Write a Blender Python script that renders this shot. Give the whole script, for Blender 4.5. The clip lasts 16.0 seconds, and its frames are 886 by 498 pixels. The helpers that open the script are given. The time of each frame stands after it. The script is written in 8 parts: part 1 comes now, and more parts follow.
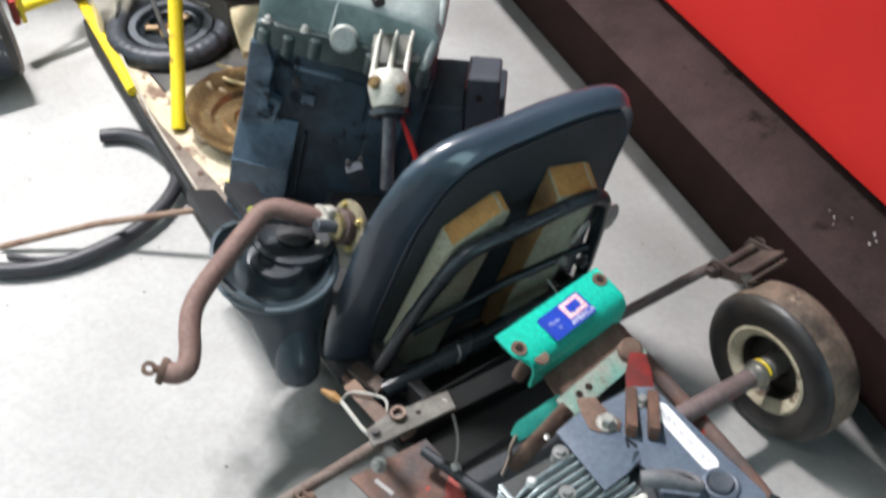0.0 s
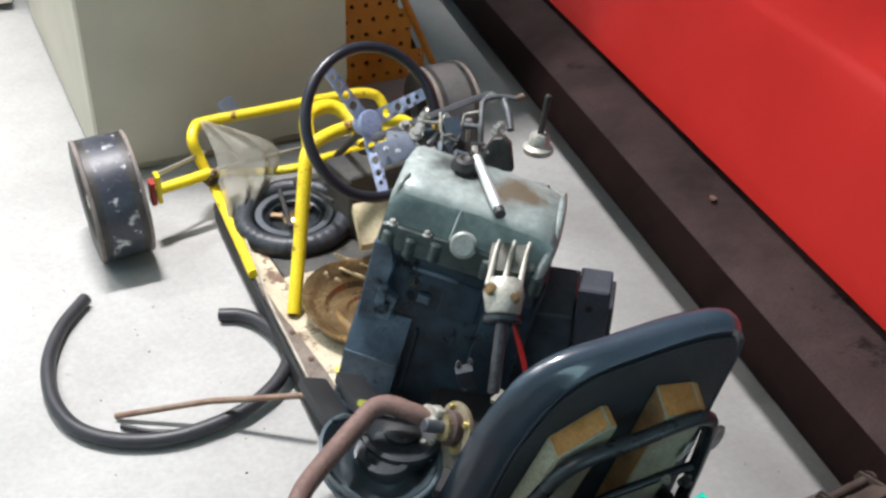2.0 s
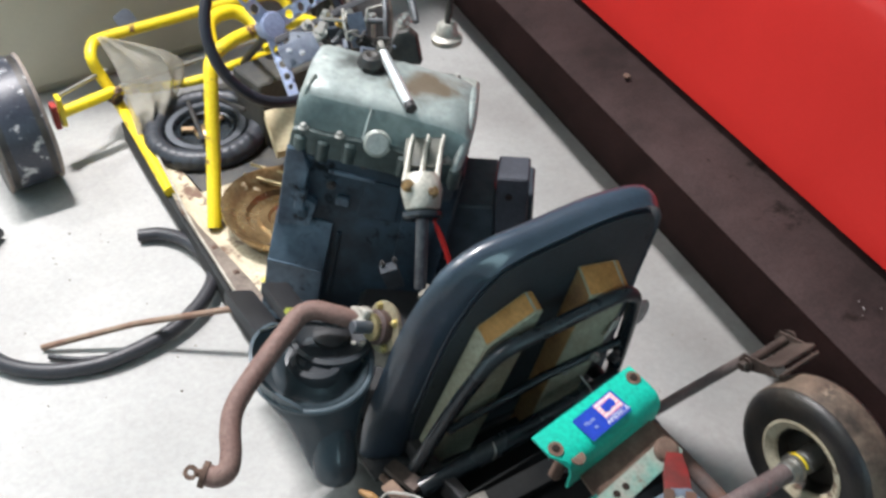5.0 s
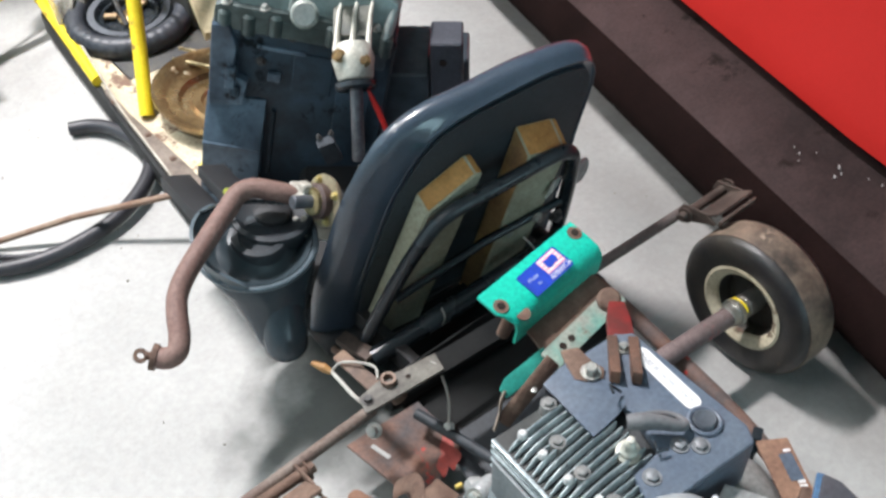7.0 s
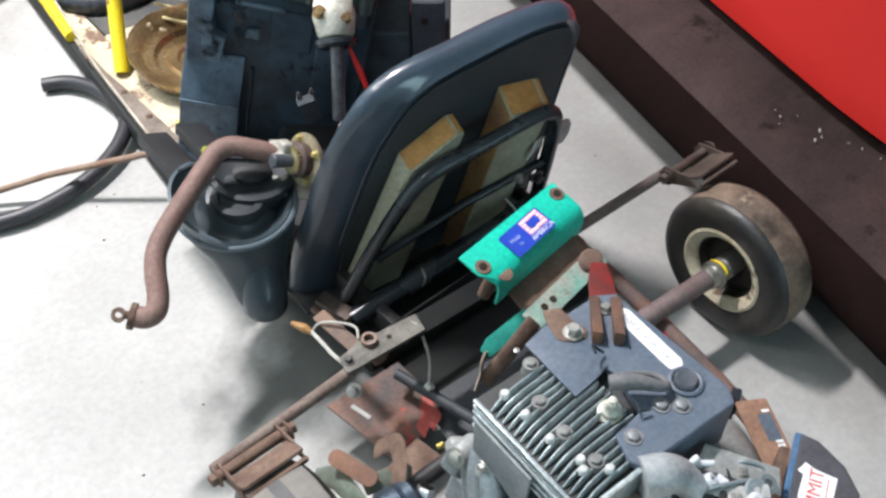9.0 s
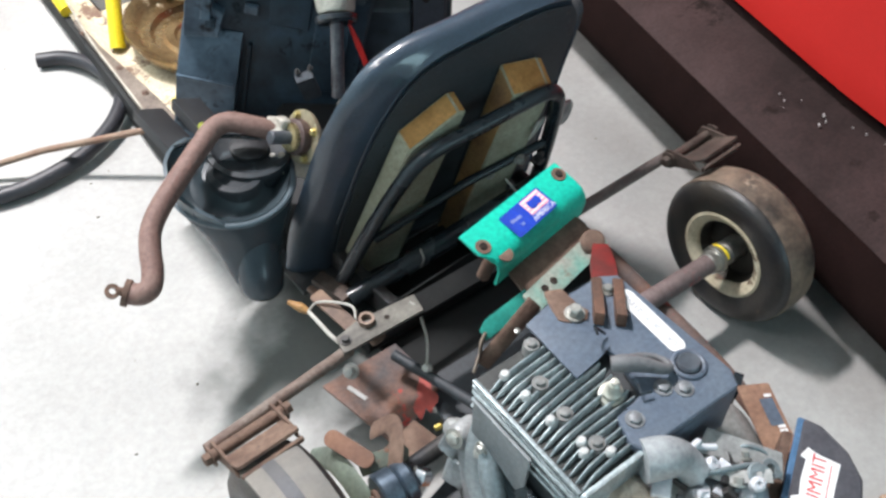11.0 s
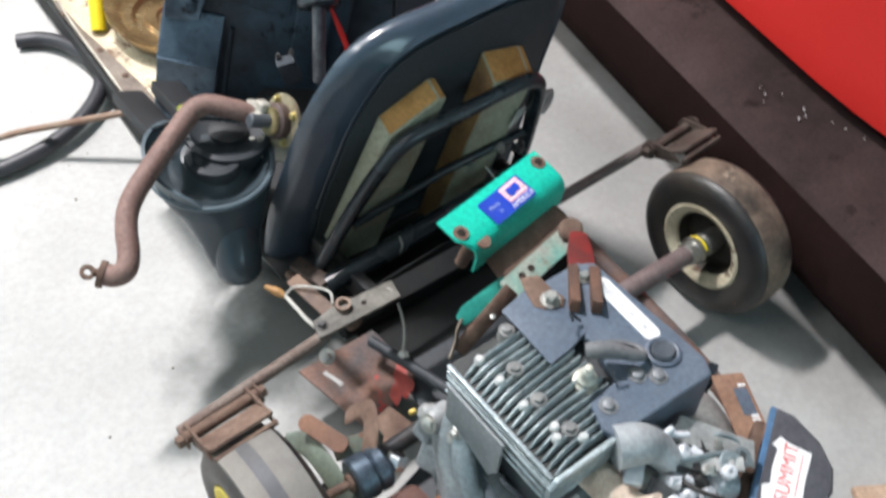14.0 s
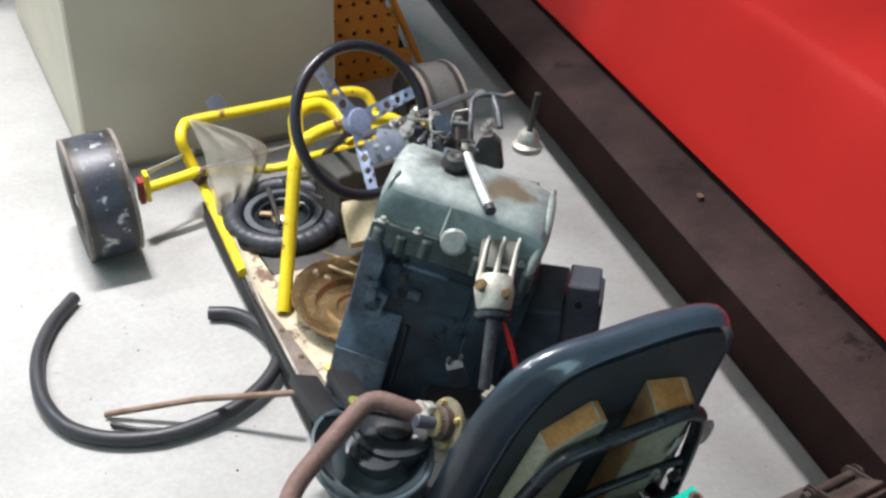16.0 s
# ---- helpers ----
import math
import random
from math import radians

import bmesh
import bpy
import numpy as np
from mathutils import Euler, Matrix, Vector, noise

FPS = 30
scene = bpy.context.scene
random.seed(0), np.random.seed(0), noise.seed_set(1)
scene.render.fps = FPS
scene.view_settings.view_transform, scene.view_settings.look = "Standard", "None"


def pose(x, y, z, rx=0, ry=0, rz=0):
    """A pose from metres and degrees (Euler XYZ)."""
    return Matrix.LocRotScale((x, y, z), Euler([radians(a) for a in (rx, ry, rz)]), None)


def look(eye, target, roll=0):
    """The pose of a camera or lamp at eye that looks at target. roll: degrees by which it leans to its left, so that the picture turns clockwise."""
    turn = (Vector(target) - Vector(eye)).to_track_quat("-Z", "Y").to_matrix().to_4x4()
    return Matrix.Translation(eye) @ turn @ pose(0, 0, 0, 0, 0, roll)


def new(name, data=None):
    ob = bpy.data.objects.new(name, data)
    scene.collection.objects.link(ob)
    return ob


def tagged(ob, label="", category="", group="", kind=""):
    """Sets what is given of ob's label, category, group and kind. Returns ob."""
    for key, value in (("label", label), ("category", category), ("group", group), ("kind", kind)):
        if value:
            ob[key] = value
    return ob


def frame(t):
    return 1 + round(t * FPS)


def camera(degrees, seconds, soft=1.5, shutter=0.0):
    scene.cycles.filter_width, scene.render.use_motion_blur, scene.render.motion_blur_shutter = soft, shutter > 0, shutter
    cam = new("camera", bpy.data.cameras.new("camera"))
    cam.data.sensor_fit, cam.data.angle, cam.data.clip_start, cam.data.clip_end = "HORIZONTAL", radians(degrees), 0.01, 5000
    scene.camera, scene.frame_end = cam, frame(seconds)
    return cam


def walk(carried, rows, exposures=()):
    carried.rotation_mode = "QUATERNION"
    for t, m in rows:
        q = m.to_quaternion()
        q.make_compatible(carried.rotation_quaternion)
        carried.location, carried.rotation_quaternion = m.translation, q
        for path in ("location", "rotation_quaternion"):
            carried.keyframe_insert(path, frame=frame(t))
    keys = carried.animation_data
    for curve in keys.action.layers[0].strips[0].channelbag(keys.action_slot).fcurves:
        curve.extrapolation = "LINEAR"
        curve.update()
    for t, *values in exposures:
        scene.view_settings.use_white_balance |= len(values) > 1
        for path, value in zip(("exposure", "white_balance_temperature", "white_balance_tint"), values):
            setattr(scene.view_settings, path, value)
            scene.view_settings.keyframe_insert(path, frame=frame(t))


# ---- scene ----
cam = camera(47.0, 16.0, soft=2.7, shutter=0.5)
PATH = [
    (0, (-0.613, -0.674, 1.382), (0.209, 0.531, 0.013), 2.1),
    (0.5, (-0.63, -0.676, 1.408), (0.21, 0.627, 0.145), 1.4),
    (1, (-0.642, -0.669, 1.424), (0.147, 0.731, 0.233), 1.6),
    (1.5, (-0.646, -0.664, 1.426), (0.117, 0.814, 0.316), 1.9),
    (2, (-0.655, -0.661, 1.439), (0.124, 0.819, 0.342), 2.2),
    (2.5, (-0.656, -0.664, 1.44), (0.113, 0.823, 0.345), 2.2),
    (3, (-0.636, -0.655, 1.432), (0.107, 0.84, 0.33), 1.4),
    (5.5, (-0.628, -0.675, 1.428), (0.233, 0.565, 0.111), -0.6),
    (6, (-0.629, -0.684, 1.42), (0.239, 0.493, 0.056), -1.3),
    (6.5, (-0.621, -0.683, 1.415), (0.231, 0.481, 0.029), -1.9),
    (7, (-0.621, -0.688, 1.404), (0.206, 0.45, -0.018), -1.3),
    (7.5, (-0.624, -0.683, 1.397), (0.183, 0.42, -0.063), -1.3),
    (8, (-0.62, -0.687, 1.394), (0.199, 0.391, -0.078), -0.6),
    (8.5, (-0.626, -0.684, 1.396), (0.203, 0.386, -0.077), 0.1),
    (11, (-0.63, -0.672, 1.372), (0.203, 0.374, -0.115), 1.6),
    (11.5, (-0.633, -0.681, 1.361), (0.174, 0.329, -0.165), 2.1),
    (12, (-0.631, -0.685, 1.355), (0.172, 0.275, -0.205), 2.6),
    (12.5, (-0.632, -0.689, 1.347), (0.151, 0.248, -0.236), 2.4),
    (13, (-0.631, -0.691, 1.348), (0.193, 0.237, -0.22), 3.7),
    (13.5, (-0.626, -0.686, 1.35), (0.198, 0.252, -0.212), 3.2),
    (14, (-0.627, -0.683, 1.363), (0.226, 0.338, -0.131), 3.5),
    (14.5, (-0.619, -0.677, 1.37), (0.263, 0.459, -0.02), 3.8),
    (15, (-0.646, -0.677, 1.415), (0.217, 0.616, 0.156), 3.1),
    (15.5, (-0.652, -0.671, 1.424), (0.173, 0.759, 0.296), 2.6),
    (16, (-0.667, -0.666, 1.438), (0.137, 0.801, 0.343), 2.6),
]

walk(cam, [(t, look(eye, target, roll)) for t, eye, target, roll in PATH], exposures=[(0.0, 0.17), (1.0, 0.08), (2.0, -0.05), (3.0, -0.03), (5.5, 0.12), (7.0, 0.24), (8.5, 0.25), (11.0, 0.28), (12.5, 0.34), (14.0, 0.24), (15.0, 0.1), (16.0, -0.02)])

# ---- light: unseen overhead lamp, added fill lamps, rear fill through an added window ----
world = bpy.data.worlds.new("workshop_air")
world.use_nodes = True
world.node_tree.nodes["Background"].inputs[0].default_value = (0.62, 0.85, 1.0, 1)
world.node_tree.nodes["Background"].inputs[1].default_value = 0.15
scene.world = world


def area_lamp(name, x, y, z, sx, sy, watts, colour, lean=0, tip=0):
    lamp = bpy.data.lights.new(name, "AREA")
    lamp.shape, lamp.size, lamp.size_y, lamp.energy, lamp.color = "RECTANGLE", sx, sy, watts, colour
    ob = new(name, lamp)
    ob.matrix_world = pose(x, y, z, tip, lean, 0)
    return ob


# unseen; placed from the shadows, leaned left so the right side stays dimmer
area_lamp("tube_lamp_over_kart", -0.5, 2.15, 4.1, 0.9, 0.2, 430, (1.0, 0.962, 0.985), 28)
# added fill, no known fixture: brightens the cabinet's left side
area_lamp("left_fill_lamp", -2.6, 0.6, 4.0, 0.25, 1.2, 34, (1.0, 0.93, 0.92))
# added low bluish fill from behind the camera; its window is invented
area_lamp("rear_fill_light", 0.2, -5.08, 1.75, 2.6, 1.4, 44, (0.6, 0.9, 1.0), 0, 86)
# added fill, no known fixture: brightens the floor and cabinet at back left
area_lamp("back_left_fill_lamp", -2.1, 3.5, 4.0, 1.2, 0.25, 120, (0.98, 0.97, 0.96))

# ---- materials ----


def mat(name, c1, c2=None, scale=8.0, rough=0.5, metal=0.0, wear=None, amount=0.0, wear_scale=14.0, bump=0.15, fine=160.0, coat=0.0, rough2=None, wear_rough=0.85, spots=0.12):
    """Paint, rubber, rust and metal: two colours in broad patches, fine grain, worn places of a third colour, relief."""
    m = bpy.data.materials.new(name)
    m.use_nodes = True
    nt = m.node_tree
    b = nt.nodes["Principled BSDF"]
    c2 = c2 or tuple(v * 0.72 for v in c1)

    def node(kind, **kw):
        n = nt.nodes.new(kind)
        for k, v in kw.items():
            n.inputs[k].default_value = v
        return n

    tc = nt.nodes.new("ShaderNodeTexCoord")
    broad = node("ShaderNodeTexNoise", Scale=scale, Detail=5.0, Roughness=0.62)
    grain = node("ShaderNodeTexNoise", Scale=fine, Detail=3.0, Roughness=0.6)
    for n in (broad, grain):
        nt.links.new(tc.outputs["Object"], n.inputs["Vector"])
    ramp = nt.nodes.new("ShaderNodeValToRGB")
    ramp.color_ramp.elements[0].position, ramp.color_ramp.elements[1].position = 0.36, 0.66
    ramp.color_ramp.elements[0].color, ramp.color_ramp.elements[1].color = (*c1, 1), (*c2, 1)
    nt.links.new(broad.outputs["Fac"], ramp.inputs["Fac"])
    speck = nt.nodes.new("ShaderNodeMix")
    speck.data_type, speck.blend_type = "RGBA", "OVERLAY"
    speck.inputs["Factor"].default_value = spots * 4
    nt.links.new(ramp.outputs["Color"], speck.inputs["A"])
    nt.links.new(grain.outputs["Fac"], speck.inputs["B"])
    colour, mask = speck.outputs["Result"], None
    if wear:
        chip = node("ShaderNodeTexNoise", Scale=wear_scale, Detail=8.0, Roughness=0.72)
        nt.links.new(tc.outputs["Object"], chip.inputs["Vector"])
        edge = nt.nodes.new("ShaderNodeValToRGB")
        edge.color_ramp.elements[0].position, edge.color_ramp.elements[1].position = 0.66 - 0.3 * amount, 0.72 - 0.3 * amount
        nt.links.new(chip.outputs["Fac"], edge.inputs["Fac"])
        mix = nt.nodes.new("ShaderNodeMix")
        mix.data_type = "RGBA"
        nt.links.new(edge.outputs["Color"], mix.inputs["Factor"])
        nt.links.new(colour, mix.inputs["A"])
        mix.inputs["B"].default_value = (*wear, 1)
        colour, mask = mix.outputs["Result"], edge.outputs["Color"]
    nt.links.new(colour, b.inputs["Base Color"])
    gloss = nt.nodes.new("ShaderNodeMapRange")
    gloss.inputs["To Min"].default_value, gloss.inputs["To Max"].default_value = rough, min(1.0, rough2 or rough + 0.18)
    nt.links.new(broad.outputs["Fac"], gloss.inputs["Value"])
    out = gloss.outputs["Result"]
    if mask is not None:
        both = nt.nodes.new("ShaderNodeMix")
        nt.links.new(mask, both.inputs["Factor"])
        nt.links.new(out, both.inputs["A"])
        both.inputs["B"].default_value = wear_rough
        out = both.outputs["Result"]
        if metal > 0.5:
            less = nt.nodes.new("ShaderNodeMapRange")
            less.inputs["To Min"].default_value, less.inputs["To Max"].default_value = metal, 0.1
            nt.links.new(mask, less.inputs["Value"])
            nt.links.new(less.outputs["Result"], b.inputs["Metallic"])
    if mask is None or metal <= 0.5:
        b.inputs["Metallic"].default_value = metal
    nt.links.new(out, b.inputs["Roughness"])
    b.inputs["Coat Weight"].default_value, b.inputs["Coat Roughness"].default_value = coat, 0.12
    rel = nt.nodes.new("ShaderNodeBump")
    rel.inputs["Strength"].default_value, rel.inputs["Distance"].default_value = bump, 0.002
    nt.links.new(grain.outputs["Fac"], rel.inputs["Height"])
    nt.links.new(rel.outputs["Normal"], b.inputs["Normal"])
    return m


CONCRETE = mat("concrete", (0.378, 0.376, 0.362), (0.322, 0.32, 0.308), 2.6, 0.6, wear=(0.305, 0.297, 0.275), amount=0.1, wear_scale=5.0, bump=0.2, fine=90, spots=0.045)


def shade_or_stain(m, places, colour, strength=1.0, ragged=9.0, spread=0.55):
    """Ragged-edged patches, used for stains and for painted shade, at the given places (x, y, z, radius x, radius y,
    radius z).
    """
    nt = m.node_tree
    b = nt.nodes["Principled BSDF"]
    tc = nt.nodes.new("ShaderNodeTexCoord")
    wob = nt.nodes.new("ShaderNodeTexNoise")
    wob.inputs["Scale"].default_value, wob.inputs["Detail"].default_value = ragged, 5.0
    nt.links.new(tc.outputs["Object"], wob.inputs["Vector"])
    for x, y, z, rx, ry, rz in places:
        mp = nt.nodes.new("ShaderNodeMapping")
        mp.vector_type = "TEXTURE"
        mp.inputs["Location"].default_value = (x, y, z)
        mp.inputs["Scale"].default_value = (rx, ry, rz)
        nt.links.new(tc.outputs["Object"], mp.inputs["Vector"])
        ln = nt.nodes.new("ShaderNodeVectorMath")
        ln.operation = "LENGTH"
        nt.links.new(mp.outputs["Vector"], ln.inputs[0])
        sub = nt.nodes.new("ShaderNodeMath")
        sub.operation = "MULTIPLY_ADD"
        nt.links.new(wob.outputs["Fac"], sub.inputs[0])
        sub.inputs[1].default_value = 1.4
        nt.links.new(ln.outputs["Value"], sub.inputs[2])
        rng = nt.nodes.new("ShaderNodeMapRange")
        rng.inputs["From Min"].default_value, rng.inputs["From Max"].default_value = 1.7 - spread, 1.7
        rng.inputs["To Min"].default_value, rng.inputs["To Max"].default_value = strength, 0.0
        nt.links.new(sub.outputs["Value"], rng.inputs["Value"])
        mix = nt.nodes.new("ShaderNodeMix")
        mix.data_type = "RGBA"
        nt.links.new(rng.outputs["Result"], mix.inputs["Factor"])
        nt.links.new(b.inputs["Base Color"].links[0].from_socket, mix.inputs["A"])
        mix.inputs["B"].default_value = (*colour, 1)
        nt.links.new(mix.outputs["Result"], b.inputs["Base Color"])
    return m


# the kart's shade painted into the floor colour; the floor's own origin lies at (0.5, 0.5, -0.15)
shade_or_stain(CONCRETE, [(-0.41, -0.37, 0.15, 0.26, 0.2, 1), (-0.5, -0.17, 0.15, 0.22, 0.2, 1)], (0.03, 0.032, 0.03), 0.85)
shade_or_stain(CONCRETE, [(-0.65, -0.28, 0.15, 0.25, 0.22, 1)], (0.05, 0.056, 0.052), 0.85)
# darker brown strip of floor colour along the car
shade_or_stain(CONCRETE, [(0.04 + 0.196 * y, y - 0.5, 0.15, 0.16, 0.34, 1) for y in (-0.15, 0.3, 0.75, 1.2)], (0.13, 0.11, 0.1), 0.4, 5.0, 0.8)

# colour of the unseen walls, chosen to tint the bounced light blue-green
PLASTER = mat("cool_bounce_plaster", (0.48, 0.63, 0.67), (0.43, 0.57, 0.61), 1.5, 0.85)
BEIGE = mat("beige_paint", (0.5, 0.465, 0.37), (0.44, 0.41, 0.32), 2.5, 0.4, bump=0.02, spots=0.015)
RED = mat("red_car_paint", (0.365, 0.017, 0.014), (0.315, 0.013, 0.010), 1.2, 0.4, coat=0.0, bump=0.02, spots=0.02)
RED.node_tree.nodes["Principled BSDF"].inputs["Specular IOR Level"].default_value = 0.12
LEDGE = mat("dusty_dark_board", (0.046, 0.027, 0.026), (0.019, 0.0112, 0.0105), 4, 0.7, wear=(0.010, 0.005, 0.004), amount=0.24, wear_scale=6, bump=0.3)
LEDGE.node_tree.nodes["Principled BSDF"].inputs["Specular IOR Level"].default_value = 0.18
# near-black that stands in for the shade over the bars behind the seat
SHADEBAR = mat("bar_shade_black", (0.005, 0.006, 0.0065), (0.011, 0.0115, 0.0115), 12, 0.6)
SHADEBAR.node_tree.nodes["Principled BSDF"].inputs["Specular IOR Level"].default_value = 0.12
DARKRED = mat("underbody_black", (0.03, 0.022, 0.02), None, 5, 0.8)
YELLOW = mat("yellow_paint", (0.80, 0.62, 0.015), (0.74, 0.55, 0.015), 9, 0.38, wear=(0.15, 0.06, 0.035), amount=0.27, wear_scale=18, coat=0.2)
VINYL = mat("black_vinyl", (0.025, 0.039, 0.058), (0.037, 0.055, 0.08), 6, 0.26, bump=0.05, fine=300, rough2=0.42, coat=1.0)
PANEL = mat("black_backing_board", (0.019, 0.024, 0.029), (0.034, 0.041, 0.048), 5, 0.5)
BLACK = mat("black_engine_paint", (0.021, 0.028, 0.035), (0.053, 0.069, 0.084), 11, 0.2, wear=(0.05, 0.055, 0.055), amount=0.02, wear_scale=18, bump=0.45, fine=45, rough2=0.5)
# the lighter blue puts the castings' reflected sheen into the colour
BLUEBLACK = mat("blue_black_sheen", (0.02, 0.036, 0.056), (0.10, 0.15, 0.20), 11, 0.24, wear=(0.008, 0.01, 0.014), amount=0.26, wear_scale=10, bump=0.5, fine=34, rough2=0.5)
BLACKPLASTIC = mat("black_plastic", (0.013, 0.017, 0.021), (0.026, 0.033, 0.039), 7, 0.18, bump=0.06, rough2=0.36)
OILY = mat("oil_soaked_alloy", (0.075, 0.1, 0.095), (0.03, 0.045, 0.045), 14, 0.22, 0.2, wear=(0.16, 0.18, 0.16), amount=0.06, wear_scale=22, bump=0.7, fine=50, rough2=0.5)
ALLOY = mat("oily_cast_alloy", (0.4, 0.42, 0.38), (0.13, 0.16, 0.15), 9, 0.36, 0.25, wear=(0.04, 0.055, 0.052), amount=0.28, wear_scale=13, bump=0.5, fine=60, rough2=0.6, wear_rough=0.5)
STEEL = mat("bare_steel", (0.55, 0.54, 0.5), (0.4, 0.39, 0.36), 20, 0.28, 0.9, wear=(0.2, 0.12, 0.07), amount=0.02, wear_scale=40)
CHROME = mat("dull_chrome", (0.7, 0.71, 0.74), (0.55, 0.56, 0.6), 14, 0.16, 1.0, wear=(0.25, 0.2, 0.15), amount=-0.05, wear_scale=50)
RUST = mat("rusty_steel", (0.095, 0.055, 0.04), (0.19, 0.125, 0.092), 22, 0.75, 0.1, wear=(0.06, 0.04, 0.035), amount=0.12, wear_scale=28, bump=0.6, fine=130)
RUSTRED = mat("rust_and_red_paint", (0.18, 0.09, 0.06), (0.085, 0.075, 0.075), 12, 0.7, 0.1, wear=(0.55, 0.035, 0.03), amount=0.16, wear_scale=13, bump=0.4)
DARKRUST = mat("dark_rusty_steel", (0.05, 0.036, 0.03), (0.11, 0.08, 0.065), 18, 0.55, 0.3, wear=(0.2, 0.16, 0.13), amount=0.04, wear_scale=28, bump=0.6, fine=130)
PIPE = mat("brown_primer_pipe", (0.14, 0.078, 0.065), (0.19, 0.118, 0.098), 10, 0.6, 0.05, wear=(0.09, 0.055, 0.05), amount=0.05, wear_scale=20, bump=0.4)
DARKSTEEL = mat("dark_steel", (0.035, 0.036, 0.04), (0.07, 0.065, 0.06), 16, 0.42, 0.45, wear=(0.12, 0.06, 0.035), amount=0.02, wear_scale=30)
RUBBER = mat("tyre_rubber", (0.014, 0.014, 0.016), (0.045, 0.038, 0.03), 9, 0.3, wear=(0.15, 0.11, 0.08), amount=0.13, wear_scale=13, bump=0.4, rough2=0.6)
DUSTY = mat("dusty_tread", (0.23, 0.17, 0.125), (0.035, 0.028, 0.023), 13, 0.34, wear=(0.3, 0.23, 0.17), amount=0.14, wear_scale=17, bump=0.4, rough2=0.6)
SLICK = mat("worn_slick_tread", (0.2, 0.185, 0.16), (0.12, 0.115, 0.11), 6, 0.6, wear=(0.07, 0.07, 0.075), amount=0.1, wear_scale=9, bump=0.2, spots=0.04)
BAND = mat("dark_band_rubber", (0.06, 0.062, 0.07), (0.12, 0.115, 0.11), 7, 0.5, bump=0.2, spots=0.04)
HOSE = mat("black_rubber_hose", (0.018, 0.019, 0.024), (0.03, 0.03, 0.035), 12, 0.36)
CREAM = mat("cream_rim_paint", (0.55, 0.50, 0.37), (0.38, 0.32, 0.22), 14, 0.45, wear=(0.1, 0.06, 0.04), amount=0.33, wear_scale=24)
RIMBLACK = mat("black_rim_paint", (0.012, 0.012, 0.011), (0.035, 0.03, 0.022), 12, 0.4)
BROWNWOOD = mat("stained_timber", (0.34, 0.19, 0.07), (0.2, 0.11, 0.05), 16, 0.65)
WOOD = mat("sawn_timber", (0.36, 0.36, 0.27), (0.28, 0.27, 0.19), 12, 0.7, wear=(0.2, 0.14, 0.08), amount=0.02, wear_scale=24)
ENDGRAIN = mat("timber_end_grain", (0.46, 0.235, 0.07), (0.36, 0.17, 0.045), 26, 0.65)
TEAL = mat("teal_paint", (0.005, 0.50, 0.36), (0.005, 0.43, 0.32), 8, 0.33, wear=(0.16, 0.08, 0.05), amount=-0.03, wear_scale=26, coat=0.2)
BLUE = mat("blue_sticker", (0.012, 0.05, 0.42), None, 10, 0.35, bump=0.02)
PINK = mat("flag_pink", (0.75, 0.28, 0.33), (0.8, 0.42, 0.45), 60, 0.4, bump=0.02)
WHITE = mat("white_sticker", (0.75, 0.75, 0.74), (0.66, 0.66, 0.66), 20, 0.4, bump=0.02)
STICKERRED = mat("sticker_red", (0.55, 0.06, 0.06), None, 10, 0.4, bump=0.02)
INK = mat("grey_ink", (0.3, 0.31, 0.34), None, 10, 0.5, bump=0.02)
PALEINK = mat("pale_blue_ink", (0.36, 0.42, 0.62), None, 10, 0.5, bump=0.02)
SHROUD = mat("slate_grey_engine_paint", (0.075, 0.1, 0.14), (0.105, 0.13, 0.165), 9, 0.36, wear=(0.06, 0.055, 0.05), amount=0.02, wear_scale=26, bump=0.2)
FINS = mat("cast_cooling_fins", (0.25, 0.3, 0.315), (0.44, 0.5, 0.51), 20, 0.3, 0.45, wear=(0.07, 0.07, 0.065), amount=0.08, wear_scale=30, bump=0.4)
CASTGREY = mat("cast_grey_crankcase", (0.24, 0.285, 0.3), (0.13, 0.155, 0.165), 12, 0.4, 0.3, wear=(0.05, 0.045, 0.04), amount=0.12, wear_scale=22, bump=0.4)
CLOTH = mat("heat_wrap_cloth", (0.64, 0.54, 0.45), (0.48, 0.385, 0.30), 22, 0.9, wear=(0.25, 0.18, 0.11), amount=0.04, wear_scale=30, bump=0.9, fine=240)
ORANGE = mat("orange_steel_paint", (0.68, 0.25, 0.02), (0.58, 0.20, 0.02), 8, 0.45, wear=(0.28, 0.1, 0.02), amount=-0.02, wear_scale=20)
# painted shade: flat dark pieces in this colour stand in for hole depth
HOLE = mat("hole_shade", (0.02, 0.012, 0.008), None, 10, 0.9)
PAN = mat("cream_floor_pan", (0.58, 0.52, 0.37), (0.36, 0.3, 0.21), 9, 0.5, wear=(0.16, 0.1, 0.07), amount=0.42, wear_scale=13)
BROWNPAN = mat("rusty_brown_disc", (0.46, 0.33, 0.18), (0.2, 0.12, 0.055), 11, 0.2, 0.8, wear=(0.6, 0.52, 0.36), amount=0.12, wear_scale=22)
REDWIRE = mat("red_wire", (0.7, 0.02, 0.015), None, 10, 0.35, bump=0.02)
BOLTGREY = mat("zinc_bolt", (0.5, 0.5, 0.47), (0.36, 0.36, 0.33), 30, 0.35, 0.8)
LINKGREY = mat("greasy_link_steel", (0.07, 0.085, 0.11), (0.13, 0.15, 0.18), 24, 0.6, 0.2, wear=(0.03, 0.03, 0.03), amount=0.08, wear_scale=30, bump=0.5)
BLUEGREY = mat("blued_steel_hub", (0.05, 0.07, 0.095), (0.10, 0.13, 0.16), 20, 0.35, 0.6)
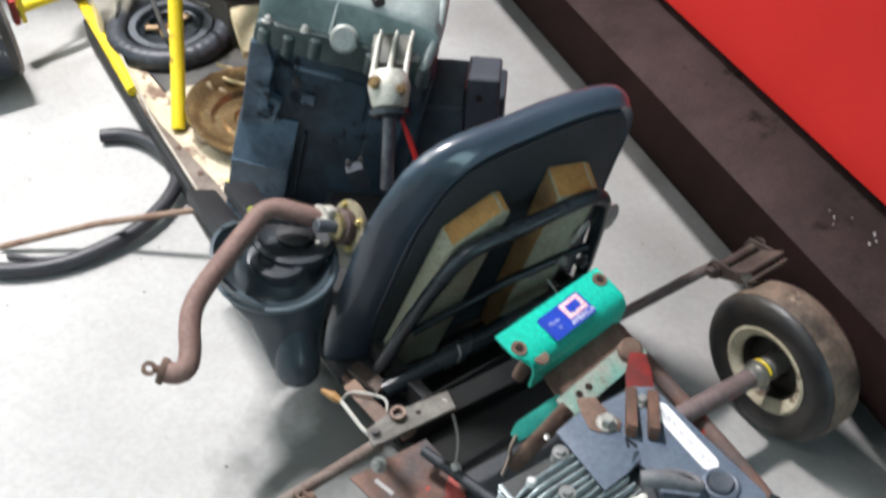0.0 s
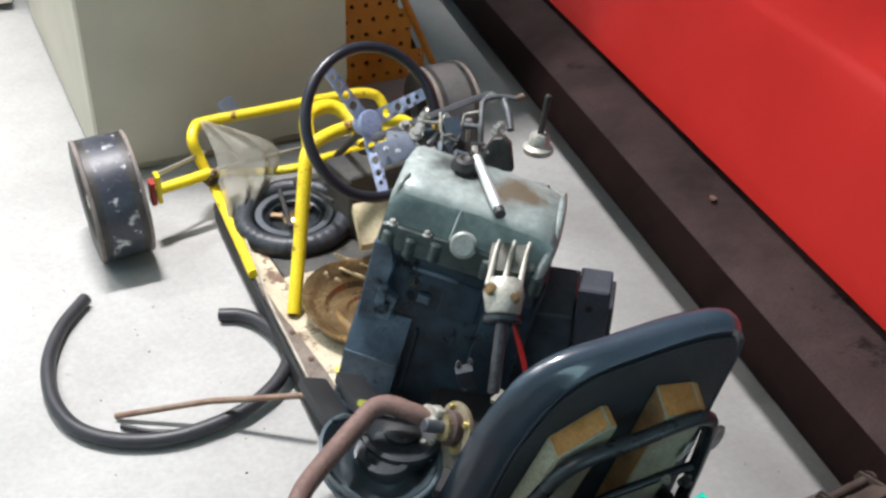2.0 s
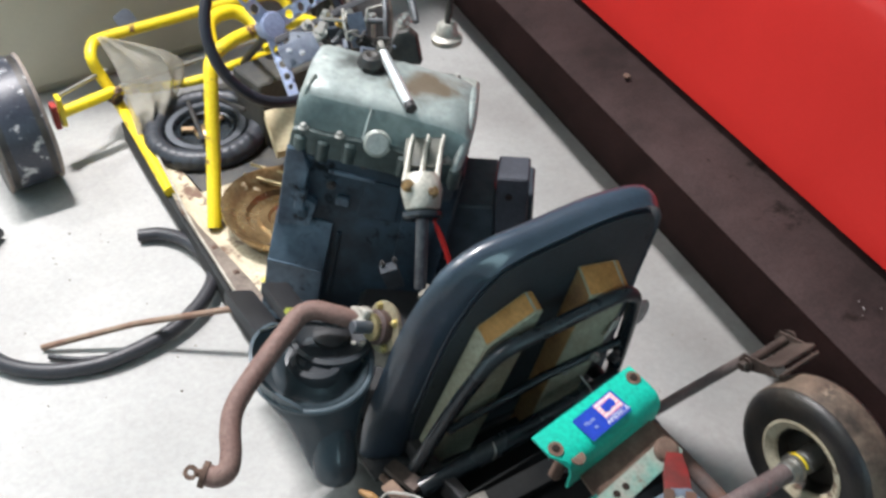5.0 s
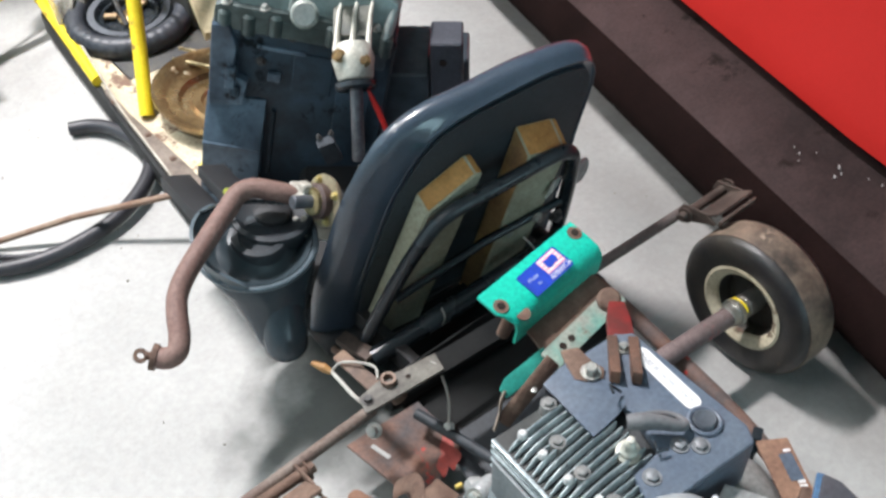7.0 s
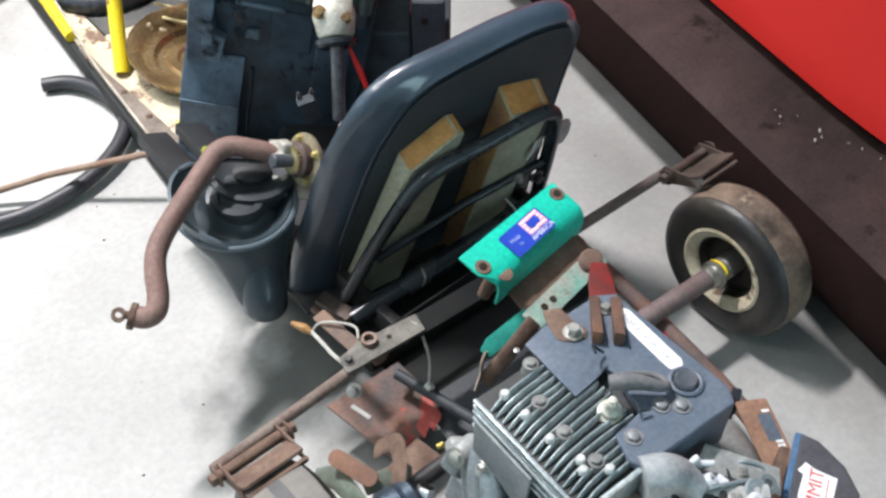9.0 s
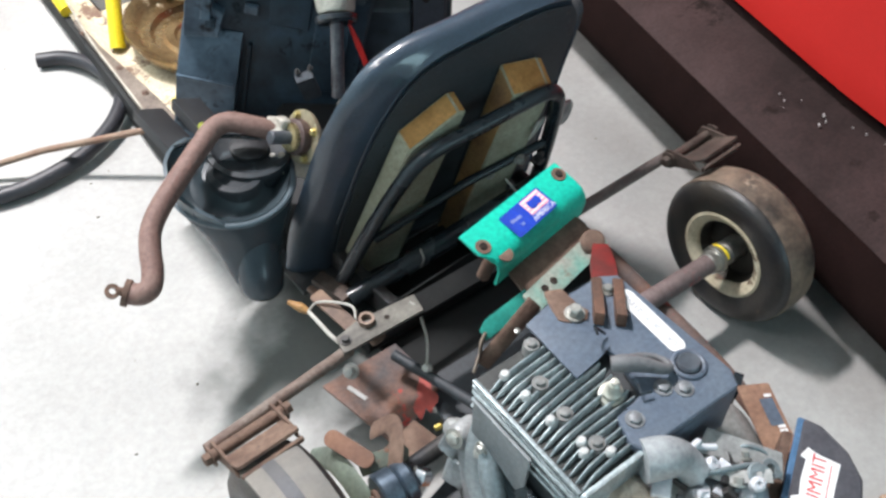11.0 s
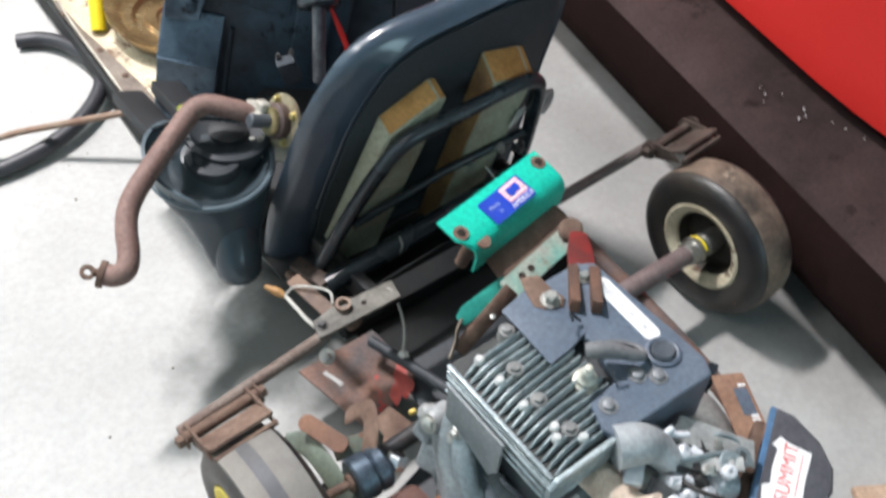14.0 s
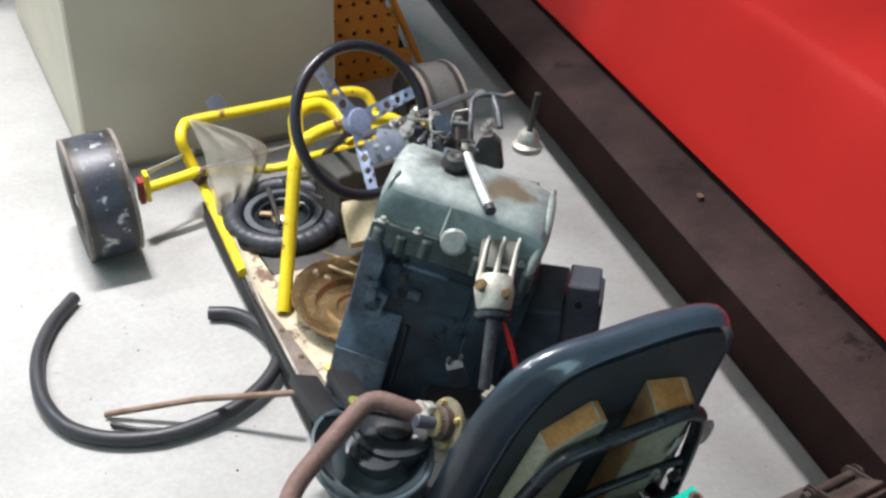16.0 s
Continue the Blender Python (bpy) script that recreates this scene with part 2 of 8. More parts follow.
GREENGREY = mat("faded_green_paint", (0.16, 0.2, 0.16), (0.10, 0.11, 0.09), 12, 0.55, wear=(0.18, 0.08, 0.05), amount=0.08, wear_scale=20)
PALE = mat("pale_cupboard_paint", (0.62, 0.56, 0.5), (0.55, 0.5, 0.45), 2.0, 0.5, bump=0.03, spots=0.02)
FLAKE = mat("dusty_flake", (0.34, 0.33, 0.32), (0.2, 0.19, 0.19), 90, 0.6)
CARD = mat("brown_cardboard", (0.46, 0.33, 0.24), (0.38, 0.26, 0.18), 12, 0.85)

# ---- mesh helpers ----


def thing(name, x, y, z, label, category, group="", kind=""):
    ob = new(name)
    ob.empty_display_size = 0.05
    ob.location = (x, y, z)
    return tagged(ob, label, category, group, kind)


def root_at(ob):
    while ob.parent:
        ob = ob.parent
    return ob.location


def smooth(bm, angle=38):
    for f in bm.faces:
        f.smooth = True
    for e in bm.edges:
        if len(e.link_faces) == 2 and e.calc_face_angle(0) > radians(angle):
            e.smooth = False


def part(name, bm, material, parent, label="", angle=38):
    """One mesh object under a thing or under a part; the bmesh is in world metres."""
    bmesh.ops.recalc_face_normals(bm, faces=bm.faces)
    smooth(bm, angle)
    bmesh.ops.translate(bm, verts=bm.verts, vec=-root_at(parent))
    me = bpy.data.meshes.new(name)
    bm.to_mesh(me)
    bm.free()
    for m in material if isinstance(material, (list, tuple)) else [material]:
        me.materials.append(m)
    ob = new(name, me)
    ob.parent = parent
    if label:
        ob["label"] = label
    return ob


def single(name, bm, material, label, category, group="", kind="", angle=38):
    """A thing that is one mesh, with its origin at the middle of its foot."""
    bmesh.ops.recalc_face_normals(bm, faces=bm.faces)
    smooth(bm, angle)
    lo = [min(v.co[i] for v in bm.verts) for i in range(3)]
    hi = [max(v.co[i] for v in bm.verts) for i in range(3)]
    foot = Vector(((lo[0] + hi[0]) / 2, (lo[1] + hi[1]) / 2, lo[2]))
    bmesh.ops.translate(bm, verts=bm.verts, vec=-foot)
    me = bpy.data.meshes.new(name)
    bm.to_mesh(me)
    bm.free()
    for m in material if isinstance(material, (list, tuple)) else [material]:
        me.materials.append(m)
    ob = new(name, me)
    ob.location = foot
    return tagged(ob, label, category, group, kind)


def bevel(bm, verts, width, seg=2):
    if width > 0:
        edges = list({e for v in verts for e in v.link_edges})
        bmesh.ops.bevel(bm, geom=edges, offset=width, segments=seg, profile=0.7, affect="EDGES", clamp_overlap=True)


def box(bm, centre, size, turn=(0, 0, 0), edge=0.003, seg=2):
    """A box with rounded edges; turn in degrees."""
    tmp = bmesh.new()
    bmesh.ops.create_cube(tmp, size=1, matrix=Matrix.Diagonal((*size, 1)))
    bevel(tmp, tmp.verts[:], min(edge, min(size) * 0.45), seg)
    return merge(bm, tmp, pose(*centre, *turn))


def merge(bm, tmp, m=None):
    if m is not None:
        bmesh.ops.transform(tmp, matrix=m, verts=tmp.verts)
    me = bpy.data.meshes.new("tmp")
    tmp.to_mesh(me)
    tmp.free()
    bm.from_mesh(me)
    bpy.data.meshes.remove(me)
    return bm


def along(p0, p1):
    p0, p1 = Vector(p0), Vector(p1)
    return Matrix.Translation(p0) @ (p1 - p0).to_track_quat("Z", "Y").to_matrix().to_4x4()


def cyl(bm, p0, p1, r, r2=None, seg=20, edge=0.0015):
    """A rod from p0 to p1 with softened ends."""
    d = (Vector(p1) - Vector(p0)).length
    r2 = r if r2 is None else r2
    e = min(edge, r * 0.4, r2 * 0.4, d * 0.4)
    return lathe(bm, [(0, 0), (r - e, 0), (r, e), (r2, d - e), (r2 - e, d), (0, d)], along(p0, p1), seg)


def lathe(bm, profile, m, seg=32, closed=False):
    """Turns (radius, height) points about the z axis of m."""
    rings = []
    for r, z in profile:
        if r < 1e-6:
            rings.append([bm.verts.new(m @ Vector((0, 0, z)))])
        else:
            rings.append([bm.verts.new(m @ Vector((r * math.cos(2 * math.pi * i / seg), r * math.sin(2 * math.pi * i / seg), z))) for i in range(seg)])
    pairs = list(zip(rings, rings[1:])) + ([(rings[-1], rings[0])] if closed else [])
    for a, b in pairs:
        for i in range(seg):
            j = (i + 1) % seg
            if len(a) == 1 and len(b) > 1:
                bm.faces.new((a[0], b[i], b[j]))
            elif len(b) == 1 and len(a) > 1:
                bm.faces.new((a[i], a[j], b[0]))
            elif len(a) > 1:
                bm.faces.new((a[i], a[j], b[j], b[i]))
    return bm


def curve_points(points, steps=8):
    """A smooth line through the points."""
    pts = [Vector(p) for p in points]
    pts = [pts[0] * 2 - pts[1]] + pts + [pts[-1] * 2 - pts[-2]]
    out = []
    for a, b, c, d in zip(pts, pts[1:], pts[2:], pts[3:]):
        for k in range(steps):
            t = k / steps
            out.append(0.5 * (2 * b + (c - a) * t + (2 * a - 5 * b + 4 * c - d) * t * t + (3 * b - a - 3 * c + d) * t**3))
    return out + [pts[-2]]


def tube(bm, points, r, seg=14, steps=8, bent=True, radii=None, flat=1.0):
    """A round bar or hose swept along a line. bent: smooth between the points."""
    pts = curve_points(points, steps) if bent else [Vector(p) for p in points]
    n = len(pts)
    up = None
    rings = []
    for i, p in enumerate(pts):
        d = (pts[min(i + 1, n - 1)] - pts[max(i - 1, 0)]).normalized()
        if up is None:
            up = d.orthogonal().normalized()
        up = (up - d * up.dot(d)).normalized()
        side = d.cross(up)
        rr = r if radii is None else float(np.interp(i / (n - 1), np.linspace(0, 1, len(radii)), radii))
        rings.append([bm.verts.new(p + rr * (math.cos(2 * math.pi * k / seg) * up + flat * math.sin(2 * math.pi * k / seg) * side)) for k in range(seg)])
    for a, b in zip(rings, rings[1:]):
        for k in range(seg):
            bm.faces.new((a[k], a[(k + 1) % seg], b[(k + 1) % seg], b[k]))
    bm.faces.new(rings[0][::-1])
    bm.faces.new(rings[-1])
    return bm


def slab(bm, outline, thick, m, edge=0.002, seg=2):
    """A flat piece of the given outline (x, y), thick along z of m, with softened edges."""
    tmp = bmesh.new()
    face = tmp.faces.new([tmp.verts.new((x, y, 0)) for x, y in outline])
    out = bmesh.ops.extrude_face_region(tmp, geom=[face])
    bmesh.ops.translate(tmp, verts=[v for v in out["geom"] if isinstance(v, bmesh.types.BMVert)], vec=(0, 0, thick))
    bmesh.ops.recalc_face_normals(tmp, faces=tmp.faces)
    if edge > 0:
        sharp = [e for e in tmp.edges if e.calc_face_angle(0) > radians(30)]
        bmesh.ops.bevel(tmp, geom=sharp, offset=min(edge, thick * 0.45), segments=seg, profile=0.7, affect="EDGES", clamp_overlap=True)
    return merge(bm, tmp, m)


def rounded(w, h, r, n=6):
    """The outline of a w by h rectangle about 0 with corners of radius r (one, or four from lower right on, counter-clockwise)."""
    rs = r if isinstance(r, (list, tuple)) else [r] * 4
    out = []
    for (sx, sy, a0), rr in zip(((1, -1, -90), (1, 1, 0), (-1, 1, 90), (-1, -1, 180)), rs):
        cx, cy = sx * (w / 2 - rr), sy * (h / 2 - rr)
        for k in range(n + 1):
            a = radians(a0 + 90 * k / n)
            out.append((cx + rr * math.cos(a), cy + rr * math.sin(a)))
    return out


def bolt(bm, p, way, r=0.006, h=0.006, washer=True):
    """A hexagon head with its washer, standing on p."""
    m = along(p, Vector(p) + Vector(way))
    if washer:
        lathe(bm, [(0, -0.001), (r * 1.5, -0.001), (r * 1.5, 0.0015), (0, 0.0015)], m, 14)
    lathe(bm, [(0, 0.001), (r, 0.001), (r, h * 0.85), (r * 0.8, h), (0, h)], m, 6)
    return bm


def frame_of(origin, xdir, ydir):
    x = Vector(xdir).normalized()
    z = x.cross(Vector(ydir)).normalized()
    y = z.cross(x)
    m = Matrix((x, y, z)).transposed().to_4x4()
    m.translation = Vector(origin)
    return m


def bolts(parent, material, specs, name="bolt", label=""):
    """Each bolt a part of its own: (place, way, radius, height)."""
    for p, way, r, h in specs:
        part(name, bolt(bmesh.new(), p, way, r, h), material, parent, label)


def rods(parent, material, specs, name, label=""):
    """Each rod a part of its own: (points, radius)."""
    for pts, r in specs:
        part(name, tube(bmesh.new(), pts, r, seg=10, bent=len(pts) > 3), material, parent, label)


# ---- the place: floor, and unseen walls and ceiling added round it ----


def room():
    bm = bmesh.new()
    bmesh.ops.create_grid(bm, x_segments=60, y_segments=60, size=1, matrix=Matrix.Translation((0.5, 0.5, 0)) @ Matrix.Diagonal((5.5, 5.5, 1, 1)))
    for v in bm.verts:
        v.co.z = 0.0015 * noise.noise(v.co * 1.7) - 0.0008
    out = bmesh.ops.extrude_face_region(bm, geom=bm.faces[:])
    bmesh.ops.translate(bm, verts=[v for v in out["geom"] if isinstance(v, bmesh.types.BMVert)], vec=(0, 0, -0.15))
    single("floor", bm, CONCRETE, "bare grey stained concrete floor with shade painted under the kart", "floor", kind="structure")
    for name, c, s in (("wall_north", (0.5, 6.1, 2.1), (11.4, 0.2, 4.3)), ("wall_west", (-5.1, 0.5, 2.1), (0.2, 10.98, 4.3)), ("wall_east", (6.1, 0.5, 2.1), (0.2, 10.98, 4.3))):
        bm = bmesh.new()
        box(bm, c, s, edge=0.01)
        single(name, bm, PLASTER, "unseen plain wall that bounces cool light", "wall", kind="structure")
    bm = bmesh.new()
    for x0, x1, z0, z1 in ((-5.2, -1.15, -0.05, 4.25), (1.55, 6.2, -0.05, 4.25), (-1.15, 1.55, -0.05, 1.0), (-1.15, 1.55, 2.5, 4.25)):
        tmp = bmesh.new()
        bmesh.ops.create_cube(tmp, size=1, matrix=Matrix.Translation(((x0 + x1) / 2, -5.1, (z0 + z1) / 2)) @ Matrix.Diagonal((x1 - x0, 0.2, z1 - z0, 1)))
        merge(bm, tmp)
    single("wall_south", bm, PLASTER, "unseen plain wall with an added opening for fill light", "wall", kind="structure")
    # unseen window, added only to hold the rear fill light
    w = thing("fill_window", 0.2, -5.1, 1.0, "added window that frames the rear fill light", "window", kind="structure")
    for c, sz in (((0.2, -5.14, 1.025), (2.7, 0.06, 0.05)), ((0.2, -5.14, 2.475), (2.7, 0.06, 0.05)), ((-1.125, -5.14, 1.75), (0.05, 0.06, 1.4)), ((1.525, -5.14, 1.75), (0.05, 0.06, 1.4)), ((0.2, -5.14, 1.75), (0.04, 0.06, 1.4))):
        part("window_frame", box(bmesh.new(), c, sz, edge=0.004), PALE, w)
    bm = bmesh.new()
    box(bm, (0.5, 0.5, 4.3), (11.3, 11.3, 0.1), edge=0.01)
    # unseen ceiling, kept pale to lift the bounced light
    single("ceiling", bm, mat("pale_bounce_ceiling", (0.64, 0.73, 0.77), (0.58, 0.67, 0.71), 1.5, 0.85), "unseen pale ceiling that bounces light", "ceiling", kind="structure")


room()


def floor_litter():
    """Flakes and grit on the concrete."""
    rng = random.Random(4)
    bm = bmesh.new()
    for k in range(240):
        if k < 60:
            y = rng.uniform(-0.2, 1.2)
            x = 0.95 + 0.18 * y + rng.gauss(0, 0.12)
        else:
            x, y = rng.uniform(-1.1, 1.2), rng.uniform(-0.6, 2.2)
        r = rng.uniform(0.0012, 0.0034) * (1.5 if rng.random() < 0.1 else 1)
        a = rng.uniform(0, 6.3)
        vs = []
        for i in range(5):
            b = a + 1.2566 * i
            rr = r * rng.uniform(0.5, 1.2)
            vs.append((x + rr * math.cos(b), y + rr * 0.7 * math.sin(b)))
        low = [bm.verts.new((px, py, 0.0005)) for px, py in vs]
        top = bm.verts.new((x, y, 0.0012 + r * 0.5))
        for i in range(5):
            bm.faces.new((low[i], low[(i + 1) % 5], top))
    single("floor_grit", bm, mat("grit", (0.10, 0.08, 0.06), (0.3, 0.27, 0.22), 3.0, 0.9), "scattered dark grit and flakes on the concrete", "grit", kind="stuff")


floor_litter()

# ---- cabinet, perforated panel, red car ----


def cabinet():
    c = thing("cabinet", 0.044, 2.75, 0.0, "plain beige painted steel cabinet standing on the floor", "cabinet")
    bm = bmesh.new()
    # top is out of view; height set so it shades the floor behind right
    box(bm, (0.021, 2.66, 1.065), (0.745, 1.34, 2.09), edge=0.012, seg=3)
    part("body", bm, BEIGE, c)
    bm = bmesh.new()
    box(bm, (0.021, 2.66, 0.012), (0.72, 1.31, 0.024), edge=0.002)
    part("plinth", bm, BEIGE, c, "recessed plinth")
    bm = bmesh.new()
    box(bm, (0.021, 1.985, 1.05), (0.735, 0.012, 2.04), edge=0.004)
    part("door", bm, BEIGE, c)


cabinet()


def far_cupboard():
    c = thing("cupboard", -0.75, 3.75, 0.0, "pale cupboard on dark feet by the back wall", "cupboard")
    part("body", box(bmesh.new(), (-0.72, 3.7, 0.96), (0.66, 0.48, 1.86), (0, 0, -2), 0.008, 3), PALE, c)
    for x in (-0.5, -0.98):
        for y in (3.5, 3.9):
            part("foot", box(bmesh.new(), (x, y, 0.02), (0.05, 0.05, 0.04), (0, 0, -2), 0.004), PANEL, c, "dark foot")


far_cupboard()


def perforated_panel():
    p = thing("perforated_panel", 0.62, 2.3, 0.0, "orange perforated steel panel with a slanting edge beside the cabinet", "panel")
    # one sheet with real holes: quads round each hole
    bm = bmesh.new()
    step, r, n = 0.05, 0.0085, 8
    m = pose(0.40, 2.30, 0.0, 90, 0, 0)
    for row in range(16):
        for col in range(10):
            cx, cy = (col + 0.5) * step, (row + 0.5) * step
            if cx > 0.43 - 0.457 * cy:
                continue
            ox = 0.012 if row % 2 else -0.012
            sq = [(-1, -1), (0, -1), (1, -1), (1, 0), (1, 1), (0, 1), (-1, 1), (-1, 0)]
            outer = [bm.verts.new(m @ Vector((cx + a * step / 2, cy + b * step / 2, 0))) for a, b in sq]
            ring = [(r * math.cos(radians(225 + 45 * k)), r * math.sin(radians(225 + 45 * k))) for k in range(8)]
            inner = [bm.verts.new(m @ Vector((cx + ox + a, cy + b, 0))) for a, b in ring]
            back = [bm.verts.new(m @ Vector((cx + ox + a, cy + b, -0.01))) for a, b in ring]
            for k in range(8):
                j = (k + 1) % 8
                bm.faces.new((outer[k], outer[j], inner[j], inner[k]))
                bm.faces.new((inner[k], inner[j], back[j], back[k]))
    bmesh.ops.remove_doubles(bm, verts=bm.verts, dist=0.0004)
    part("sheet", bm, ORANGE, p)
    bm = bmesh.new()
    slab(bm, [(0.445, 0.0), (0.825, 0.0), (0.47, 0.78), (0.445, 0.78)], 0.006, frame_of((0, 2.33, 0), (1, 0, 0), (0, 0, 1)), 0.001)
    part("backing", bm, HOLE, p, "dark backing behind the holes")
    bm = bmesh.new()
    tube(bm, [(0.845, 2.295, 0.012), (0.66, 2.295, 0.41), (0.48, 2.295, 0.8)], 0.012, bent=False)
    part("edge_tube", bm, ORANGE, p)


perforated_panel()


def ledge_x(y):
    return 0.572 + 0.196 * y


def lip_x(y):
    return 0.775 + 0.2 * y + 0.35 * max(0.0, 0.05 - y) ** 2



def loft(bm, rows, close=True):
    for a, b in zip(rows, rows[1:]):
        for i in range(len(a) - 1):
            bm.faces.new((a[i], a[i + 1], b[i + 1], b[i]))
    if close:
        bm.faces.new(rows[0][::-1])
        bm.faces.new(rows[-1])
    return bm


def red_car():
    """The flank of a car: rolled lip, side that leans in, shoulder and bonnet over a dusty running board."""
    c = thing("car", 1.6, 1.0, 0.0, "glossy red car with a dusty running board, parked on concrete", "car")
    side = [(0.14, 0.3), (0.03, 0.262), (0.004, 0.25), (-0.004, 0.257), (0.0, 0.272), (0.012, 0.3), (0.036, 0.35), (0.07, 0.43), (0.105, 0.515), (0.13, 0.576), (0.142, 0.594), (0.16, 0.604), (0.45, 0.66), (0.85, 0.7), (1.35, 0.7), (1.5, 0.6), (1.56, 0.4), (1.5, 0.3)]
    ys = np.linspace(-1.2, 4.0, 66)
    bm = bmesh.new()
    rows = [[bm.verts.new((lip_x(float(y)) + dx, float(y) - 0.18 * dx, z)) for dx, z in side] for y in ys]
    part("body", loft(bm, rows), RED, c, angle=50)
    bm = bmesh.new()
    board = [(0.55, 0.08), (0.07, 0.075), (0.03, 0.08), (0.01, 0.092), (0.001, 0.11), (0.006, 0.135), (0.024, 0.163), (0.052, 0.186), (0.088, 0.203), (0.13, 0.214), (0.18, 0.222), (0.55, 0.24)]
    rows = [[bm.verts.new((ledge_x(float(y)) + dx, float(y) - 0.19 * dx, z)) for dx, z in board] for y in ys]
    # near-black stands in for the shade on the board's front and underside
    sill = mat("board_front_shade", (0.0065, 0.003, 0.0026), (0.0105, 0.005, 0.0045), 8, 0.9)
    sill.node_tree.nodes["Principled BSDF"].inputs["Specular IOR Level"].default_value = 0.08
    loft(bm, rows)
    bm.faces.ensure_lookup_table()
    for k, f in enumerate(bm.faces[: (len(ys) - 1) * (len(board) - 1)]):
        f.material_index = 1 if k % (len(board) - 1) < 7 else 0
    part("running_board", bm, [LEDGE, sill], c, "dusty dark running board with flakes, its front blackened as shade", angle=60)
    bm = bmesh.new()
    rows = [[bm.verts.new((lip_x(float(y)) + dx, float(y) - 0.18 * dx, z)) for dx, z in ((0.16, 0.232), (0.16, 0.3), (0.18, 0.3), (0.18, 0.232))] for y in ys]
    part("inner_sill", loft(bm, rows), DARKRED, c, "dark inner sill")
    for y in (-0.85, 3.2):
        for dx in (0.42, 1.3):
            x = lip_x(y) + dx
            part("wheel", lathe(bmesh.new(), [(0, -0.09), (0.2, -0.09), (0.29, -0.1), (0.31, -0.07), (0.315, 0), (0.31, 0.07), (0.29, 0.1), (0.2, 0.09), (0, 0.09)], pose(x, y, 0.315, 0, 90, 0), 40), RUBBER, c, "black car tyre")
    rng = random.Random(4)
    for x, y, r in ((0.727, -0.02, 0.0045), (0.736, -0.008, 0.0055), (0.712, -0.018, 0.005), (0.715, 0.062, 0.0045), (0.722, 0.078, 0.003), (0.752, -0.085, 0.0035), (0.738, 0.042, 0.0022), (0.748, -0.06, 0.003), (0.7, 0.05, 0.002), (0.756, -0.12, 0.0025)):
        bm = bmesh.new()
        slab(bm, [(r * math.cos(a * 1.05) * rng.uniform(0.5, 1.3), 0.45 * r * math.sin(a * 1.05) * rng.uniform(0.3, 1.3)) for a in range(6)], 0.0015, pose(x, y, 0.2125 + 0.09 * (x - ledge_x(y) - 0.055), rng.uniform(-6, 6), rng.uniform(-6, 6), rng.uniform(0, 180)), 0)
        single("paint_flake", bm, FLAKE, "pale paint flake lying on the running board", "flake", "flakes on the running board")
    bm = bmesh.new()
    slab(bm, [(-0.012, -0.004), (0.003, -0.009), (0.013, 0.001), (0.006, 0.009), (-0.008, 0.007)], 0.003, pose(0.895, 0.912, 0.226, 3, 4, 40), 0)
    single("dry_leaf", bm, RUST, "small dry brown leaf lying on the running board", "leaf")


red_car()

# ---- the kart ----
kart = thing("go_kart", 0.04, 0.8, 0.0, "stripped go-kart with a yellow and rusty tube frame, half taken apart", "go-kart")
TZ = 0.133


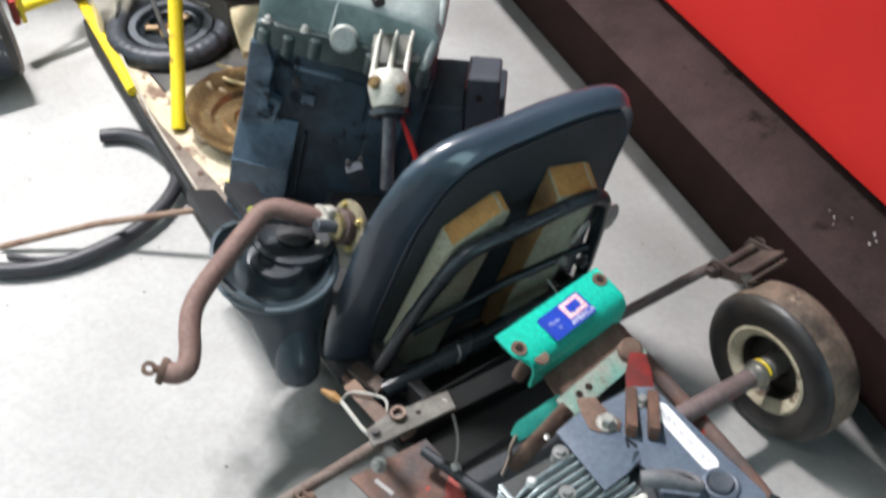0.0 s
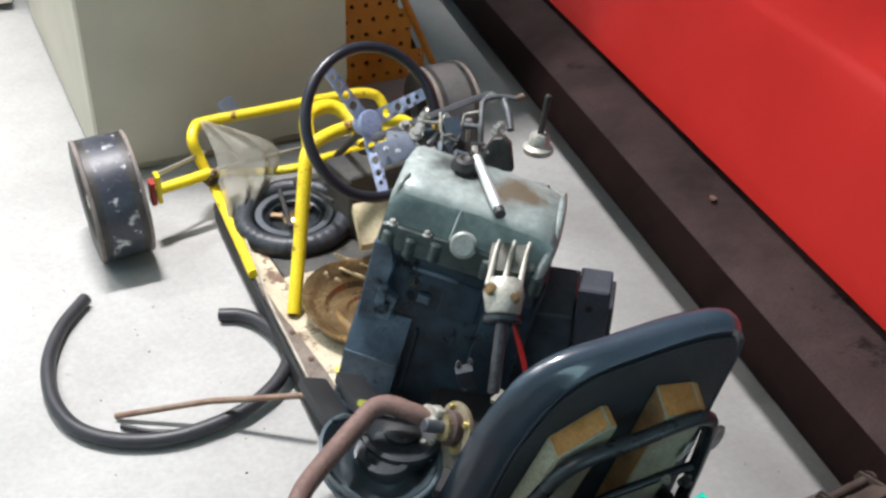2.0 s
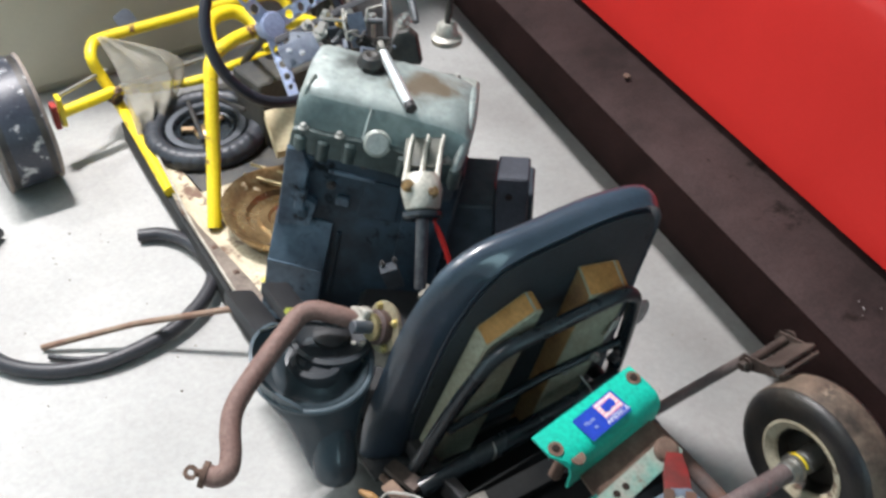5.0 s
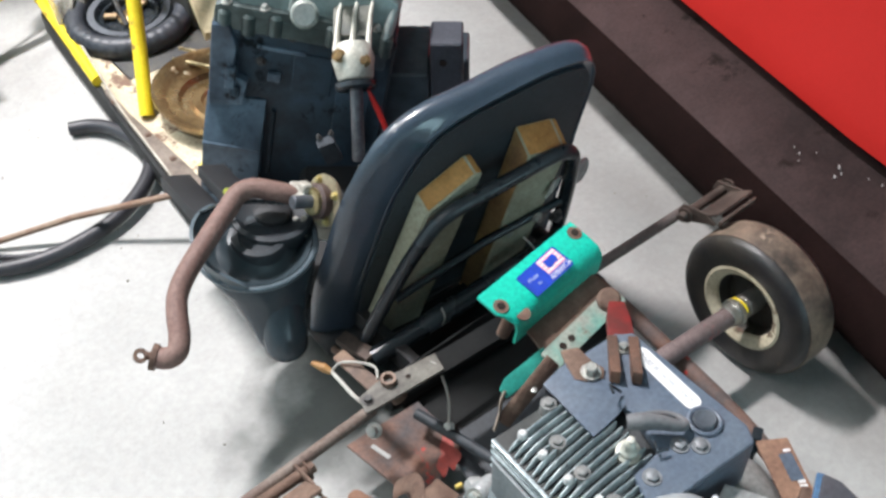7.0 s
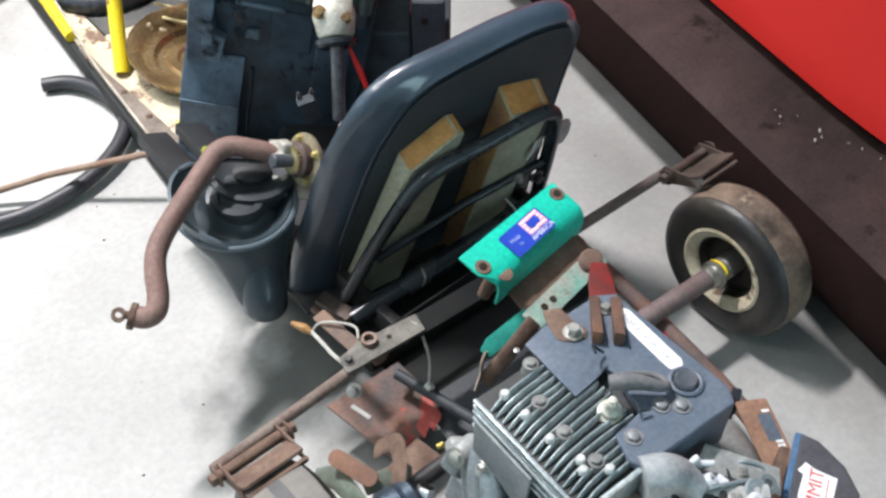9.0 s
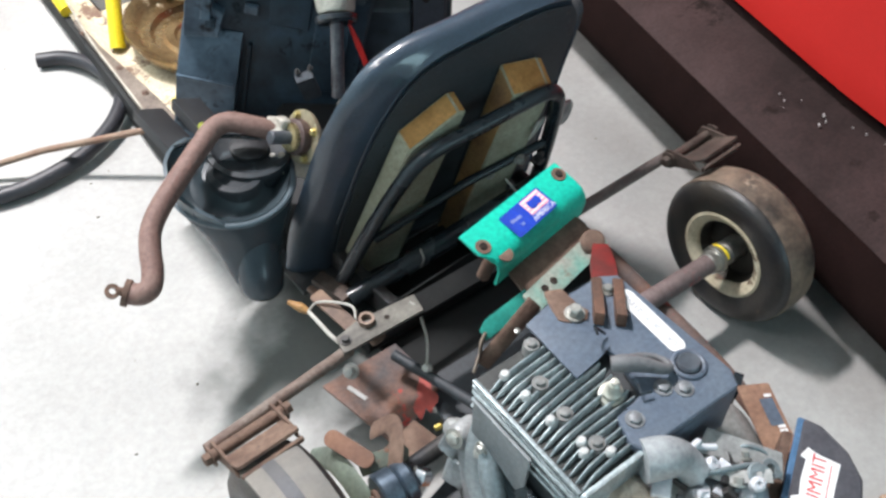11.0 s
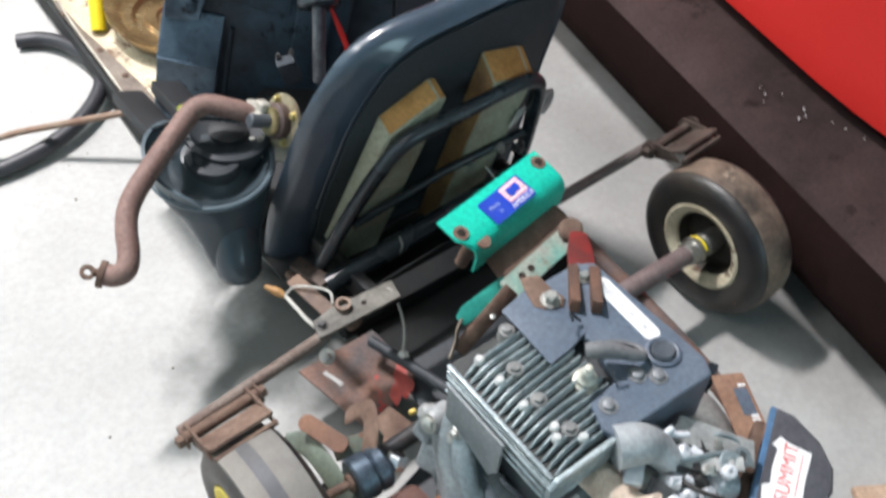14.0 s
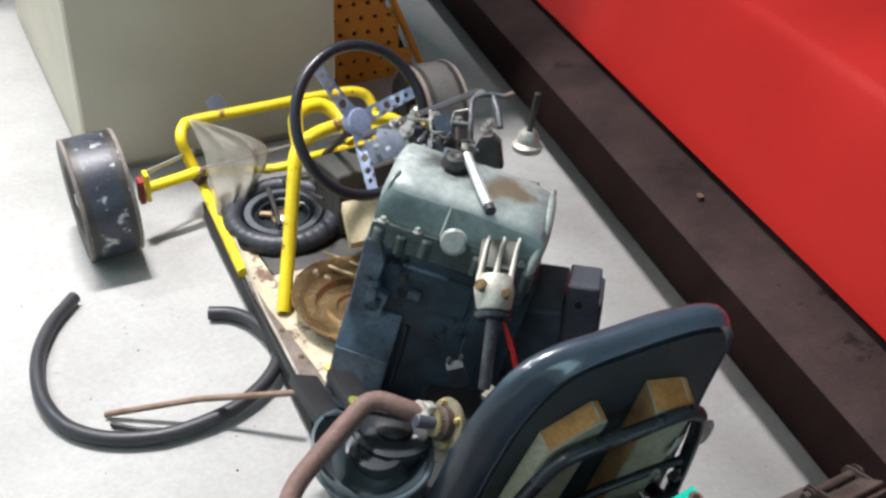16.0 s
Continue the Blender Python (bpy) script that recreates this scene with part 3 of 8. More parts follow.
def wheel(name, x, y, z, r, width, rim_r, tread, rim_mat, disc_mat, label, camber=0.0, bands=(), square=False, crown=0.8):
    """A small pneumatic wheel: carcass with rounded shoulders, tread band, stepped rim, hub."""
    m = pose(x, y, z, 0, 90 + camber, 0)
    h = width / 2
    half = [(rim_r, 0.72), (rim_r * 1.04, 0.9), (r * 0.95, 1.0), (r * 0.985, 0.97), (r * 0.99, 0.9)] if square else [(rim_r, 0.72), (rim_r * 1.04, 0.86), (rim_r * 1.2, 0.96), (r * 0.78, 1.0), (r * 0.86, 0.99), (r * 0.92, 0.93), (r * 0.955, 0.84), (r * 0.978, 0.7), (r * 0.988, 0.5)]
    bm = lathe(bmesh.new(), [(a, -h * b) for a, b in half] + [(a, h * b) for a, b in half[::-1]], m, 56)
    w = part(name, bm, RUBBER, kart, label)
    bm = bmesh.new()
    prof = [(r * (1 - 0.034 * (abs(t) * crown) ** 3 - (0.03 if abs(t) > 0.99 else 0.0)), t * h * crown) for t in (-1, -0.98, -0.8, -0.5, 0, 0.5, 0.8, 0.98, 1)]
    if square:
        prof = [(r * 0.95, -h * 0.93), (r * 0.99, -h * 0.9), (r * 0.997, -h * 0.84), (r * 0.985, -h * 0.8), (r * 0.992, -h * 0.5), (r * 0.996, 0.0), (r * 0.992, h * 0.5), (r * 0.985, h * 0.8), (r * 0.997, h * 0.84), (r * 0.99, h * 0.9), (r * 0.95, h * 0.93)]
    lathe(bm, prof, m, 56)
    if square:
        for sgn in (-1, 1):
            edge = lathe(bmesh.new(), [(r * 0.96, sgn * h * 1.004), (r * 0.998, sgn * h * 0.985), (r * 1.004, sgn * h * 0.93), (r * 1.002, sgn * h * 0.86), (r * 0.99, sgn * h * 0.84)], m, 56)
            part("shoulder_band", edge, mat("dusty_shoulder", (0.24, 0.2, 0.17), (0.12, 0.1, 0.09), 10, 0.7), w, "dusty shoulder band")
    part("tread", bm, tread, w, "dusty worn tread")
    for lo, hi in bands:
        bm = lathe(bmesh.new(), [(r * (1 - 0.014 * t * t) + 0.0006, t * h) for t in np.linspace(lo, hi, 5).tolist()], m, 56)
        part("dark_band", bm, BAND, w, "dark band round the tread")
    for sgn in (-1, 1):
        bm = lathe(bmesh.new(), [(rim_r * 1.06, sgn * h * 0.84), (rim_r * 1.09, sgn * h * 0.93), (rim_r * 1.02, sgn * h * 0.96), (rim_r * 0.95, sgn * h * 0.88), (rim_r * 0.82, sgn * h * 0.74), (rim_r * 0.80, sgn * h * 0.6)], m, 48)
        part("rim", bm, rim_mat, w, "chipped painted rim")
    bm = lathe(bmesh.new(), [(rim_r * 0.8, -h * 0.62), (rim_r * 0.76, -h * 0.3), (rim_r * 0.74, -h * 0.1), (rim_r * 0.5, -h * 0.14), (rim_r * 0.36, -h * 0.02), (0, -h * 0.02), (0, h * 0.02), (rim_r * 0.36, h * 0.02), (rim_r * 0.5, h * 0.1), (rim_r * 0.74, h * 0.1), (rim_r * 0.76, h * 0.3), (rim_r * 0.8, h * 0.62)], m, 48)
    part("disc", bm, disc_mat, w)
    bm = lathe(bmesh.new(), [(0, -h * 0.9), (0.016, -h * 0.9), (0.02, -h * 0.8), (0.02, h * 0.8), (0.016, h * 0.9), (0, h * 0.9)], m, 24)
    part("hub", bm, STEEL, w, "greasy steel hub")
    return w


wr = wheel("rear_wheel", 0.462, -0.082, TZ, 0.131, 0.083, 0.072, DUSTY, CREAM, RIMBLACK, "dusty black tyre on a cream and black rim", crown=0.66)
wl = wheel("rear_wheel", -0.388, -0.1, TZ, 0.131, 0.098, 0.078, SLICK, YELLOW, YELLOW, "worn smooth tyre on a yellow rim", bands=((-0.3, 0.08),))
fl = wheel("front_wheel", -0.38, 1.61, 0.154, 0.152, 0.128, 0.095, mat("scuffed_black_tread", (0.018, 0.022, 0.034), (0.035, 0.04, 0.056), 7, 0.3, wear=(0.5, 0.5, 0.5), amount=0.3, wear_scale=26, bump=0.5), RIMBLACK, RIMBLACK, "wide scuffed black front tyre", camber=-3.0, square=True)
fr = wheel("front_wheel", 0.60, 1.76, 0.137, 0.137, 0.13, 0.09, mat("dusty_grey_tread", (0.07, 0.07, 0.07), (0.1, 0.09, 0.085), 8, 0.6, wear=(0.16, 0.11, 0.08), amount=0.06, wear_scale=10), RIMBLACK, RIMBLACK, "wide scuffed black front tyre", square=True)


def axle():
    bm = bmesh.new()
    cyl(bm, (0.19, -0.078, TZ), (0.40, -0.082, TZ), 0.0165)
    part("axle_tube", bm, mat("scuffed_axle_paint", (0.2, 0.15, 0.145), (0.12, 0.085, 0.08), 14, 0.5, 0.15, wear=(0.42, 0.07, 0.07), amount=0.25, wear_scale=13, bump=0.3), kart, "rusty axle stub with red paint")
    bm = bmesh.new()
    cyl(bm, (0.39, -0.082, TZ), (0.43, -0.082, TZ), 0.019)
    lathe(bm, [(0.019, 0), (0.024, 0), (0.024, 0.006), (0.019, 0.006)], along((0.405, -0.082, TZ), (0.5, -0.082, TZ)), 20)
    part("axle_collar", bm, STEEL, kart, "greasy steel collar")
    bm = bmesh.new()
    tube(bm, [(0.418, -0.082 + 0.021 * math.cos(a), TZ + 0.021 * math.sin(a)) for a in np.linspace(0.2, 2.6, 8)], 0.0022, seg=8)
    part("clip", bm, YELLOW, kart, "small yellow clip")
    bm = bmesh.new()
    cyl(bm, (-0.40, -0.1, TZ), (0.19, -0.079, TZ), 0.0125)
    part("axle_shaft", bm, DARKSTEEL, kart)


axle()


def crossbar():
    bm = bmesh.new()
    cyl(bm, (-0.44, 0.046, 0.214), (-0.2, 0.069, 0.215), 0.0088)
    part("cross_bar", bm, mat("greyed_rust_bar", (0.12, 0.08, 0.065), (0.2, 0.165, 0.14), 20, 0.7, wear=(0.07, 0.045, 0.035), amount=0.14, wear_scale=24, bump=0.5), kart, "long rusty cross bar")
    bm = bmesh.new()
    cyl(bm, (0.06, 0.076, 0.214), (0.455, 0.087, 0.214), 0.009)
    part("cross_bar", bm, mat("red_flecked_bar", (0.075, 0.06, 0.058), (0.13, 0.1, 0.09), 20, 0.6, 0.2, wear=(0.4, 0.07, 0.06), amount=0.02, wear_scale=18, bump=0.4), kart, "steel cross bar with flecks of red paint")
    for sx, x, y in ((1, 0.49, 0.066), (-1, -0.385, 0.022)):
        m = pose(x, y, 0.222, -20, 0, 3)
        skin = RUST if sx < 0 else DARKRUST
        br = bmesh.new()
        slab(br, rounded(0.092, 0.05, 0.006, 3), 0.005, m @ pose(0, -0.032, 0.006, -16, 0, 0), 0.0015)
        slab(br, rounded(0.092, 0.014, 0.003, 3), 0.005, m @ pose(0, -0.058, -0.002, -58, 0, 0), 0.0015)
        b = part("brake_bracket", br, skin, kart, "rusty U-shaped brake shoe bracket")
        for cx in (-0.045, 0.045):
            ck = bmesh.new()
            slab(ck, [(-0.048, -0.006), (0.02, -0.014), (0.03, 0.004), (0.018, 0.018), (-0.03, 0.012)], 0.004, m @ pose(cx - 0.002, 0, 0) @ frame_of((0, 0, 0), (0, 1, 0), (0, 0, 1)), 0.001)
            part("cheek", ck, skin, b)
        part("pin", cyl(bmesh.new(), m @ Vector((-0.055, 0.008, 0.004)), m @ Vector((0.055, 0.008, 0.004)), 0.0085), skin, b)
        for cx in (-0.055, 0.055):
            part("nut", bolt(bmesh.new(), m @ Vector((cx, 0.008, 0.004)), m.to_3x3() @ Vector((math.copysign(1, cx), 0, 0)), 0.0095, 0.011), skin, b)
    # flat link plates with holes at the left of the seat
    m = frame_of((-0.155, 0.084, 0.224), (1, 0.0, 0.0), (0.0, 1, 0))
    bm = bmesh.new()
    slab(bm, [(-0.062, -0.024), (-0.045, -0.026), (0.072, -0.028), (0.078, 0.004), (0.05, 0.006), (-0.02, 0.012), (-0.056, 0.004)], 0.005, m, 0.001)
    part("link_plate", bm, mat("worn_grey_plate", (0.2, 0.19, 0.165), (0.06, 0.055, 0.05), 9, 0.5, 0.4, wear=(0.16, 0.08, 0.05), amount=0.1, wear_scale=25), kart, "worn flat steel plate with holes")
    # right end of the link plate, blackened for the shade it lies in
    part("flat_bar", slab(bmesh.new(), [(0.04, -0.03), (0.235, -0.03), (0.235, 0.006), (0.04, 0.006)], 0.005, m @ pose(0, 0, -0.0055), 0.001), SHADEBAR, kart, "flat bar blackened as shade behind the seat")
    bm = bmesh.new()
    lathe(bm, [(0.0075, -0.016), (0.0115, -0.016), (0.0115, 0.014), (0.0075, 0.014)], m @ pose(-0.006, 0.002, 0), 24, closed=True)
    part("bush", bm, mat("pale_rusty_bush", (0.24, 0.17, 0.13), (0.15, 0.1, 0.08), 24, 0.6, 0.2), kart, "rusty tube bush")
    bm = cyl(bmesh.new(), m @ Vector((-0.006, -0.004, -0.004)), m @ Vector((0.0, -0.02, -0.02)), 0.0125)
    part("bush_weld", bm, RUST, kart, "rusty stub under the bush")
    for dx in (0.022,):
        part("bolt_hole", lathe(bmesh.new(), [(0, 0.0055), (0.0042, 0.0055), (0.0042, 0.0052), (0, 0.0052)], m @ pose(dx, -0.008, 0), 14), HOLE, kart)
    bolts(kart, DARKSTEEL, [(m @ Vector((-0.048, -0.008, 0.005)), (0, 0, 1), 0.006, 0.007)])
    bolts(kart, BOLTGREY, [((-0.203, 0.068, 0.165), (-0.5, -0.4, 0.6), 0.008, 0.012)], "bolt", "bright bolt under the cross bar")
    # strut that comes down from the seat to the bar
    bm = bmesh.new()
    p, q = Vector((-0.176, 0.19, 0.19)), Vector((-0.172, 0.115, 0.2))
    slab(bm, rounded((q - p).length + 0.02, 0.022, 0.003, 2), 0.005, frame_of((p + q) / 2, q - p, (0.9, 0.4, 0.1)), 0.001)
    part("flat_strut", bm, mat("orange_brown_strut", (0.17, 0.105, 0.07), (0.1, 0.068, 0.055), 18, 0.65), kart, "flat rusty strut")
    wire = mat("pale_grey_cable", (0.42, 0.41, 0.37), (0.3, 0.29, 0.26), 40, 0.5)
    knob = Vector((-0.208, 0.192, 0.19))
    part("cable_end", tube(bmesh.new(), [knob + Vector((-0.012, 0.016, 0.006)), knob, knob + Vector((0.006, -0.012, -0.003))], 0.006, radii=[0.0035, 0.0075, 0.004], seg=10), mat("tan_cable_end", (0.4, 0.22, 0.08), (0.25, 0.13, 0.05), 30, 0.5), kart, "tan cable end")
    part("cable", tube(bmesh.new(), [knob + Vector((0.006, -0.012, 0)), (-0.186, 0.178, 0.2), (-0.166, 0.15, 0.212), (-0.158, 0.125, 0.22), (-0.17, 0.1, 0.228)], 0.0019, seg=8), wire, kart, "thin pale cable")
    part("cable", tube(bmesh.new(), [knob + Vector((0.006, -0.012, -0.002)), (-0.204, 0.15, 0.197), (-0.206, 0.11, 0.206), (-0.205, 0.076, 0.218)], 0.0032, seg=8), wire, kart, "twisted pale cable")
    part("cable", tube(bmesh.new(), [(-0.092, 0.078, 0.23), (-0.086, 0.066, 0.222), (-0.088, 0.04, 0.18), (-0.1, 0.024, 0.138)], 0.0021, seg=8), wire, kart, "thin pale cable")
    bolts(kart, BOLTGREY, [((-0.1, 0.024, 0.133), (-0.4, -0.4, 0.8), 0.0055, 0.008)], "nut", "bright cable nut")


crossbar()


def rails():
    bm = bmesh.new()
    tube(bm, [(0.298, 0.13, 0.1), (0.29, 0.0, 0.105), (0.272, -0.2, 0.11), (0.25, -0.32, 0.112), (0.22, -0.46, 0.112)], 0.0135)
    part("rear_rail", bm, RUSTRED, kart, "rusty rear frame rail with red paint left")
    bm = bmesh.new()
    tube(bm, [(0.30, 0.12, 0.1), (0.31, 0.5, 0.09), (0.345, 1.0, 0.085), (0.36, 1.55, 0.09)], 0.0135)
    part("side_rail", bm, DARKSTEEL, kart)
    bm = bmesh.new()
    tube(bm, [(-0.118, 1.66, 0.10), (-0.125, 1.5, 0.088), (-0.14, 1.25, 0.082)], 0.0135, bent=False)
    part("side_rail", bm, YELLOW, kart)
    # near-black strip in place of the shadow line along the tray's left side
    bm = bmesh.new()
    slab(bm, [(-0.172, 0.74), (-0.158, 1.06), (-0.15, 1.25), (-0.142, 1.45), (-0.132, 1.62), (-0.114, 1.62), (-0.124, 1.45), (-0.13, 1.25), (-0.136, 1.06), (-0.14, 0.74)], 0.052, Matrix.Translation((0, 0, 0.018)), 0.003)
    part("edge_shade_strip", bm, mat("edge_strip_black", (0.006, 0.0075, 0.0085), (0.012, 0.014, 0.014), 6, 0.7), kart, "near-black strip standing in for shade beside the floor tray")
    grubby = mat("grubby_brown_rail", (0.2, 0.165, 0.135), (0.1, 0.075, 0.06), 16, 0.55, 0.1, wear=(0.42, 0.38, 0.29), amount=0.14, wear_scale=22, bump=0.5)
    bm = bmesh.new()
    slab(bm, [(-0.164, 0.765), (-0.158, 0.87), (-0.152, 1.0), (-0.146, 1.2), (-0.138, 1.21), (-0.136, 1.09), (-0.124, 0.97), (-0.116, 0.87), (-0.112, 0.765)], 0.012, Matrix.Translation((0, 0, 0.0765)), 0.003)
    part("side_rail", bm, grubby, kart, "grubby brown flat side rail")
    bm = tube(bmesh.new(), [(-0.104, 1.535, 0.094), (-0.13, 1.275, 0.099), (-0.146, 1.114, 0.093), (-0.152, 0.965, 0.091), (-0.158, 0.834, 0.091), (-0.162, 0.77, 0.09)], 0.0028, seg=8)
    part("edge_wire", bm, mat("pale_dusty_wire", (0.5, 0.47, 0.4), (0.3, 0.27, 0.22), 30, 0.5, 0.2), kart, "pale thin edging along the rail")
    for y in (0.9, 1.0, 1.15):
        part("rivet", bolt(bmesh.new(), (-0.13 - 0.06 * (y - 0.9), y, 0.0885), (0, 0, 1), 0.005, 0.004), RUST, kart)
    part("yellow_tag", slab(bmesh.new(), [(-0.012, -0.02), (0.01, -0.018), (0.012, 0.02), (-0.004, 0.022)], 0.002, pose(-0.085, 0.845, 0.078, 0, 0, 20), 0), mat("faded_yellow_paint", (0.7, 0.6, 0.1), (0.6, 0.5, 0.12), 40, 0.5), kart, "patch of yellow paint")
    # front hoop of the frame
    bm = bmesh.new()
    tube(bm, [(-0.118, 1.66, 0.10), (-0.14, 1.69, 0.17), (-0.15, 1.70, 0.215), (-0.135, 1.73, 0.235), (-0.1, 1.75, 0.238), (0.06, 1.757, 0.238), (0.24, 1.765, 0.238), (0.36, 1.76, 0.235), (0.40, 1.74, 0.2), (0.395, 1.68, 0.1)], 0.0145)
    part("front_hoop", bm, YELLOW, kart, "yellow tube bumper with chipped paint")
    bm = bmesh.new()
    tube(bm, [(-0.128, 1.655, 0.14), (0.05, 1.56, 0.16), (0.16, 1.53, 0.19), (0.40, 1.66, 0.12)], 0.0115)
    part("front_stay", bm, YELLOW, kart)
    bm = bmesh.new()
    tube(bm, [(-0.13, 1.645, 0.145), (-0.2, 1.63, 0.143), (-0.275, 1.617, 0.141)], 0.0145, bent=False)
    box(bm, (-0.266, 1.618, 0.148), (0.012, 0.036, 0.075), edge=0.003)
    part("stub_axle", bm, YELLOW, kart, "yellow stub axle")
    bm = bmesh.new()
    box(bm, (-0.282, 1.612, 0.142), (0.014, 0.034, 0.062), edge=0.004)
    part("king_pin", bm, mat("dull_red_paint", (0.42, 0.03, 0.025), (0.22, 0.03, 0.02), 30, 0.5, wear=(0.08, 0.04, 0.03), amount=0.1, wear_scale=40), kart, "red king-pin block")
    part("tie_rod", cyl(bmesh.new(), (-0.27, 1.63, 0.178), (-0.12, 1.70, 0.178), 0.0055), STEEL, kart, "bare steel tie rod")
    part("tie_rod", cyl(bmesh.new(), (-0.12, 1.60, 0.178), (0.3, 1.66, 0.17), 0.005), STEEL, kart, "bare steel tie rod")
    bm = bmesh.new()
    lathe(bm, [(0.013, -0.012), (0.019, -0.012), (0.019, 0.012), (0.013, 0.012)], along((-0.128, 1.645, 0.13), (-0.11, 1.6, 0.12)), 20, closed=True)
    cl = part("clamp", bm, RUST, kart, "rusty clamp at the frame joint")
    bolts(cl, RUST, [((-0.12, 1.625, 0.155), (0, -0.2, 1), 0.007, 0.01)])
    # steering column hoop and post
    bm = bmesh.new()
    tube(bm, [(-0.108, 1.07, 0.082), (-0.06, 1.15, 0.2), (-0.018, 1.215, 0.335), (-0.002, 1.24, 0.372), (0.03, 1.26, 0.388), (0.1, 1.29, 0.39), (0.2, 1.3, 0.39), (0.28, 1.27, 0.36), (0.33, 1.2, 0.2), (0.345, 1.12, 0.085)], 0.0155)
    part("steering_hoop", bm, YELLOW, kart, "yellow tube hoop that carries the steering")
    bm = bmesh.new()
    tube(bm, [(0.06, 1.4, 0.3), (0.09, 1.49, 0.335), (0.16, 1.52, 0.335), (0.2, 1.49, 0.31), (0.21, 1.42, 0.27)], 0.018)
    part("pedal_loop", bm, YELLOW, kart)
    bm = bmesh.new()
    cyl(bm, (0.145, 1.24, 0.415), (0.18, 1.60, 0.13), 0.0085)
    part("steering_column", bm, DARKSTEEL, kart)
    bm = bmesh.new()
    slab(bm, rounded(0.05, 0.062, 0.012, 4), 0.003, frame_of((-0.03, 1.765, 0.256), (0.9, 0.3, 0.25), (0.1, 0.6, 0.8)), 0.001)
    part("pedal_plate", bm, mat("blue_grey_plate", (0.09, 0.105, 0.13), (0.14, 0.155, 0.18), 12, 0.4, 0.3), kart, "blue-grey bent plate")
    # floor tray
    bm = bmesh.new()
    slab(bm, [(-0.146, 0.76), (0.32, 0.76), (0.34, 1.2), (-0.08, 1.22), (-0.09, 1.45), (-0.128, 1.45), (-0.14, 1.2)], 0.006, Matrix.Translation((0, 0, 0.07)), 0.002)
    part("floor_tray", bm, PAN, kart, "cream painted floor tray, rusty and dirty")
    # tray front darkened for the shade round the ring; the dark pedal box shares it
    grimy = mat("shaded_grimy_tray", (0.03, 0.032, 0.035), (0.08, 0.075, 0.06), 9, 0.5, wear=(0.2, 0.16, 0.08), amount=0.05, wear_scale=14)
    bm = bmesh.new()
    slab(bm, [(-0.076, 1.224), (0.34, 1.204), (0.36, 1.66), (0.05, 1.66), (-0.118, 1.62), (-0.124, 1.456), (-0.086, 1.454)], 0.006, Matrix.Translation((0, 0, 0.068)), 0.002)
    part("floor_tray", bm, grimy, kart, "grimy front of the floor tray, darkened as shade")
    bm = bmesh.new()
    box(bm, (0.2, 1.38, 0.16), (0.17, 0.12, 0.17), (0, 0, 8), 0.012, 3)
    part("pedal_box", bm, grimy, kart, "dark box under the steering column")
    for k in range(4):
        part("pedal_rod", cyl(bmesh.new(), (0.08 + 0.05 * k, 1.3 + 0.02 * k, 0.2 + 0.012 * k), (0.06 + 0.07 * k, 1.55, 0.13 + 0.01 * k), 0.005), (DARKSTEEL, STEEL)[k % 2], kart, "thin pedal rod")
    bm = bmesh.new()
    slab(bm, [(-0.146, 0.3), (0.31, 0.3), (0.32, 0.755), (-0.146, 0.755)], 0.006, Matrix.Translation((0, 0, 0.066)), 0.002)
    part("floor_tray", bm, DARKSTEEL, kart, "dark floor tray under the engine")
    # near-black sheet added in place of the shade behind the seat
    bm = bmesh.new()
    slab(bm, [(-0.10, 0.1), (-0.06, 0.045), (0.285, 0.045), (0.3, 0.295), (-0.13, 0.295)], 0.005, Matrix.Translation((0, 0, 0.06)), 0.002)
    part("shade_sheet", bm, mat("sheet_shade_black", (0.004, 0.0048, 0.005), (0.008, 0.0092, 0.009), 6, 0.8), kart, "near-black sheet standing in for shade behind the seat")
    bm = bmesh.new()
    slab(bm, [(-0.225, 0.12), (-0.09, 0.12), (-0.08, 0.015), (-0.195, -0.035)], 0.005, Matrix.Translation((0, 0, 0.08)), 0.0015)
    part("rear_plate", bm, RUSTRED, kart, "rusty engine plate with red paint")
    bm = bmesh.new()
    ragged = []
    for k in range(28):
        a = 2 * math.pi * k / 28
        r = 1 + 0.28 * math.sin(3 * a + 0.6) + 0.16 * math.sin(7 * a)
        ragged.append((0.036 * r * math.cos(a), 0.015 * r * math.sin(a)))
    slab(bm, ragged, 0.0008, pose(-0.112, 0.012, 0.0853, 0, 0, 52), 0)
    part("paint_patch", bm, mat("bright_red_paint", (0.55, 0.09, 0.07), (0.32, 0.08, 0.07), 40, 0.6, wear=(0.16, 0.08, 0.06), amount=0.12, wear_scale=60), kart, "ragged patch of bright red paint")
    bm = bmesh.new()
    box(bm, (-0.19, 0.078, 0.0862), (0.007, 0.036, 0.001), (0, 0, 16), 0.0003)
    part("slot", bm, CONCRETE, kart, "slot through the plate")
    # plate under the small engine, its colour deepened for the shade there
    bm = bmesh.new()
    slab(bm, [(-0.10, 0.04), (0.27, 0.04), (0.24, -0.42), (-0.225, -0.42), (-0.225, -0.13), (-0.12, -0.1)], 0.006, Matrix.Translation((0, 0, 0.072)), 0.002)
    part("engine_plate", bm, PANEL, kart, "dark engine plate, deepened to black as shade")
    bm = bmesh.new()
    cyl(bm, (-0.121, 0.08, 0.125), (-0.066, -0.1, 0.125), 0.0085)
    part("brake_rod", bm, PANEL, kart, "black rod")
    bm = bmesh.new()
    box(bm, (-0.112, 0.262, 0.1), (0.026, 0.07, 0.012), (0, 0, 14), 0.003)
    part("side_strip", bm, DARKRUST, kart, "rusty flat strip")
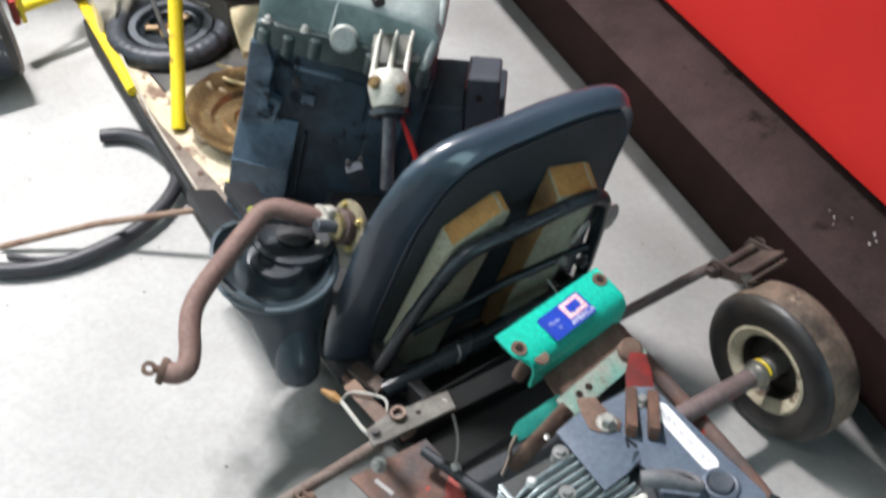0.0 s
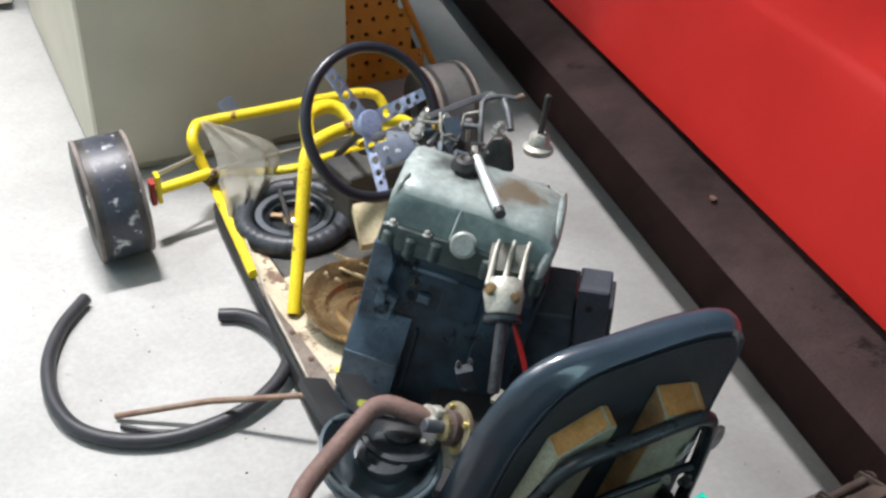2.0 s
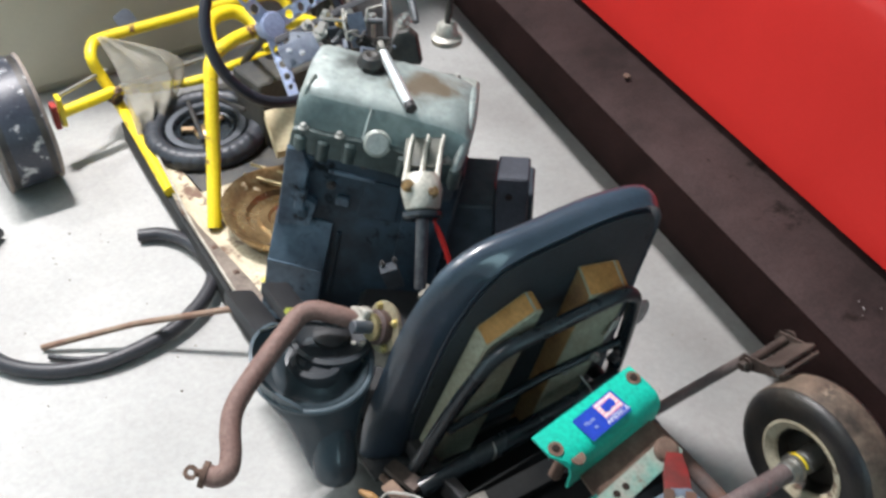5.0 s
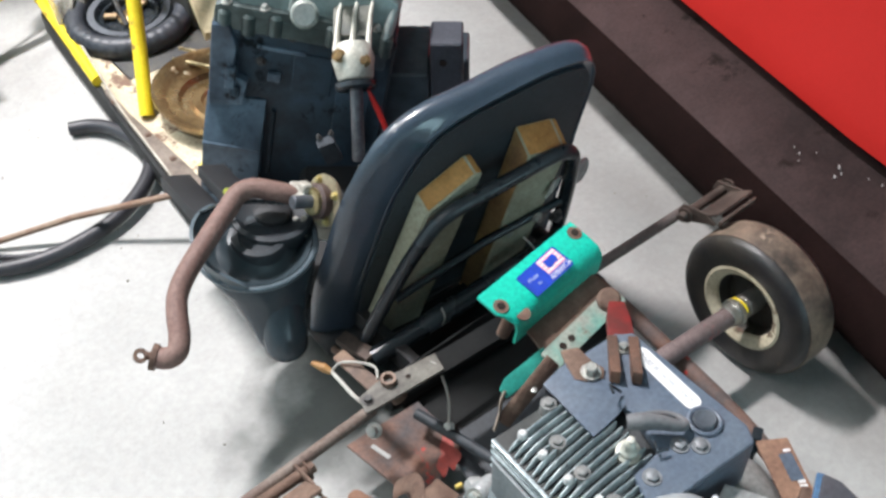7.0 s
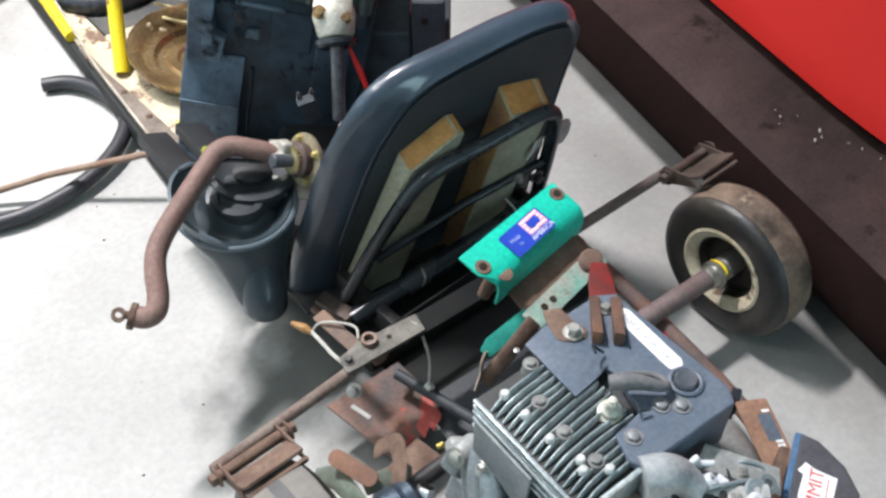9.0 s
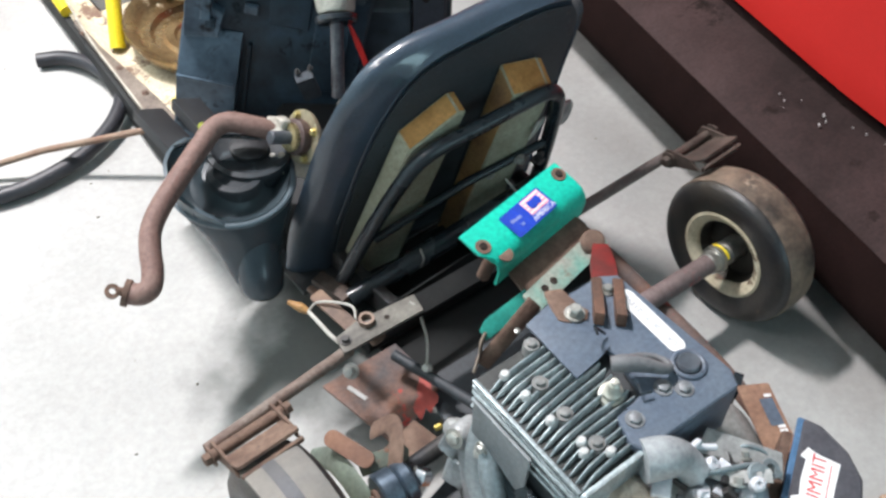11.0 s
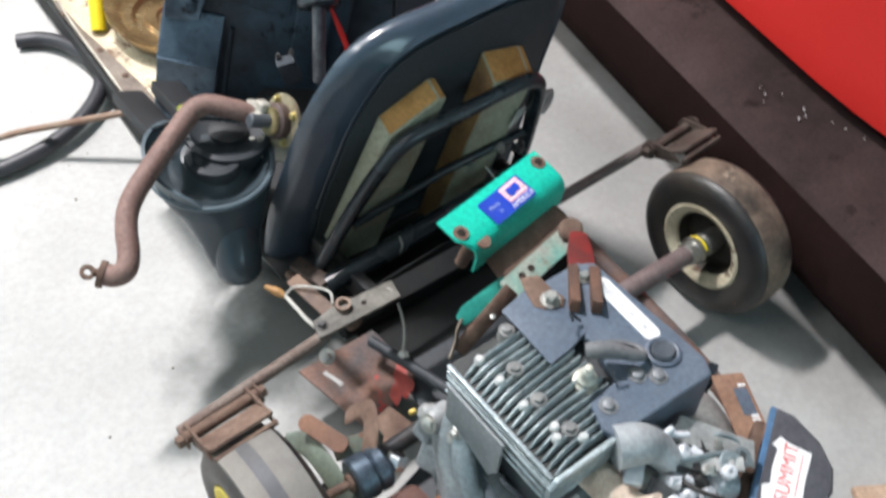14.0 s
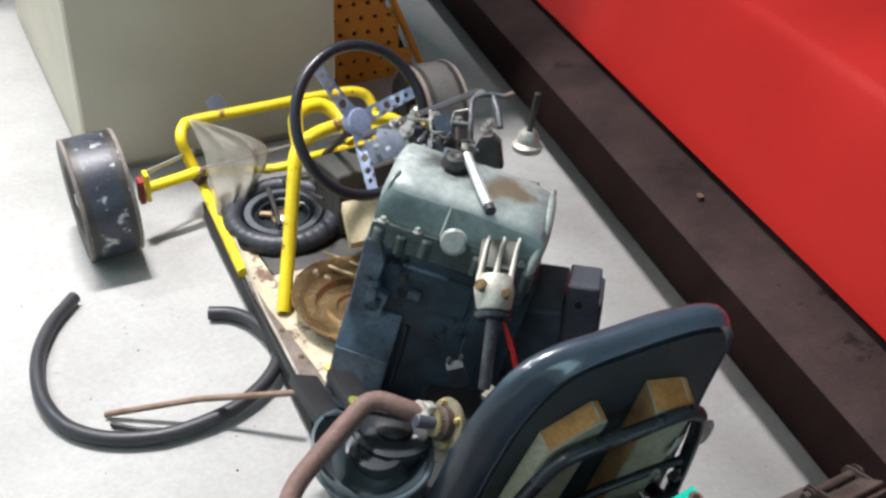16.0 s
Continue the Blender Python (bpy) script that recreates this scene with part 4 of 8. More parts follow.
    part("thin_rod", cyl(bmesh.new(), (-0.15, 0.27, 0.118), (-0.135, 0.165, 0.125), 0.006), RUST, kart, "thin rusty rod")
    for x in (-0.06, 0.2):
        part("seat_mount", box(bmesh.new(), (x, 0.26, 0.085), (0.02, 0.2, 0.05), (0, 0, 4), 0.004), DARKSTEEL, kart)


rails()

# ---- seat ----
SEAT = pose(0.122, 0.315, 0.05, 100, 0, -4)  # x to the right, y up the back, z towards the rear




def seat():
    s = thing("kart_seat", 0.122, 0.33, 0.07, "black vinyl seat back with timber blocks, fixed in the kart", "seat")
    corner = [(0.2, 0.01), (0.208, 0.15), (0.213, 0.286), (0.222, 0.40), (0.215, 0.44), (0.19, 0.462), (0.12, 0.468), (0.027, 0.457), (-0.04, 0.444), (-0.085, 0.416), (-0.117, 0.37), (-0.145, 0.308), (-0.172, 0.21), (-0.192, 0.12), (-0.2, 0.01)]
    out = [(p.x, p.y) for p in curve_points([Vector((x, y, 0)) for x, y in corner], 4)]
    n = len(out)
    cx, cy = 0.01, 0.22
    bm = bmesh.new()
    levels = [(0.0, 0.0, 0.0), (0.12, 0.003, 0.003), (0.3, 0.004, -0.005), (0.6, 0.005, -0.011), (0.87, 0.004, -0.022), (1.0, 0.0, -0.034), (0.93, -0.008, -0.046), (0.66, -0.018, -0.058), (0.3, -0.032, -0.068), (0.1, -0.052, -0.074)]
    rings = []
    for grow, inset, z in levels:
        ring = []
        for i, (x, y) in enumerate(out):
            px, py = out[max(i - 1, 0)], out[min(i + 1, n - 1)]
            t = Vector((py[0] - px[0], py[1] - px[1])).normalized()
            nx, ny = t.y, -t.x
            puff = 0.058 * max(0.0, -nx) ** 1.5 + 0.007 + 0.008 * max(0.0, ny)
            d = puff * grow + inset
            wave = 0.0022 * noise.noise(Vector((x * 11, y * 11, z * 20))) * grow
            ring.append(bm.verts.new(SEAT @ Vector((x + nx * (d + wave), y + ny * (d + wave), z))))
        rings.append(ring)
    for a, b in zip(rings, rings[1:]):
        for i in range(n):
            bm.faces.new((a[i], a[(i + 1) % n], b[(i + 1) % n], b[i]))
    bm.faces.new(rings[-1])
    bm.faces.new(rings[0][::-1])
    cushion = part("cushion", bm, VINYL, s, angle=60)
    bm = bmesh.new()
    tube(bm, [SEAT @ Vector((x * 1.012, (y - cy) * 1.012 + cy, 0.001)) for x, y in out[8:52]], 0.0022, seg=8, bent=False)
    part("piping", bm, VINYL, cushion)
    bm = bmesh.new()
    slab(bm, [(x * 0.97, (y - cy) * 0.97 + cy) for x, y in out], 0.005, SEAT @ pose(0, 0, 0.0005), 0.002)
    part("back_panel", bm, PANEL, s, "dull black backing board")
    for x, y in ((0.19, 0.44), (0.2, 0.42), (0.205, 0.39), (0.1, 0.452), (0.15, 0.452), (-0.12, 0.3), (-0.16, 0.2)):
        part("tack", lathe(bmesh.new(), [(0, 0.007), (0.003, 0.0065), (0.003, 0.0045), (0, 0.0045)], SEAT @ pose(x, y, 0), 10), DARKSTEEL, s)
    # sawn blocks that follow the lean of the seat edge
    for low, top, d, side in ((((-0.196, 0.0), (-0.098, 0.0)), ((-0.004, 0.366), (-0.099, 0.326)), 0.034, 0), (((0.012, 0.0), (0.095, 0.0)), ((0.158, 0.362), (0.076, 0.385)), 0.042, 2)):
        bm = bmesh.new()
        ring = [low[0], low[1], top[0], ((top[0][0] * 0.85 + top[1][0] * 0.15), (top[0][1] * 0.97 + top[1][1] * 0.03) + 0.006), top[1]]
        a = [bm.verts.new(SEAT @ Vector((x, y, 0.0065))) for x, y in ring]
        b = [bm.verts.new(SEAT @ Vector((x + 0.002, y - (0.012 if y > 0.1 else 0) - (0.018 if side and y > 0.1 else 0), 0.0065 + d))) for x, y in ring]
        bm.faces.new(a[::-1])
        bm.faces.new(b)
        for i in range(5):
            f = bm.faces.new((a[i], a[(i + 1) % 5], b[(i + 1) % 5], b[i]))
            f.material_index = 1 if i in (2, 3) else side if i == 4 else 0
        bmesh.ops.bevel(bm, geom=bm.edges[:], offset=0.0022, segments=2, affect="EDGES")
        part("timber_block", bm, [WOOD, ENDGRAIN, BROWNWOOD], s, "sawn timber block with orange-brown end grain")
    # black tube frame behind the blocks
    bm = bmesh.new()
    tube(bm, [SEAT @ Vector((x, y, z)) for x, y, z in ((-0.222, 0.03, 0.055), (-0.19, 0.11, 0.055), (-0.155, 0.191, 0.055), (-0.115, 0.268, 0.056), (-0.085, 0.306, 0.057), (-0.045, 0.322, 0.058), (0.009, 0.328, 0.058), (0.102, 0.342, 0.058), (0.142, 0.341, 0.058), (0.16, 0.326, 0.058), (0.169, 0.29, 0.057), (0.175, 0.215, 0.055), (0.176, 0.124, 0.055), (0.176, 0.04, 0.055))], 0.0122)
    fr = part("back_frame", bm, BLACKPLASTIC, s, "black bent tube behind the seat")
    bm = bmesh.new()
    tube(bm, [SEAT @ Vector((x, y, 0.055)) for x, y in ((-0.155, 0.14), (-0.106, 0.154), (0.016, 0.187), (0.129, 0.199), (0.175, 0.204))], 0.0075, bent=False)
    part("brace", bm, BLACKPLASTIC, fr)
    bm = lathe(bmesh.new(), [(0, 0.0), (0.023, 0.0), (0.0245, 0.002), (0.0245, 0.004), (0.022, 0.006), (0.017, 0.005), (0.008, 0.0065), (0, 0.007)], SEAT @ pose(0.218, 0.226, 0.03, -8, 18, 0), 32)
    part("reflector", bm, mat("clear_grey_disc", (0.26, 0.27, 0.27), (0.18, 0.19, 0.19), 30, 0.22, 0.3), s, "clear grey round reflector")
    bm = bmesh.new()
    slab(bm, [(-0.02, -0.012), (0.014, -0.006), (0.018, 0.012), (-0.004, 0.018)], 0.003, SEAT @ pose(0.142, 0.25, 0.052, 0, 20, 0), 0.001)
    part("tab", bm, mat("pale_alloy_tab", (0.6, 0.6, 0.55), None, 20, 0.4, 0.3), s, "pale alloy tab")
    rear = SEAT.to_3x3() @ Vector((0, 0, 1))
    bolts(s, BOLTGREY, [(SEAT @ Vector((0.112, 0.198, 0.062)), rear, 0.0065, 0.009), (SEAT @ Vector((0.07, 0.165, 0.05)), rear, 0.005, 0.004)])
    bolts(s, DARKSTEEL, [(SEAT @ Vector((0.15, 0.185, 0.066)), rear, 0.009, 0.012)])
    bm = bmesh.new()
    tube(bm, [(-0.1, 0.232, 0.09), (-0.057, 0.227, 0.1), (0.07, 0.213, 0.131), (0.195, 0.2, 0.162), (0.27, 0.193, 0.178)], 0.0175, bent=False)
    part("lower_bar", bm, BLACKPLASTIC, s, "thick black lower bar")
    part("wire_tie", tube(bmesh.new(), [(0.02, 0.2, 0.118), (0.022, 0.196, 0.14), (0.026, 0.21, 0.148)], 0.0018, seg=6), BOLTGREY, s, "thin wire tie")
    part("wire_tie", tube(bmesh.new(), [(0.2, 0.18, 0.166), (0.204, 0.184, 0.19), (0.19, 0.2, 0.22)], 0.0018, seg=6), BOLTGREY, s, "thin wire tie")
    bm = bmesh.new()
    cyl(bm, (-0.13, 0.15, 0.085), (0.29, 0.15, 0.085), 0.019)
    part("lower_bar", bm, SHADEBAR, s, "thick black lower bar")
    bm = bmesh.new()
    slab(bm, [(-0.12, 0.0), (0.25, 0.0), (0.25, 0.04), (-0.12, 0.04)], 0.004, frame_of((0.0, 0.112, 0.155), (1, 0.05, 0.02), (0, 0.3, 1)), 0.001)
    part("slotted_bar", bm, SHADEBAR, s, "dark flat bar with holes")


seat()
# ---- steering wheel ----
HUBP = Vector((0.139, 1.233, 0.424))
WHEELM = frame_of(HUBP, (0.98, 0.2, 0.02), (-0.12, 0.42, 0.9))  # x across, y up, z to the driver


def steering_wheel():
    s = thing("steering_wheel", 0.139, 1.233, 0.25, "black-rimmed steering wheel with three drilled metal spokes", "steering wheel")
    R = 0.165
    bm = bmesh.new()
    seg, n = 64, 14
    rings = []
    for i in range(seg):
        a = 2 * math.pi * i / seg
        ring = []
        for k in range(n):
            b = 2 * math.pi * k / n
            rr = R + 0.0125 * math.cos(b)
            ring.append(bm.verts.new(WHEELM @ Vector((rr * math.cos(a), rr * math.sin(a), 0.026 + 0.0125 * math.sin(b)))))
        rings.append(ring)
    for i in range(seg):
        a, b = rings[i], rings[(i + 1) % seg]
        for k in range(n):
            bm.faces.new((a[k], b[k], b[(k + 1) % n], a[(k + 1) % n]))
    part("rim", bm, mat("black_rim_grip", (0.012, 0.013, 0.02), (0.02, 0.021, 0.03), 9, 0.26), s, "glossy black rim")
    spoke = mat("satin_spoke", (0.62, 0.72, 0.95), (0.4, 0.5, 0.72), 18, 0.3, 0.1)
    for a in (118, 10, 262):
        m = WHEELM @ pose(0, 0, 0.004, 0, 0, a)
        bm = bmesh.new()
        # spoke with three holes: bars and bridges
        L0, L1 = 0.024, 0.160
        holes = [(0.052, 0.0105), (0.083, 0.0095), (0.111, 0.008), (0.134, 0.006)]
        n = 16
        xs = [L0] + [(holes[i][0] + holes[i + 1][0]) / 2 for i in range(3)] + [L1]
        for (hx, hr), x0, x1 in zip(holes, xs, xs[1:]):
            w0, w1 = 0.0175 - 0.035 * (x0 - L0), 0.0175 - 0.035 * (x1 - L0)
            top, low = [], []
            for z, keep in ((0.0015, top), (-0.0015, low)):
                zz = lambda x: z + 0.022 * max(0.0, (x - 0.04) / 0.12)
                inner = [bm.verts.new(m @ Vector((hx + hr * math.cos(2 * math.pi * k / n), hr * math.sin(2 * math.pi * k / n), zz(hx)))) for k in range(n)]
                outer = []
                for k in range(n):
                    c, q = math.cos(2 * math.pi * k / n), math.sin(2 * math.pi * k / n)
                    f = 1 / max(abs(c), abs(q))
                    c, q = c * f, q * f
                    px = hx + (c * (x1 - hx) if c > 0 else c * (hx - x0))
                    w = w0 + (w1 - w0) * (px - x0) / (x1 - x0)
                    outer.append(bm.verts.new(m @ Vector((px, q * w, zz(px)))))
                for k in range(n):
                    j = (k + 1) % n
                    bm.faces.new((inner[k], outer[k], outer[j], inner[j]))
                keep += [inner, outer]
            for k in range(n):
                j = (k + 1) % n
                bm.faces.new((top[0][k], top[0][j], low[0][j], low[0][k]))
                bm.faces.new((top[1][k], low[1][k], low[1][j], top[1][j]))
        bmesh.ops.remove_doubles(bm, verts=bm.verts, dist=0.0003)
        part("spoke", bm, spoke, s, "drilled satin metal spoke")
    bm = lathe(bmesh.new(), [(0, -0.02), (0.026, -0.02), (0.03, -0.004), (0.03, 0.012), (0.027, 0.018), (0, 0.02)], WHEELM, 32)
    part("hub_cap", bm, mat("blue_grey_cap", (0.28, 0.34, 0.52), (0.32, 0.38, 0.55), 10, 0.35), s, "blue-grey round hub cap")
    bm = cyl(bmesh.new(), WHEELM @ Vector((0, 0, -0.02)), (0.152, 1.31, 0.36), 0.014)
    part("boss", bm, DARKSTEEL, s)


steering_wheel()

# ---- loose things in the tray ----


def ring_pulley():
    s = thing("rubber_ring", 0.02, 1.42, 0.076, "black ribbed rubber ring round a pulley, lying in the tray", "rubber ring")
    m = pose(0.022, 1.425, 0.076, 4, -3, 0)
    rubber = mat("ribbed_black_rubber", (0.022, 0.026, 0.034), (0.045, 0.05, 0.06), 9, 0.34, bump=0.25)
    bm = bmesh.new()
    prof = [(0.102, 0.01), (0.11, 0.0), (0.135, 0.0), (0.147, 0.012), (0.15, 0.026), (0.146, 0.04), (0.136, 0.05), (0.124, 0.053), (0.112, 0.05), (0.104, 0.04)]
    n = 216
    rows = []
    for k in range(n):
        a = 2 * math.pi * k / n
        lump = abs(math.cos(a * 18)) ** 0.6 - 0.5
        rows.append([bm.verts.new(m @ Vector(((r + 0.0018 * lump * max(0.0, (r - 0.115) / 0.03)) * math.cos(a), (r + 0.0018 * lump * max(0.0, (r - 0.115) / 0.03)) * math.sin(a), z + (0.0012 * lump if r > 0.12 and z > 0.03 else 0)))) for r, z in prof])
    for k in range(n):
        a, b = rows[k], rows[(k + 1) % n]
        for i in range(len(prof)):
            j = (i + 1) % len(prof)
            bm.faces.new((a[i], a[j], b[j], b[i]))
    part("ring", bm, rubber, s, "black rubber ring with rounded lumps", angle=60)
    bm = lathe(bmesh.new(), [(0.03, 0.016), (0.058, 0.014), (0.062, 0.03), (0.066, 0.032), (0.07, 0.026), (0.074, 0.024), (0.076, 0.036), (0.08, 0.04), (0.096, 0.04), (0.1, 0.034), (0.1, 0.012), (0.03, 0.01)], m, 56, closed=True)
    bm.faces.ensure_lookup_table()
    for f in bm.faces:
        c = m.inverted() @ f.calc_center_median()
        if 0.078 < math.hypot(c.x, c.y) < 0.097 and c.z > 0.035:
            f.material_index = 1
    part("pulley", bm, [BLACKPLASTIC, mat("worn_grey_band", (0.085, 0.095, 0.11), (0.05, 0.056, 0.066), 12, 0.4)], s, "black pressed pulley with a worn grey band")
    bm = lathe(bmesh.new(), [(0, 0.014), (0.03, 0.014), (0.03, 0.022), (0.02, 0.03), (0, 0.032)], m, 24)
    part("core", bm, BROWNPAN, s, "rusty orange core")
    tan = mat("tan_scrap", (0.4, 0.27, 0.15), None, 30, 0.6)
    for k in range(3):
        a = 2 * math.pi * k / 3 + 0.5
        part("web", box(bmesh.new(), m @ Vector((0.045 * math.cos(a), 0.045 * math.sin(a), 0.026)), (0.03, 0.016, 0.008), (0, 0, math.degrees(a)), 0.003), tan, s, "tan web of the core")
    bm = cyl(bmesh.new(), (-0.02, 1.33, 0.135), (0.01, 1.50, 0.14), 0.006)
    part("strap", bm, DARKSTEEL, s)


ring_pulley()


def brown_disc():
    s = thing("rusty_disc", 0.015, 1.05, 0.076, "shallow rusty brown steel disc lying in the tray", "disc")
    m = pose(0.045, 1.01, 0.079, 3, 5, 0)
    bm = lathe(bmesh.new(), [(0, 0.004), (0.045, 0.004), (0.05, 0.011), (0.068, 0.012), (0.074, 0.005), (0.09, 0.006), (0.098, 0.017), (0.116, 0.018), (0.124, 0.024), (0.142, 0.042), (0.15, 0.043), (0.15, 0.035), (0.128, 0.0), (0, 0.0)], m, 64)
    part("dish", bm, BROWNPAN, s)
    rods(s, mat("brass_rod", (0.4, 0.32, 0.17), None, 20, 0.4, 0.5), [([(0.01, 1.17, 0.12), (0.09, 1.06, 0.115)], 0.005), ([(0.04, 1.2, 0.12), (0.12, 1.09, 0.115)], 0.004)], "rod", "dull brass rod")


brown_disc()

bm = bmesh.new()
slab(bm, rounded(0.085, 0.1, 0.004, 3), 0.05, frame_of((0.135, 1.19, 0.175), (0.97, -0.2, 0.08), (0.14, 0.75, 0.65)), 0.004)
single("cream_box", bm, mat("cream_plastic", (0.6, 0.52, 0.33), (0.5, 0.4, 0.24), 20, 0.5, wear=(0.12, 0.09, 0.06), amount=0.06, wear_scale=26), "small dirty cream plastic box propped in the tray", "box")


def plastic_bag():
    """A crumpled bag of clear film hanging from the hoop, blown out to one side."""
    left = curve_points([Vector(p) for p in ((-0.125, 1.712, 0.262), (-0.112, 1.63, 0.2), (-0.122, 1.55, 0.14), (-0.13, 1.485, 0.1))], 10)
    right = curve_points([Vector(p) for p in ((-0.115, 1.71, 0.264), (-0.045, 1.66, 0.246), (0.035, 1.6, 0.215), (0.036, 1.575, 0.18), (0.0, 1.545, 0.145), (-0.045, 1.51, 0.12), (-0.08, 1.48, 0.108))], 5)
    n = 30
    bm = bmesh.new()
    for side in (0, 1):
        grid = []
        for k in range(n + 1):
            t = k / n
            a, b = left[k], right[k]
            row = []
            for i in range(n + 1):
                s = i / n
                puff = math.sin(math.pi * s) ** 0.6 * math.sin(math.pi * min(1.0, t * 1.02)) ** 0.7
                ray = s * 5.0 + 0.8 * math.sin(t * 5)
                fold = 1.0 - 2.0 * abs(math.sin(ray * 1.6 + side)) ** 0.7 + 0.8 * noise.noise(Vector((s * 6, t * 3, side * 7.0)))
                edge = min(1.0, min(s, 1 - s) * 6, t * 5)
                p = a.lerp(b, s) + Vector((0.1, -0.6, 0.75)) * ((0.034 if side == 0 else -0.015) * puff + 0.011 * fold * edge)
                row.append(bm.verts.new(p))
            grid.append(row)
        for i in range(n):
            for k in range(n):
                bm.faces.new((grid[i][k], grid[i + 1][k], grid[i + 1][k + 1], grid[i][k + 1]))
    bmesh.ops.remove_doubles(bm, verts=bm.verts, dist=0.0002)
    film = mat("clear_film", (0.74, 0.71, 0.62), (0.56, 0.53, 0.45), 10, 0.14, bump=0.1, fine=60, spots=0.03)
    film.node_tree.nodes["Principled BSDF"].inputs["Transmission Weight"].default_value = 0.78
    film.node_tree.nodes["Principled BSDF"].inputs["IOR"].default_value = 1.08
    single("plastic_bag", bm, film, "crumpled clear plastic bag hanging on the front tubes", "bag", angle=60)


plastic_bag()

# ---- big black engine standing in the tray ----
U, V = Vector((0.782, -0.623, 0)), Vector((0.623, 0.782, 0))
ENG0 = frame_of((-0.035, 0.743, 0.0), U, V)  # level frame
ENG = ENG0 @ pose(0.15, -0.03, 0.44, 0, 12, 0) @ pose(-0.15, 0.03, -0.44)  # the engine leans over


def L(u, v, z):
    return ENG @ Vector((u, v, z))


# black casting; its bluish second colour stands in for reflected sheen
BLACKCAST = mat("black_casting_sheen", (0.008, 0.015, 0.022), (0.034, 0.06, 0.086), 8, 0.3, wear=(0.003, 0.005, 0.007), amount=0.24, wear_scale=9, bump=0.5, fine=40, rough2=0.6)
BLACKCAST.node_tree.nodes["Principled BSDF"].inputs["Specular IOR Level"].default_value = 0.3


def big_engine():
    e = thing("old_engine", 0.15, 0.75, 0.072, "large greasy black engine with oily alloy cover, in the kart", "engine")

    def ebox(bm, u0, u1, v0, v1, z0, z1, edge=0.008, tilt=(0, 0, 0), base=None):
        m = (base or ENG) @ pose((u0 + u1) / 2, (v0 + v1) / 2, (z0 + z1) / 2, *tilt)
        tmp = bmesh.new()
        bmesh.ops.create_cube(tmp, size=1, matrix=Matrix.Diagonal((u1 - u0, v1 - v0, z1 - z0, 1)))
        bevel(tmp, tmp.verts[:], edge, 3)
        return merge(bm, tmp, m)

    def wall(outline, v0, v1, edge=0.006):
        """An outline in (u, z) drawn out from v1 forward to v0."""
        return slab(bmesh.new(), outline, v1 - v0, ENG @ pose(0, v1, 0, 90, 0, 0), edge, 3)

    part("block", wall([(-0.006, 0.04), (0.1, 0.06), (0.3, 0.105), (0.3, 0.452), (-0.006, 0.452)], -0.026, 0.21, 0.012), BLACKCAST, e)
    # lower casting with a sloping shoulder and a ledge
    bm = bmesh.new()
    prof = [(-0.062, 0.05), (-0.062, 0.196), (-0.066, 0.2), (-0.064, 0.206), (-0.03, 0.285), (-0.02, 0.285), (-0.02, 0.05)]
    ends = [(-0.014, 0.96), (-0.008, 1.0), (0.082, 1.0), (0.09, 0.96)]
    rows = [[bm.verts.new(L(u, v * k, z * (1 + 0.1 * u) + 0.0)) for v, z in prof] for u, k in ends]
    for a, b in zip(rows, rows[1:]):
        for i in range(len(prof)):
            j = (i + 1) % len(prof)
            bm.faces.new((a[i], a[j], b[j], b[i]))
    bm.faces.new(rows[0][::-1])
    bm.faces.new(rows[-1])
    part("lower_casting", bm, BLUEBLACK, e, "blue-black lower casting with a sloping shoulder", angle=25)
    part("ledge", ebox(bmesh.new(), -0.014, 0.088, -0.069, -0.058, 0.196, 0.202, 0.002), BLUEBLACK, e)
    part("upper_casting", wall([(-0.01, 0.27), (0.05, 0.28), (0.056, 0.33), (0.03, 0.34), (0.034, 0.4), (0.02, 0.44), (-0.01, 0.44)], -0.044, -0.02, 0.004), BLUEBLACK, e)
    for u0, u1, v0, z0, z1, m in ((0.018, 0.036, -0.054, 0.318, 0.36, BLUEBLACK), (0.026, 0.044, -0.05, 0.3, 0.322, BLACKCAST), (0.088, 0.112, -0.036, 0.335, 0.352, BLUEBLACK), (0.066, 0.15, -0.031, 0.396, 0.404, BLUEBLACK), (0.13, 0.2, -0.03, 0.32, 0.4, BLACKCAST), (0.1, 0.108, -0.034, 0.12, 0.27, BLACKCAST), (-0.004, 0.06, -0.036, 0.415, 0.43, BLACKCAST), (0.21, 0.27, -0.036, 0.2, 0.4, BLACKCAST)):
        part("rib", ebox(bmesh.new(), u0, u1, v0, -0.02, z0, z1, 0.004), m, e)
    bolts(e, DARKSTEEL, [(L(u, -0.028, z), -V, 0.006, 0.007) for u, z in ((0.075, 0.37), (0.125, 0.43), (0.06, 0.44), (0.185, 0.43))])
    part("bracket_tab", slab(bmesh.new(), rounded(0.05, 0.03, 0.006, 3), 0.004, ENG @ pose(0.26, -0.04, 0.42, 80, 0, 0), 0.001), BLACK, e)
    # alloy cover: crowned, with a lip
    bm = bmesh.new()
    prof = [(-0.032, 0.452), (-0.036, 0.462), (-0.034, 0.476), (-0.026, 0.479), (-0.02, 0.51), (-0.014, 0.534), (-0.004, 0.546), (0.03, 0.552), (0.08, 0.556), (0.13, 0.552), (0.165, 0.532), (0.18, 0.49), (0.182, 0.452)]
    stations = [(-0.006, 0.8), (0.0, 0.92), (0.012, 1.0), (0.05, 1.01), (0.1, 1.0), (0.15, 1.01), (0.2, 0.99), (0.25, 0.97), (0.276, 0.92), (0.29, 0.8)]
    rows = []
